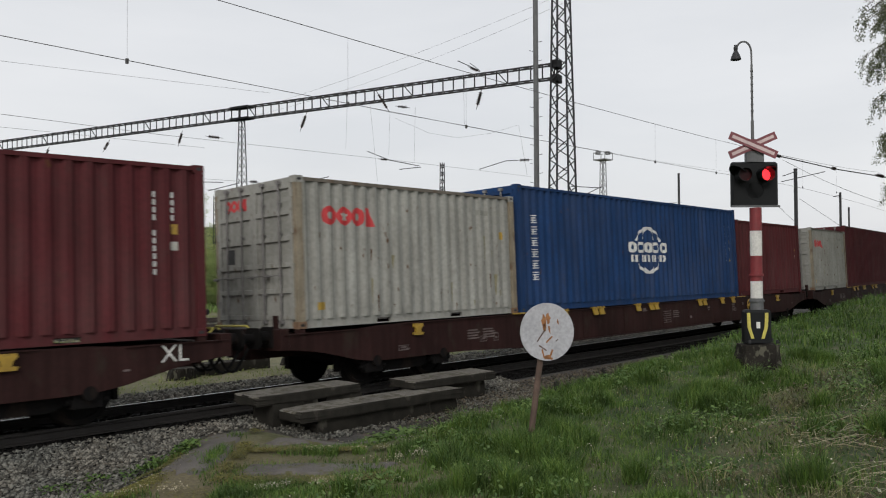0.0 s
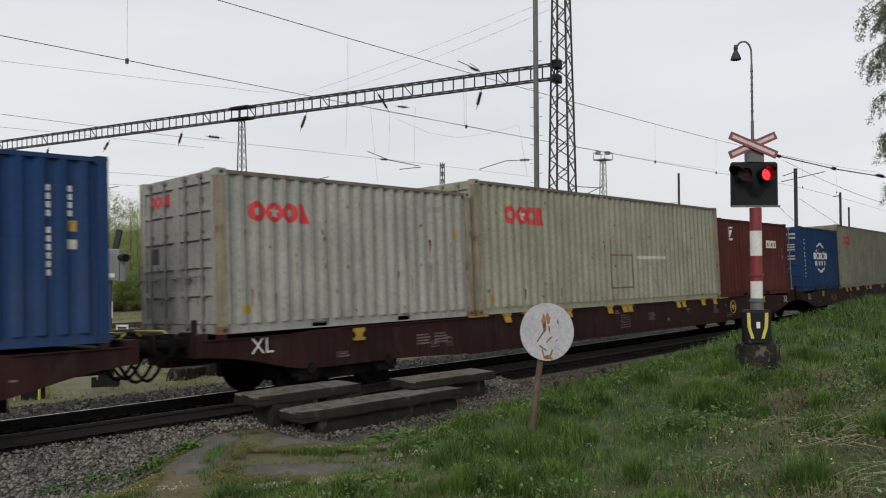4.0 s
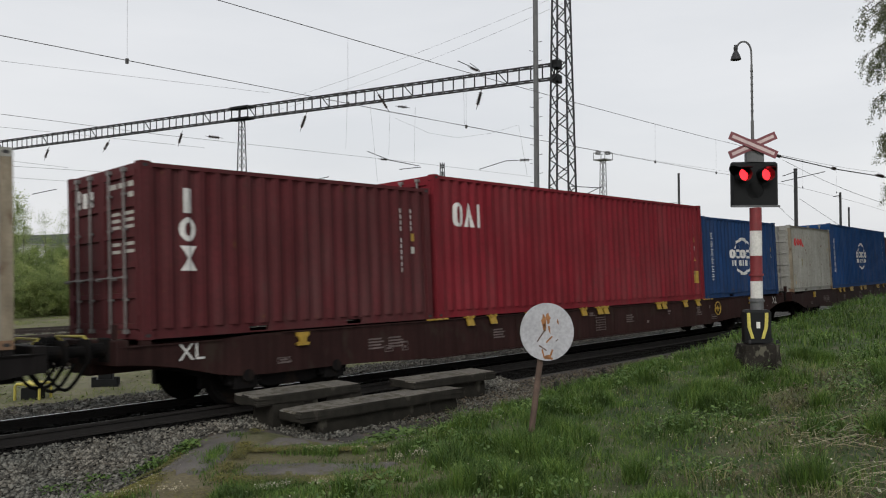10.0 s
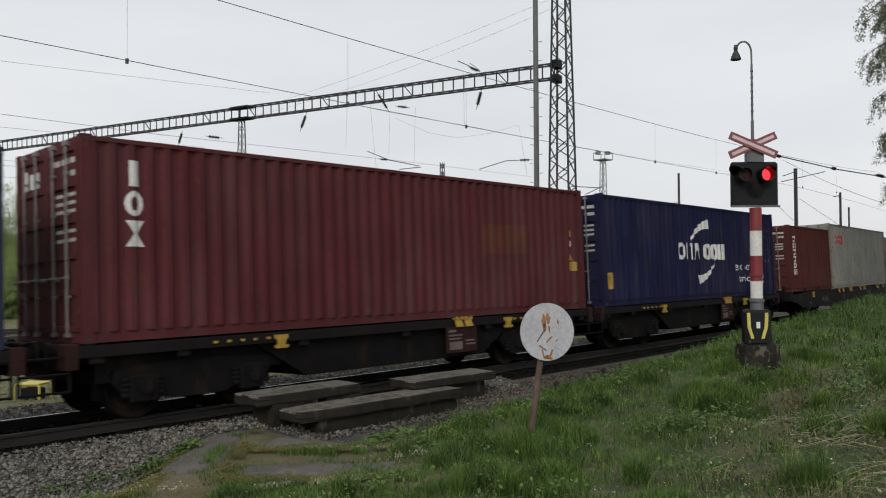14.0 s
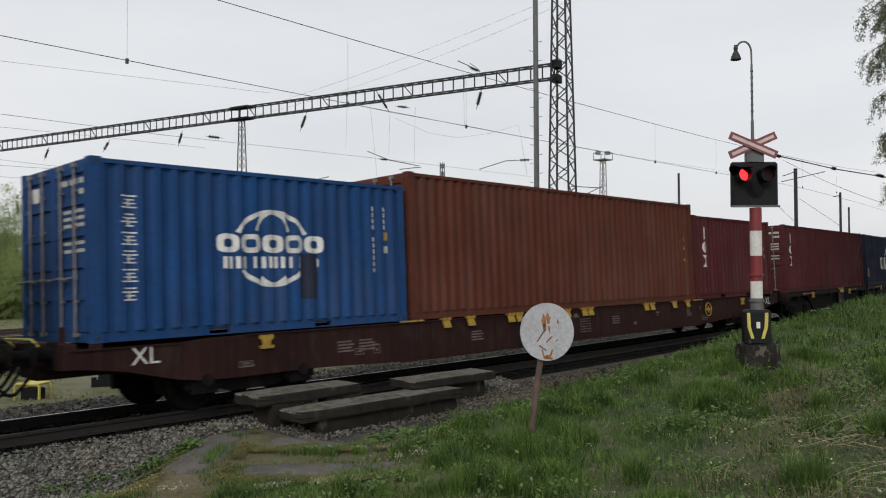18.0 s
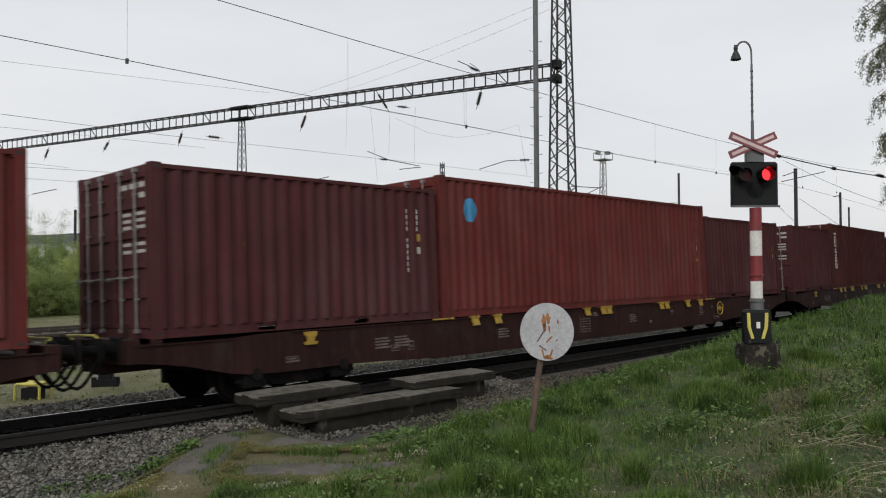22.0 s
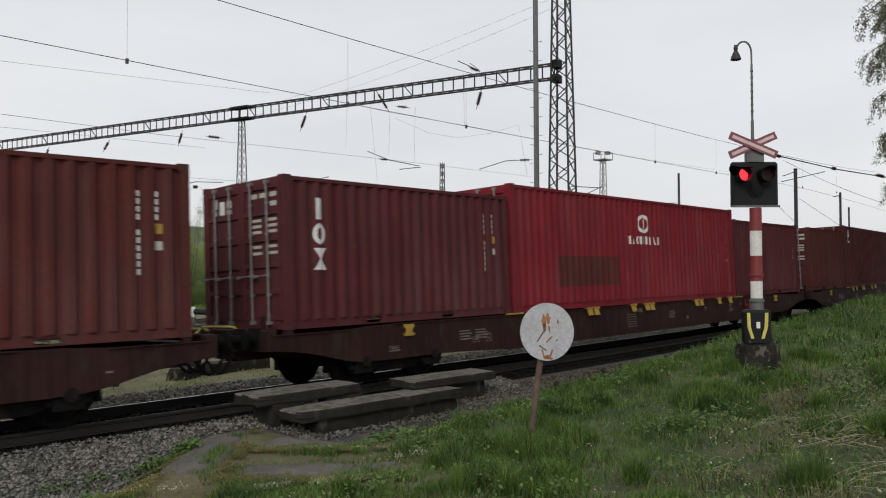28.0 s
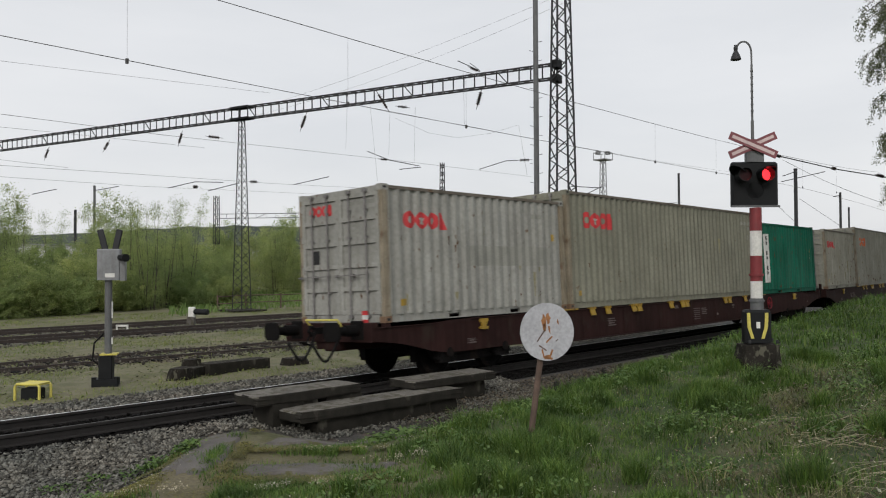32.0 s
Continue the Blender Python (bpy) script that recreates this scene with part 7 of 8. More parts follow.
M_STRAW = leaf_material("dead_grass", [(0.085, 0.080, 0.032), (0.135, 0.125, 0.056), (0.090, 0.130, 0.030), (0.270, 0.235, 0.140)], trans=0.1, clump=2.0, low=0.55)
M_WEED = leaf_material("broad_weed_leaves", [(0.052, 0.106, 0.026), (0.084, 0.152, 0.036), (0.135, 0.204, 0.058)])
M_MOSS = leaf_material("yellow_moss", [(0.105, 0.100, 0.020), (0.150, 0.128, 0.026), (0.075, 0.088, 0.020), (0.110, 0.100, 0.055)], trans=0.0)
M_BROWNLITTER = leaf_material("brown_dead_leaves", [(0.040, 0.030, 0.020), (0.075, 0.055, 0.036), (0.130, 0.100, 0.068)], trans=0.0)
M_PETAL = leaf_material("pale_litter", [(0.42, 0.40, 0.34), (0.30, 0.27, 0.21), (0.50, 0.47, 0.40)], trans=0.0)
M_BUSHLEAF = leaf_material("young_birch_leaves", [(0.240, 0.320, 0.125), (0.340, 0.420, 0.180), (0.440, 0.490, 0.250)], trans=0.65, clump=0.6, vary=0.30)
M_BIRCHLEAF = leaf_material("birch_leaves", [(0.130, 0.155, 0.095), (0.180, 0.205, 0.130), (0.240, 0.260, 0.180)], trans=0.55)
M_BARK = surface("dark_bark", (0.060, 0.050, 0.042), rough=0.9, dark=0.5, scale=5, fine=40, bump=0.3)
M_BIRCHBARK = surface("birch_bark", (0.45, 0.43, 0.40), rough=0.8, dark=0.6, scale=5, fine=30, bump=0.2, stain=(0.03, 0.03, 0.03), amount=0.42, spread=0.05, stain_scale=6)


def scatter_mesh(name, pts, mats):
    """One mesh from an (n, k, 3) array of polygons with k corners."""
    n, k, _ = pts.shape
    me = bpy.data.meshes.new(name)
    me.vertices.add(n * k)
    me.vertices.foreach_set("co", pts.reshape(-1).astype(np.float32))
    me.loops.add(n * k)
    me.loops.foreach_set("vertex_index", np.arange(n * k, dtype=np.int32))
    me.polygons.add(n)
    me.polygons.foreach_set("loop_start", np.arange(0, n * k, k, dtype=np.int32))
    me.polygons.foreach_set("loop_total", np.full(n, k, dtype=np.int32))
    me.update(calc_edges=True)
    return put(name, me, mats)


RNG = np.random.default_rng(5)


def blades(name, pos, height, width, lean, material, label, category="grass"):
    """Grass blades: a bent strip of two quads each, at pos (n, 3)."""
    n = len(pos)
    a = RNG.uniform(0, math.tau, n)
    h = height * RNG.uniform(0.5, 1.25, n) * np.array([0.55 + 0.9 * smooth(-0.35, 0.45, noise.noise((p[0] * 1.4, p[1] * 1.4, 71.0))) for p in pos])
    w = width * RNG.uniform(0.6, 1.3, n)
    ln = lean * RNG.uniform(0.2, 1.3, n) * h
    side = np.stack([np.cos(a), np.sin(a), 0 * a], 1)
    b = a + math.pi / 2 + RNG.uniform(-0.6, 0.6, n)
    bend = np.stack([np.cos(b), np.sin(b), 0 * b], 1)
    up = np.array([0, 0, 1.0])
    p0, p1 = pos - side * w[:, None] / 2, pos + side * w[:, None] / 2
    m = pos + up * (h * 0.6)[:, None] + bend * (ln * 0.35)[:, None]
    m0, m1 = m - side * (w * 0.42)[:, None], m + side * (w * 0.42)[:, None]
    t = pos + up * h[:, None] + bend * ln[:, None]
    v = np.concatenate([p0, p1, m1, m0, t], 1).reshape(n, 5, 3)
    me = bpy.data.meshes.new(name)
    me.vertices.add(n * 5)
    me.vertices.foreach_set("co", v.reshape(-1).astype(np.float32))
    base = (np.arange(n) * 5)[:, None]
    loops = np.concatenate([base + np.array([0, 1, 2, 3]), base + np.array([3, 2, 4])], 1).reshape(-1)
    me.loops.add(len(loops))
    me.loops.foreach_set("vertex_index", loops.astype(np.int32))
    me.polygons.add(2 * n)
    st = np.stack([np.arange(n) * 7, np.arange(n) * 7 + 4], 1).reshape(-1)
    me.polygons.foreach_set("loop_start", st.astype(np.int32))
    me.polygons.foreach_set("loop_total", np.tile([4, 3], n).astype(np.int32))
    me.update(calc_edges=True)
    return tagged(put(name, me, material), label, category, kind="stuff")


def field(n, x0, x1, y0, y1, keep):
    """n tries of ground points in a rectangle, kept by chance keep(x, y)."""
    out = []
    r = random.Random(n)
    for _ in range(n):
        x, y = r.uniform(x0, x1), r.uniform(y0, y1)
        k = keep(x, y)
        if k > 0 and r.random() < k:
            out.append((x, y, ground_z(x, y) - 0.01))
    return np.array(out)


def path_edge(x, y):
    """1 on the grassy side, 0 on the trodden side of the old crossing path."""
    e = (x - 7.85) * 0.503 - (y + 4.03) * 0.864 + 0.45 * noise.noise((x * 0.8, y * 0.8, 9.0))
    return smooth(-0.5, 0.5, e)


def in_sight(x, y):
    dx, dy = x - EYE.x, y - EYE.y
    f = dx * FWD.x + dy * FWD.y
    r = dx * RIGHT.x + dy * RIGHT.y
    return f > 4.2 and abs(r) < 0.64 * f + 0.8


def lush(x, y):
    if not in_sight(x, y):
        return 0.0
    s, v = along(x, y)
    v -= 0.75 * smooth(11.0, 22.0, x) - 0.55 * smooth(10.0, 12.0, x) * smooth(19.0, 15.5, x)
    if v > -2.6:
        return 0.0
    return path_edge(x, y) * smooth(-2.75, -3.4, v) * (0.55 + 0.45 * smooth(-0.2, 0.3, noise.noise((x * 0.7, y * 0.7, 3.0))))


def straw(x, y):
    dx, dy = x - EYE.x, y - EYE.y
    f = dx * FWD.x + dy * FWD.y
    if f < 4.2 or abs(dx * RIGHT.x + dy * RIGHT.y) > 0.64 * f + 0.8:
        return 0.0
    a = (dx * RIGHT.x + dy * RIGHT.y) / f + 0.10 * noise.noise((x * 0.6, y * 0.6, 21.0))
    return smooth(0.27, 0.41, a) * smooth(14.5, 11.0, f) * (0.25 + 0.75 * smooth(-0.15, 0.2, noise.noise((x * 1.1, y * 1.1, 13.0))))


def clump(x, y):
    """1 in the thick of a clump of grass, 0 in the thatch between."""
    return smooth(-0.22, 0.22, noise.noise((x * 1.7, y * 1.7, 17.0)) + 0.5 * noise.noise((x * 4.5, y * 4.5, 19.0)))


near_pts = field(200000, 4.0, 16.0, -12.5, -2.7, lambda x, y: lush(x, y) * (1 - 0.9 * straw(x, y)) * (0.28 + 0.72 * clump(x, y)) * (0.95 if x < 12 else 0.7))
blades("dead_grass", field(70000, 4.0, 16.0, -12.5, -2.7, lambda x, y: lush(x, y) * (1 - clump(x, y)) * 0.8), 0.06, 0.008, 2.2, M_STRAW, "dead thatch between the clumps of grass")
blades("grass", near_pts, 0.105, 0.009, 0.7, M_GRASS, "fresh green grass on the bank")
far_pts = field(90000, 15.5, 48.0, -14.0, -0.2, lambda x, y: lush(x, y) * (1.0 if x < 28 else 0.6))
blades("grass", far_pts, 0.17, 0.020, 0.7, M_GRASS, "fresh green grass along the bank")
tuft = []
r = random.Random(77)
for cx, cy, rad, cnt in ((7.0, -5.9, 0.55, 2600), (8.2, -6.2, 0.5, 1800), (6.6, -7.2, 0.5, 1600), (9.5, -5.0, 0.6, 1600), (11.0, -6.9, 0.6, 1500)):
    for _ in range(cnt):
        a, q = r.uniform(0, math.tau), rad * math.sqrt(r.random())
        x, y = cx + q * math.cos(a), cy + q * math.sin(a)
        tuft.append((x, y, ground_z(x, y) - 0.01))
for _ in range(90):
    cx, cy = r.uniform(5.0, 15.0), r.uniform(-10.5, -3.4)
    if lush(cx, cy) * (1 - 0.6 * straw(cx, cy)) < 0.45:
        continue
    rad = r.uniform(0.10, 0.30)
    for _ in range(int(2600 * rad)):
        a, q = r.uniform(0, math.tau), rad * math.sqrt(r.random())
        x, y = cx + q * math.cos(a), cy + q * math.sin(a)
        tuft.append((x, y, ground_z(x, y) - 0.01))
blades("grass_tuft", np.array(tuft), 0.20, 0.008, 0.75, M_GRASS, "tall fine grass tufts round the sign")
blades("dead_grass", field(130000, 5.0, 30.0, -14.0, -4.0, lambda x, y: straw(x, y) * 0.9), 0.12, 0.009, 1.8, M_STRAW, "matted dead straw-coloured grass")
blades("sparse_grass", field(70000, 1.5, 11.0, -9.0, -2.4, lambda x, y: (in_sight(x, y) and along(x, y)[1] < -2.9) * (1 - path_edge(x, y)) * smooth(-0.2, 0.25, noise.noise((x * 1.3, y * 1.3, 31.0)))), 0.07, 0.009, 0.9, M_GRASS, "short sparse grass in the trodden path")


def flat_bits(name, pts, size, tilt, material, label, category, lift=0.01, kind="stuff"):
    """Small four-cornered leaves or stones' flakes lying about."""
    n = len(pts)
    a = RNG.uniform(0, math.tau, n)
    s = size * RNG.uniform(0.5, 1.4, n)
    u = np.stack([np.cos(a), np.sin(a), RNG.uniform(-tilt, tilt, n)], 1) * s[:, None]
    w = np.stack([-np.sin(a), np.cos(a), RNG.uniform(-tilt, tilt, n)], 1) * (s * 0.6)[:, None]
    c = pts + np.array([0, 0, lift]) + np.stack([0 * a, 0 * a, RNG.uniform(0, lift * 2, n)], 1)
    q = np.stack([c - u, c - w, c + u, c + w], 1)
    return tagged(scatter_mesh(name, q, material), label, category, kind=kind)


flat_bits("weeds", field(80000, 4.0, 30.0, -12.0, -2.6, lambda x, y: lush(x, y) * smooth(0.0, 0.3, noise.noise((x * 0.9, y * 0.9, 41.0)))), 0.026, 0.6, M_WEED, "broad-leaved weeds among the grass", "weeds", 0.07)
flat_bits("weeds", field(9000, 2.0, 9.0, -5.5, -2.6, lambda x, y: in_sight(x, y) * smooth(-0.9, 0.0, -abs(along(x, y)[1] + 3.6 + 0.5 * noise.noise((x, y, 2.0)))) * (crossing(x, y, along(x, y)[1]) < 0.2) * smooth(0.0, 0.25, noise.noise((x * 1.1, y * 1.1, 47.0)))), 0.035, 0.6, M_WEED, "low weeds along the edge of the ballast", "weeds", 0.05)
flat_bits("moss", field(150000, 1.5, 9.5, -9.0, -2.6, lambda x, y: (in_sight(x, y) and along(x, y)[1] < -3.0) * (1 - path_edge(x, y)) * smooth(-0.2, 0.2, noise.noise((x * 0.9 + 7, y * 0.9, 53.0)))), 0.010, 0.5, M_MOSS, "yellowish moss on the old path", "moss", 0.006)
flat_bits("dry_litter", field(9000, 3.0, 16.0, -11.0, -2.6, lambda x, y: in_sight(x, y) * (along(x, y)[1] < -2.8) * smooth(0.1, 0.35, noise.noise((x * 1.0, y * 1.0 + 5, 61.0)))), 0.011, 0.5, M_PETAL, "pale dry leaf litter", "litter", 0.03)
flat_bits("dry_litter", field(16000, 4.0, 16.0, -12.0, -2.8, lambda x, y: lush(x, y) * (1 - clump(x, y)) * 0.6), 0.009, 0.6, M_PETAL, "pale dead leaves among the grass", "litter", 0.045)
flat_bits("dead_leaves", field(60000, 5.0, 20.0, -12.5, -4.0, lambda x, y: straw(x, y) * smooth(-0.3, 0.3, noise.noise((x * 2.2, y * 2.2, 91.0)))), 0.020, 0.6, M_BROWNLITTER, "brown dead leaves matted on the bank", "litter", 0.035)
flat_bits("dry_litter", field(9000, 5.0, 20.0, -12.5, -4.0, lambda x, y: straw(x, y) * smooth(0.0, 0.4, noise.noise((x * 1.7, y * 1.7, 95.0)))), 0.018, 0.6, M_PETAL, "pale dry leaf litter", "litter", 0.05)


def yard_keep(x, y):
    if not in_sight(x, y):
        return 0.0
    k = smooth(-0.3, 0.2, noise.noise((x * 0.35, y * 0.35, 17.0)))
    near_rail = min(off_track(i, x, y) for i in range(3))
    return (along(x, y)[1] > 3.1) * k * (1.0 if near_rail > 1.7 else 0.15)


blades("yard_grass", field(90000, -8, 36, 3, 34, yard_keep), 0.08, 0.018, 0.8, M_YARDGRASS, "short yellowish grass between the yard tracks")
flat_bits("yard_weeds", field(80000, -8, 36, 3, 34, yard_keep), 0.022, 0.5, M_YARDGRASS, "low yellowish weeds between the yard tracks", "weeds", 0.03)
flat_bits("yard_moss", field(46000, -6, 24, 2.5, 22, lambda x, y: in_sight(x, y) * (along(x, y)[1] > 3.2) * smooth(-0.25, 0.3, noise.noise((x * 0.6, y * 0.6, 87.0)))), 0.035, 0.5, M_YARDMOSS, "low moss and weeds on the worn yard ground", "moss", 0.012)


def meadow_keep(x, y):
    dx, dy = x - EYE.x, y - EYE.y
    f = dx * FWD.x + dy * FWD.y
    a = (dx * RIGHT.x + dy * RIGHT.y) / max(f, 0.1)
    return (44 < f < 92 and -0.34 < a < -0.06 and -x * math.sin(MAIN) + y * math.cos(MAIN) > 22) * 0.9


blades("meadow_grass", field(42000, 4, 70, 18, 80, meadow_keep), 0.34, 0.09, 0.6, M_MEADOW, "green meadow grass behind the yard")
STALKS = Geo()
rk = random.Random(15)
for _ in range(2300):
    f = rk.uniform(5.5, 11.5)
    sd = rk.uniform(0.24, 0.60) * f
    if rk.random() > smooth(0.26, 0.44, sd / f) * smooth(-0.15, 0.35, noise.noise((f * 1.2, sd * 1.2, 3.3))) * smooth(11.5, 8.0, f):
        continue
    p = spot(f, sd)
    a = rk.gauss(-0.9, 0.5) if rk.random() < 0.5 else rk.uniform(0, math.tau)
    ln = rk.uniform(0.04, 0.22) if rk.random() < 0.8 else rk.uniform(0.22, 0.6)
    e = p + Vector((math.cos(a), math.sin(a), 0)) * ln
    z = rk.uniform(0.02, 0.09)
    e.z = ground_z(e.x, e.y) + rk.uniform(0.01, 0.12)
    bend = Vector((rk.uniform(-0.04, 0.04), rk.uniform(-0.04, 0.04), rk.uniform(0.0, 0.03)))
    STALKS.tube([p + Vector((0, 0, z)), (p + e) / 2 + bend + Vector((0, 0, z * 0.5)), e], rk.uniform(0.0012, 0.0036), n=3)
tagged(put("dry_stalks", STALKS.mesh("dry_stalks"), M_STALK), "long bleached dry stalks lying on the bank", "grass", kind="stuff")

# ---------------------------------------------------------------- loose ballast stones
def stones(name, count, place, size, material, label):
    n = count
    pos = np.array([place(i) for i in range(n)])
    base = np.array([(1.35, 0, 0), (-1.35, 0, 0), (0, 1, 0), (0, -1, 0), (0, 0, 1), (0, 0, -1)], float)
    faces = np.array([(0, 2, 4), (2, 1, 4), (1, 3, 4), (3, 0, 4), (2, 0, 5), (1, 2, 5), (3, 1, 5), (0, 3, 5)])
    rad = size * RNG.uniform(0.55, 1.25, (n, 1, 1)) * RNG.uniform(0.65, 1.25, (n, 6, 1))
    v = base[None] * rad
    ang = RNG.uniform(0, math.tau, (2, n))
    c, s = np.cos(ang[0]), np.sin(ang[0])
    v = np.stack([v[..., 0] * c[:, None] - v[..., 1] * s[:, None], v[..., 0] * s[:, None] + v[..., 1] * c[:, None], v[..., 2] * 0.62], -1)
    c, s = np.cos(ang[1]), np.sin(ang[1])
    v = np.stack([v[..., 0], v[..., 1] * c[:, None] - v[..., 2] * s[:, None], v[..., 1] * s[:, None] + v[..., 2] * c[:, None]], -1)
    v = v + pos[:, None, :]
    me = bpy.data.meshes.new(name)
    me.vertices.add(n * 6)
    me.vertices.foreach_set("co", v.reshape(-1).astype(np.float32))
    lp = ((np.arange(n) * 6)[:, None, None] + faces[None]).reshape(-1)
    me.loops.add(len(lp))
    me.loops.foreach_set("vertex_index", lp.astype(np.int32))
    me.polygons.add(n * 8)
    me.polygons.foreach_set("loop_start", np.arange(0, n * 24, 3, dtype=np.int32))
    me.polygons.foreach_set("loop_total", np.full(n * 8, 3, dtype=np.int32))
    me.update(calc_edges=True)
    return tagged(put(name, me, material), label, "gravel", kind="stuff")


def stone_material():
    mt = leaf_material("crushed_stone", [(0.022, 0.021, 0.020), (0.066, 0.063, 0.060), (0.112, 0.108, 0.103), (0.215, 0.208, 0.200), (0.046, 0.038, 0.031)], rough=0.9, trans=0.0)
    return mt


M_STONES = stone_material()


def bed_z(v):
    pr = ((-3.3, -0.56), (-3.0, -0.50), (-1.75, -0.22), (-1.3, -0.13), (1.3, -0.24), (1.8, -0.30), (3.2, -0.375), (4.4, -0.42))
    for (a, za), (b, zb) in zip(pr, pr[1:]):
        if a <= v <= b:
            return za + (zb - za) * (v - a) / (b - a)
    return -0.5


RS = random.Random(9)


def near_side(i):
    while True:
        s = 0.5 + 12.5 * RS.random() ** 1.1
        v = -1.12 - 1.95 * RS.random() ** 0.9
        p = beside(s, v, bed_z(v) + RS.uniform(-0.012, 0.014))
        if crossing(p.x, p.y, v) < 0.3 + 0.25 * RS.random() and not (6.4 < s < 10.2 and v < -2.25 - 0.3 * RS.random()):
            return tuple(p)


def far_side(i):
    s = 1.0 + 32 * RS.random() ** 1.3
    v = 1.35 + 2.9 * RS.random() ** 1.1
    return tuple(beside(s, v, bed_z(v) + RS.uniform(-0.012, 0.014)))


def between(i):
    s = 1.0 + 30 * RS.random() ** 1.3
    v = RS.uniform(-0.68, 0.68)
    return tuple(beside(s, v, bed_z(v) + 0.02 + RS.uniform(-0.02, 0.014)))


stones("gravel", 29000, near_side, 0.030, M_STONES, "grey crushed stone on the shoulder of the track")
stones("gravel", 20000, far_side, 0.038, M_STONES, "grey crushed stone on the far side of the track")
def far_shoulder(i):
    s = 9.5 + 24 * RS.random() ** 1.3
    v = -1.65 - 1.43 * RS.random()
    return tuple(beside(s, v, bed_z(v) + RS.uniform(-0.012, 0.014)))


# browner and darker than the stone nearer along the track
M_BROWNSTONES = leaf_material("brown_grey_stone", [(0.024, 0.020, 0.017), (0.050, 0.043, 0.037), (0.085, 0.074, 0.064), (0.150, 0.138, 0.125)], rough=0.9, trans=0.0)
stones("gravel", 9000, far_shoulder, 0.032, M_BROWNSTONES, "darker brown crushed stone on the shoulder of the track")


def rail_foot(i):
    s = 0.5 + 30 * RS.random() ** 1.3
    v = -0.86 - 0.62 * RS.random()
    return tuple(beside(s, v, bed_z(v) + RS.uniform(-0.035, -0.005) + (0.02 if v > -1.35 else 0.0)))


stones("gravel", 6500, rail_foot, 0.030, M_OILSHADE, "oily crushed stone beside the near rail, darkened for train shade")
stones("gravel", 5000, between, 0.034, M_OILSHADE, "oily crushed stone between the rails, darkened for train shade")



def yard_side(i):
    k = RS.randrange(3)
    return tuple(track_point(k, -6 + 30 * RS.random(), RS.uniform(-1.8, 1.8), -0.405 - 0.05 * RS.random() + RS.uniform(0, 0.03)))


stones("yard_gravel", 16000, yard_side, 0.042, M_BROWNSTONES, "brown-grey crushed stone in the yard tracks")



def leaf_fall(i):
    s = 9 + 26 * RS.random()
    v = -1.7 - 1.5 * RS.random() ** 0.8
    return tuple(beside(s, v, bed_z(v) + 0.02))


flat_bits("dead_leaves", np.array([leaf_fall(i) for i in range(9000)]), 0.030, 0.5, M_BROWNLITTER, "brown dead leaves on the shoulder of the track", "litter", 0.015)

# trodden asphalt of the old crossing path
M_ASPHALT = surface("worn_dirty_asphalt", (0.108, 0.098, 0.091), rough=0.95, dark=0.6, scale=3.0, fine=45, bump=0.7, stain=(0.070, 0.068, 0.026), amount=0.44, spread=0.10, stain_scale=5)


def patch(name, cx, cy, rx, ry, turn, seed):
    r = random.Random(seed)
    n, ca, sa = 48, math.cos(radians(turn)), math.sin(radians(turn))
    ring = []
    for i in range(n):
        a = i * math.tau / n
        c, d = math.cos(a), math.sin(a)
        k = (0.88 + 0.24 * noise.noise((c * 2.3, d * 2.3, seed * 3.7)) + 0.14 * r.random()) / max(abs(c) ** 3 + abs(d) ** 3, 0.2) ** 0.33
        x, y = rx * c * k, ry * d * k
        ring.append((cx + x * ca - y * sa, cy + x * sa + y * ca))
    g = Geo()
    g.v = [(cx, cy, ground_z(cx, cy) + 0.034)]
    rows = (0.12, 0.25, 0.38, 0.5, 0.62, 0.73, 0.83, 0.92, 1.0)
    for f in rows:
        for x, y in ring:
            px, py = cx + (x - cx) * f, cy + (y - cy) * f
            g.v.append((px, py, ground_z(px, py) + (0.034 if f < 0.99 else -0.02)))
    g.f = [(0, 1 + i, 1 + (i + 1) % n) for i in range(n)]
    for k in range(len(rows) - 1):
        g.f += [(1 + k * n + i, 1 + (k + 1) * n + i, 1 + (k + 1) * n + (i + 1) % n, 1 + k * n + (i + 1) % n) for i in range(n)]
    g.m = [0] * len(g.f)
    return tagged(put(name, g.mesh(name, True), M_ASPHALT), "broken remains of an old asphalt path", "pavement", kind="structure")


def foot_point(u, v):
    """Where a line of sight meets the ground."""
    d = at(u, v, 1.0) - EYE
    t = 1.0
    for _ in range(12):
        p = EYE + d * t
        t = (ground_z(p.x, p.y) - EYE.z) / d.z
    return EYE + d * t


def strip_between(a, b):
    """Centre, half length and heading of the stretch from a to b."""
    d = b - a
    return (a.x + b.x) / 2, (a.y + b.y) / 2, d.length / 2, math.degrees(math.atan2(d.y, d.x))


for i, (a, b, w) in enumerate((((318, 852), (415, 758), 0.42), ((470, 786), (720, 772), 0.25), ((420, 832), (700, 824), 0.27))):
    x, y, h, turn = strip_between(foot_point(*a), foot_point(*b))
    patch(f"pavement_{i + 1}", x, y, h, w, turn, i + 1)


def border(n, a, b, w, seed, lift=0.0):
    """Points scattered round the line from a to b."""
    r = random.Random(seed)
    a, b = foot_point(*a), foot_point(*b)
    d = (b - a)
    side = Vector((-d.y, d.x, 0)).normalized()
    out = []
    for _ in range(n):
        t = r.random()
        if noise.noise((t * 7, seed, 0.5)) < -0.25:
            continue
        p = a + d * t + side * r.gauss(0, w)
        out.append((p.x, p.y, ground_z(p.x, p.y) + lift))
    return np.array(out)


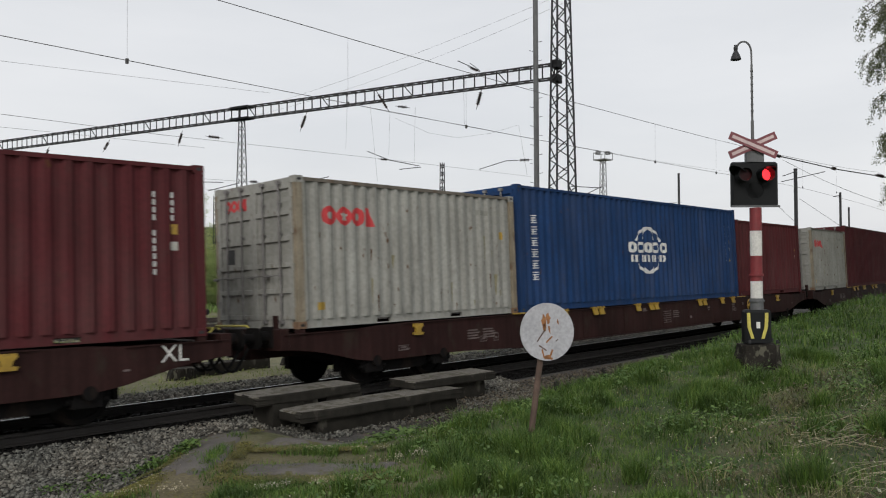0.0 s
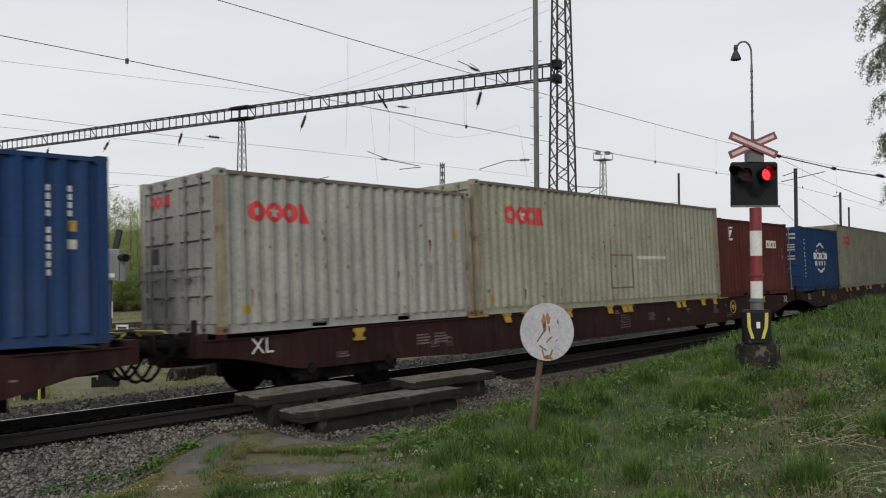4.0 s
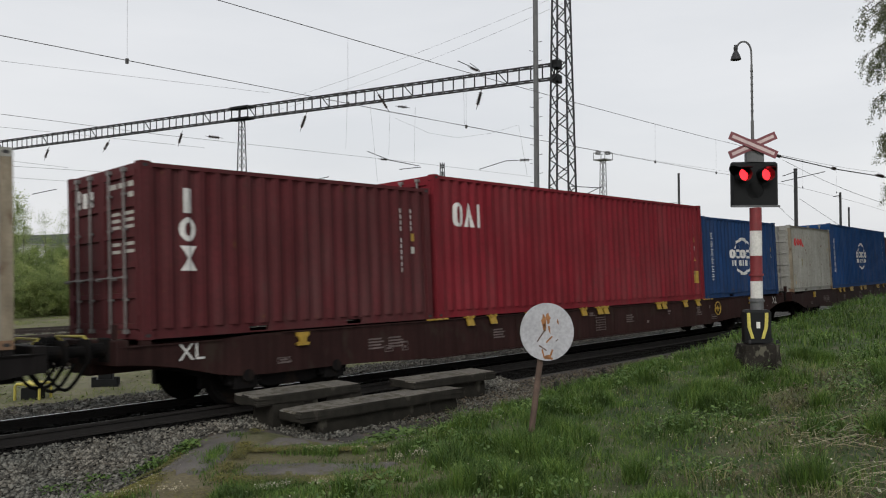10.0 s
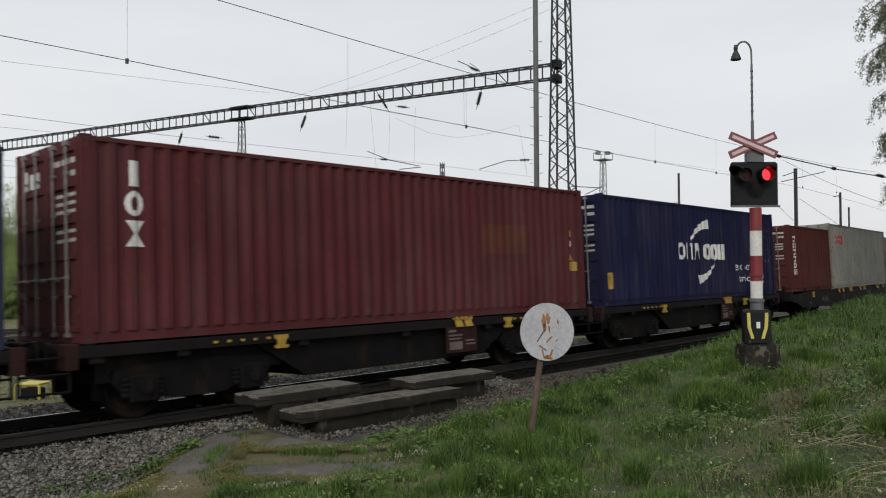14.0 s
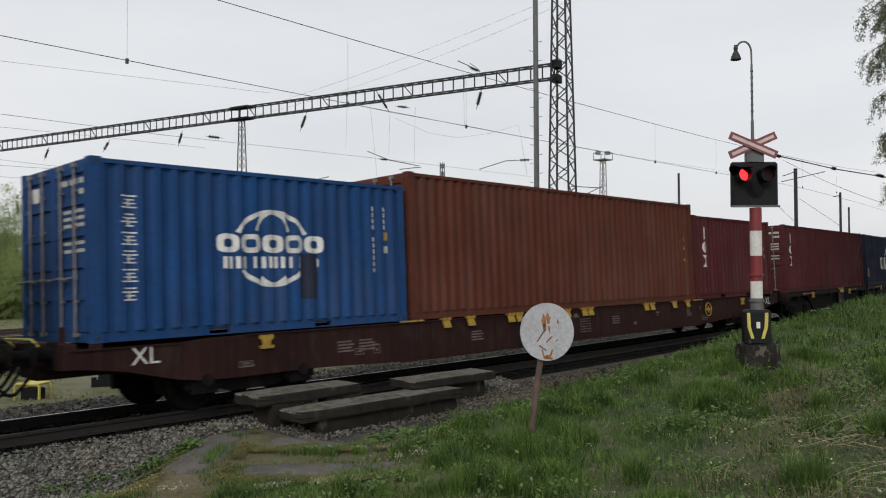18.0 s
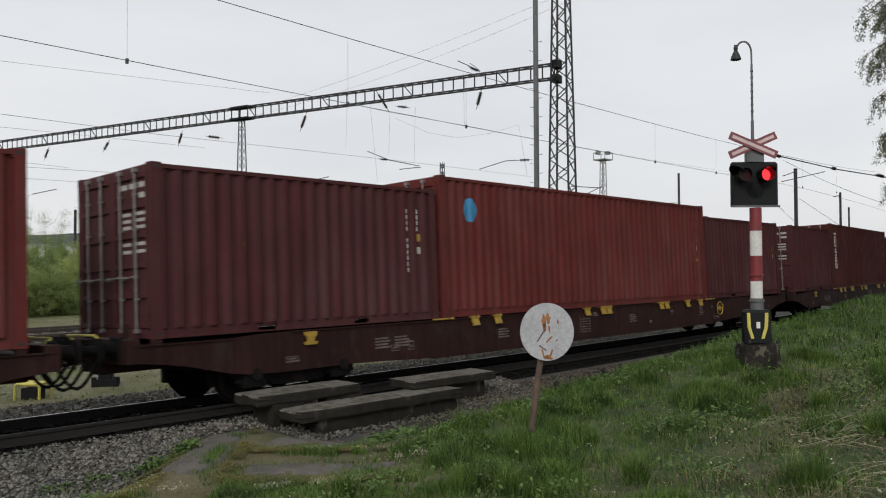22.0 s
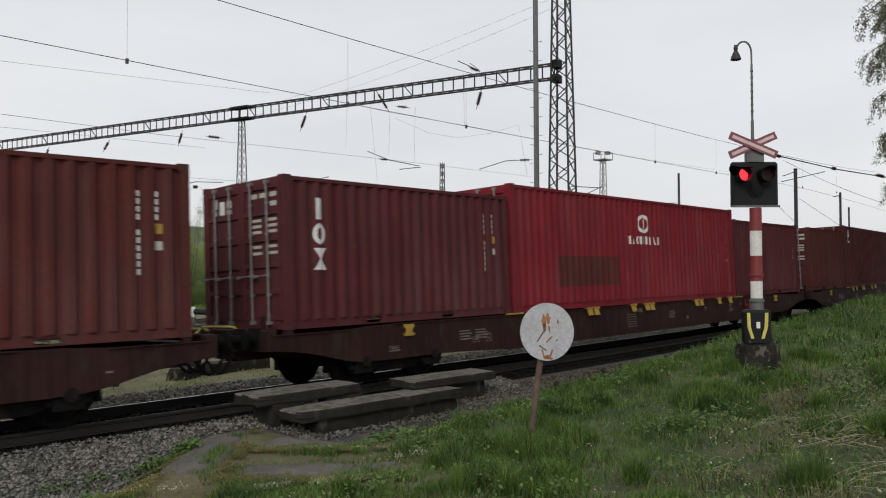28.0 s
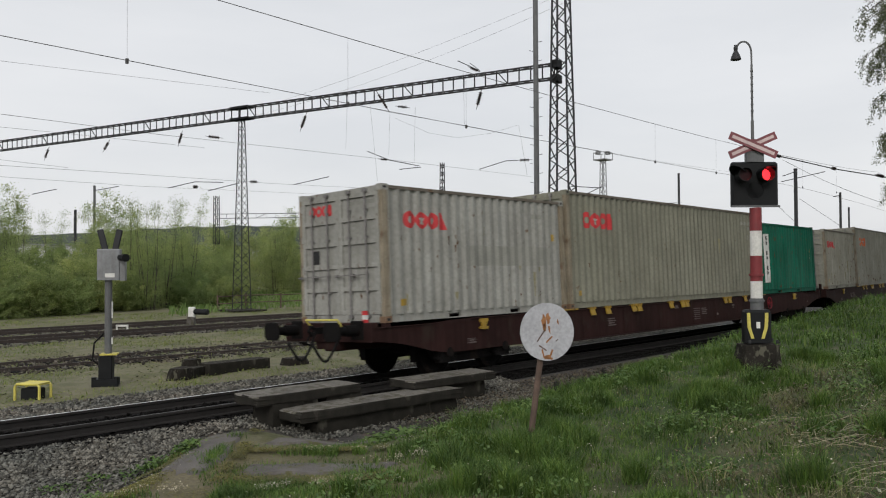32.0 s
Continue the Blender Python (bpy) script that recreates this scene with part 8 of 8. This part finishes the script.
for k, (a, b, w, n) in enumerate((((60, 882), (345, 795), 0.15, 1500), ((690, 735), (900, 700), 0.10, 900), ((860, 700), (960, 690), 0.12, 500))):
    flat_bits("leafy_weeds", border(n, a, b, w, k + 1.5), 0.032, 0.7, M_WEED, "low leafy weeds along the edge of the ballast", "weeds", 0.05)
    blades("edge_grass", border(n, a, b, w * 1.3, k + 7.5), 0.10, 0.008, 0.9, M_GRASS, "short grass along the edge of the ballast")
for k, (a, b, w, n) in enumerate((((215, 885), (335, 790), 0.13, 9000), ((300, 800), (370, 762), 0.05, 1500), ((390, 850), (455, 765), 0.05, 2500), ((480, 765), (640, 752), 0.05, 2500), ((430, 800), (690, 795), 0.06, 4000), ((380, 850), (720, 850), 0.10, 4000))):
    flat_bits("moss_cushion", border(n * 3, a, b, w, k + 20.5, 0.018), 0.0075, 0.6, M_MOSS, "yellow-brown moss on the old path", "moss", 0.012)
for k, (a, b, w, n) in enumerate((((440, 762), (690, 742), 0.05, 1100), ((520, 803), (740, 790), 0.05, 1600), ((400, 858), (760, 850), 0.06, 2400), ((420, 770), (345, 850), 0.06, 1400), ((380, 875), (900, 870), 0.14, 7000), ((720, 800), (860, 770), 0.12, 1800))):
    blades("path_grass", border(n, a, b, w, k + 40.5), 0.075, 0.007, 0.9, M_GRASS, "short grass between the broken asphalt")
for k, (a, b, w, n) in enumerate((((540, 800), (700, 796), 0.05, 260), ((700, 815), (830, 790), 0.10, 420), ((400, 870), (640, 855), 0.10, 420), ((650, 740), (800, 745), 0.12, 260), ((210, 880), (330, 872), 0.08, 160))):
    flat_bits("pale_litter", border(n * 2, a, b, w, k + 60.5, 0.02), 0.009, 0.5, M_PETAL, "pale litter and small stones on the path", "litter", 0.02)


# ---------------------------------------------------------------- bushes and trees
def crown_mesh(name, seed, h, rad, leaves, size, stems, low=0.12):
    """A shrub's leaves, clustered along its twigs, and its stems."""
    r = np.random.default_rng(seed)
    rr = random.Random(seed)
    g = Geo()
    tips = []
    for i in range(stems):
        a = rr.uniform(0, math.tau)
        q = rad * 0.35 * rr.random()
        p = Vector((q * math.cos(a), q * math.sin(a), -0.2))
        lean = Vector((math.cos(a), math.sin(a), 0)) * rad * rr.uniform(0.05, 0.55)
        hh = h * rr.uniform(0.55, 1.0)
        pts = [p + lean * (t ** 1.4) + Vector((rr.uniform(-0.06, 0.06), rr.uniform(-0.06, 0.06), hh * t)) for t in (0, 0.25, 0.5, 0.75, 1.0)]
        for k in range(4):
            g.cyl(pts[k], pts[k + 1], 0.022 * (1 - k * 0.24) * h / 5, 0.022 * (1 - (k + 1) * 0.24) * h / 5, n=5)
        for k in range(9):
            t = low + (1 - low) * (k + rr.random()) / 9
            f = min(int(t * 4), 3)
            base = pts[f].lerp(pts[f + 1], t * 4 - f)
            a2 = rr.uniform(0, math.tau)
            ln = rad * 0.45 * (1.1 - t) + 0.15
            tip = base + Vector((math.cos(a2) * ln, math.sin(a2) * ln, ln * rr.uniform(0.1, 0.7)))
            g.cyl(base, tip, 0.010 * h / 5, 0.004 * h / 5, n=3)
            tips.append((base, tip))
    idx = r.integers(0, len(tips), leaves)
    t = r.random(leaves) ** 0.7
    b = np.array([tuple(tips[i][0]) for i in idx])
    e = np.array([tuple(tips[i][1]) for i in idx])
    c = b + (e - b) * t[:, None] + r.normal(0, 0.15 * h / 5, (leaves, 3))
    c[:, 2] = np.maximum(c[:, 2], 0.05)
    d1 = r.normal(size=(leaves, 3))
    d1 /= np.linalg.norm(d1, axis=1)[:, None]
    d2 = np.cross(d1, r.normal(size=(leaves, 3)))
    d2 /= np.linalg.norm(d2, axis=1)[:, None]
    s = size * r.uniform(0.6, 1.3, leaves)[:, None]
    quads = np.stack([c - d1 * s, c + d1 * s * 0.7 - d2 * s * 0.7, c + d1 * s * 0.7 + d2 * s * 0.7], 1)
    return quads, g


def mesh_of_quads(name, quads):
    ob = scatter_mesh(name, quads, M_BUSHLEAF)
    me = ob.data
    bpy.data.objects.remove(ob)
    return me


BUSHES = []
for i, (h, rad, leaves, size, stems) in enumerate(((4.6, 2.8, 26000, 0.045, 24), (3.7, 2.8, 26000, 0.045, 24), (5.8, 2.3, 24000, 0.042, 16), (7.4, 1.6, 9500, 0.036, 7), (2.6, 2.6, 24000, 0.045, 24))):
    q, g = crown_mesh("bush", 100 + i, h, rad, leaves, size, stems, low=0.02)
    BUSHES.append((mesh_of_quads("crown", q), g.mesh("branchwork")))
rb = random.Random(4)


def bush(p, kind, scale, name="birch_bush", label="young birch bush in fresh green leaf beside the yard"):
    crown, stems = BUSHES[kind]
    th = thing(name, label, "bush", "bushes behind the yard", m=Matrix.Translation(p) @ Matrix.Rotation(rb.uniform(0, math.tau), 4, "Z") @ Matrix.Diagonal((scale * rb.uniform(0.9, 1.15), scale * rb.uniform(0.9, 1.15), scale, 1)))
    put("crown", crown, M_BUSHLEAF, th)
    put("branchwork", stems, M_BARK, th)
    return th


for row, (q, n, p0, p1, kinds, sc) in enumerate(((30.0, 13, 16, 44, (1, 4, 1, 4), 0.9), (32.5, 15, 17, 66, (0, 1, 0, 4), 0.95), (36.0, 19, 18, 88, (0, 2, 1, 0), 1.0), (41.0, 19, 20, 108, (2, 0, 2, 1), 1.3), (48.0, 17, 24, 120, (2, 0, 2, 0), 1.5))):
    for i in range(n):
        p = yard(p0 + (p1 - p0) * (i + rb.uniform(-0.3, 0.3)) / (n - 1), q + rb.uniform(-1.2, 1.2))
        f = (p - EYE).dot(FWD)
        a = (p - EYE).dot(RIGHT) / f
        # a meadow opens among the bushes
        if -0.26 < a < -0.10 and q < 40:
            continue
        p.z = ground_z(p.x, p.y)
        bush(p, kinds[i % 4], sc * rb.uniform(0.8, 1.15))
for u, d in ((24, 56), (95, 60), (235, 54), (262, 52), (290, 55), (330, 58), (205, 60), (180, 57)):
    p = at(u, 478, d)
    p.z = ground_z(p.x, p.y)
    bush(p, 3, 1.02 * rb.uniform(0.9, 1.1), "young_birch", "slim young birch with sparse fresh leaves")

# low wooded ridge far behind
def ridge():
    g = Geo()
    n = 160
    r = random.Random(2)
    for i in range(n + 1):
        a = radians(100 - 118 * i / n)
        d = 620 + 40 * math.sin(i * 0.21)
        x, y = EYE.x + d * math.cos(a), EYE.y + d * math.sin(a)
        low = 0.45 + 0.55 * smooth(radians(18), radians(40), a)
        top = low * 30 + 3 * math.sin(i * 0.13) + 2.2 * noise.noise((i * 0.35, 0, 0)) + 1.2 * r.random()
        g.v += [(x, y, -4), (x, y, top * 0.55), (x + 18 * math.cos(a), y + 18 * math.sin(a), top), (x + 90 * math.cos(a), y + 90 * math.sin(a), top * 0.7)]
    for i in range(n):
        for k in range(3):
            g.f.append((4 * i + k, 4 * i + 4 + k, 4 * i + 5 + k, 4 * i + 1 + k))
            g.m.append(0)
    return g


M_RIDGE = surface("hazy_wooded_hill", (0.070, 0.085, 0.068), rough=1.0, dark=0.6, scale=0.05, fine=0.4, bump=0.6, bump_dist=2.0)
tagged(part("backdrop", ridge(), M_RIDGE, None), "low wooded ridge on the horizon", "hill", kind="structure")

# pale sheds glimpsed over the bushes
M_SHED = surface("pale_shed_wall", (0.50, 0.50, 0.50), rough=0.8, dark=0.8, scale=0.3, fine=4, bump=0.0)
M_SHEDROOF = surface("grey_shed_roof", (0.25, 0.25, 0.26), rough=0.8, dark=0.8, scale=0.3, fine=4, bump=0.0)
for x0, x1, y0, y1, dep in ((45, 75, 436, 446, 150), (80, 98, 437, 444, 150), (108, 140, 437, 447, 155), (440, 462, 447, 455, 150), (360, 378, 437, 443, 160)):
    c = at((x0 + x1) / 2, 478, dep)
    k = dep / FOCAL
    w = (x1 - x0) * k / 2
    top = EYE.z + (478 - y0) * k
    th = thing("shed", "pale flat-roofed shed beyond the bushes", "building", "sheds beyond the yard", m=Matrix.Translation((c.x, c.y, ground_z(c.x, c.y))) @ Matrix.Rotation(facing + math.pi / 2, 4, "Z"))
    g = Geo()
    g.box(-w, w, -2.5, 2.5, 0, top + 0.4)
    part("wall", g, M_SHED, th)
    g = Geo()
    g.box(-w - 0.3, w + 0.3, -2.8, 2.8, top + 0.4, top + 0.7)
    part("roof", g, M_SHEDROOF, th)


def weeping_birch(p, h, seed):
    """A birch with hanging twigs."""
    rr = random.Random(seed)
    r = np.random.default_rng(seed)
    th = thing("birch_tree", "birch tree with drooping leafy twigs on the grassy bank", "tree", m=Matrix.Translation(p))
    g = Geo()
    pts = [Vector((0.12 * math.sin(t * 5), 0.10 * math.cos(t * 4), h * t - 0.3)) for t in [i / 8 for i in range(9)]]
    for k in range(8):
        g.cyl(pts[k], pts[k + 1], 0.17 * (1 - k / 9), 0.17 * (1 - (k + 1) / 9), n=9)
    part("trunk", g, M_BIRCHBARK, th, "white and black birch trunk")
    g = Geo()
    cs = []
    # whorls of arching boughs with gaps between them
    for level, reach in ((3.5, 0.75), (4.3, 1.0), (5.15, 1.05), (5.98, 1.40), (6.75, 1.32), (7.5, 1.3), (8.2, 1.2), (8.9, 0.9), (9.6, 0.6)):
        for i in range(40):
            t = (level + rr.gauss(0, 0.12)) / h
            base = pts[min(int(t * 8), 7)].lerp(pts[min(int(t * 8) + 1, 8)], t * 8 - int(t * 8))
            a = rr.uniform(0, math.tau)
            ln = reach * rr.uniform(0.35, 1.0) ** 0.7
            way = Vector((math.cos(a), math.sin(a), 0))
            mid = base + way * ln * 0.6 + Vector((0, 0, 0.10 + 0.12 * ln))
            tip = base + way * ln + Vector((0, 0, -0.08 * ln))
            g.cyl(base, mid, 0.018, 0.010, n=4)
            g.cyl(mid, tip, 0.010, 0.005, n=4)
            for j in range(5):
                b = mid.lerp(tip, rr.uniform(-0.5, 1.0))
                drop = rr.uniform(0.12, 0.50)
                e = b + Vector((way.x * rr.uniform(-0.02, 0.14) + rr.uniform(-0.06, 0.06), way.y * rr.uniform(-0.02, 0.14) + rr.uniform(-0.06, 0.06), -drop))
                g.cyl(b, e, 0.004, 0.002, n=3)
                for _ in range(int(260 * drop) + 20):
                    q = b.lerp(e, rr.random() ** 0.85)
                    cs.append((q.x + rr.gauss(0, 0.035), q.y + rr.gauss(0, 0.035), q.z + rr.gauss(0, 0.03)))
            for _ in range(50):
                q = mid.lerp(tip, rr.random())
                cs.append((q.x + rr.gauss(0, 0.05), q.y + rr.gauss(0, 0.05), q.z + rr.gauss(0, 0.04)))
    part("branchwork", g, M_BARK, th, "thin dark limbs and hanging twigs")
    c = np.array(cs)
    n = len(c)
    d1 = r.normal(size=(n, 3)) + np.array([0, 0, -0.8])
    d1 /= np.linalg.norm(d1, axis=1)[:, None]
    d2 = np.cross(d1, r.normal(size=(n, 3)))
    d2 /= np.linalg.norm(d2, axis=1)[:, None]
    s = 0.0155 * r.uniform(0.6, 1.3, n)[:, None]
    ob = scatter_mesh("crown", np.stack([c - d1 * s, c - d2 * s * 0.7, c + d1 * s, c + d2 * s * 0.7], 1), M_BIRCHLEAF)
    ob.parent = th
    return th


tp = spot(15.5, 0.598 * 15.5)
birch = weeping_birch(tp, 10.5, 12)
birch["group"] = "birches on the bank"
# further birches added out of view, to shade the train farther along
for k, (x, y, size) in enumerate(((26.5, -8.9, 1.05), (31.0, -7.4, 0.95), (35.5, -6.1, 1.1), (40.5, -4.7, 1.0), (46.0, -3.1, 1.05), (52.0, -1.4, 1.0))):
    copy_thing(birch, Matrix.Translation((x, y, ground_z(x, y))) @ Matrix.Rotation(1.7 * k + 0.6, 4, "Z") @ Matrix.Diagonal((2.2 * size, 2.2 * size, 1.2 * size, 1)))


# ---------------------------------------------------------------- what moves
def motions():
    times = [i * 1.0 for i in range(33)]
    for ob, back, pivot, offset in MOVERS:
        walk(ob, [(t, carriage(run(t) - back, pivot) @ offset) for t in times])
    # wheels roll with the way gone; those at like places share their keys
    for x, sets in WHEELSETS.items():
        walk(sets[0], [(f / FPS, pose(x, 0, 0.46) @ Matrix.Rotation(run(f / FPS) / 0.46, 4, "Y")) for f in range(32 * FPS + 1)])
        act, slot = sets[0].animation_data.action, sets[0].animation_data.action_slot
        for ob in sets[1:]:
            ob.rotation_mode = "QUATERNION"
            ob.animation_data_create()
            ob.animation_data.action = act
            ob.animation_data.action_slot = slot
    # two lamps blink in turn: added shutters swing open half of every 1.1 seconds
    for side, first in (("far_lamp", 28.17 - 26 * 1.1), ("near_lamp", 28.68 - 27 * 1.1)):
        ob, x, z = LAMPS[side]
        shut, opened = pose(x, -0.175, z), pose(x, -0.28, z + 0.107, 88, 0, 0)
        rows, t = [], first
        start = opened if 0.0 < first + 0.55 and first <= 0.0 else shut
        rows.append((0.0, start))
        while t < 32.0:
            for a, m in ((t - 0.033, shut), (t + 0.033, opened), (t + 0.55 - 0.033, opened), (t + 0.55 + 0.033, shut)):
                if 0.02 < a < 31.98:
                    rows.append((a, m))
            t += 1.1
        rows.append((32.0, rows[-1][1]))
        walk(ob, rows)


motions()
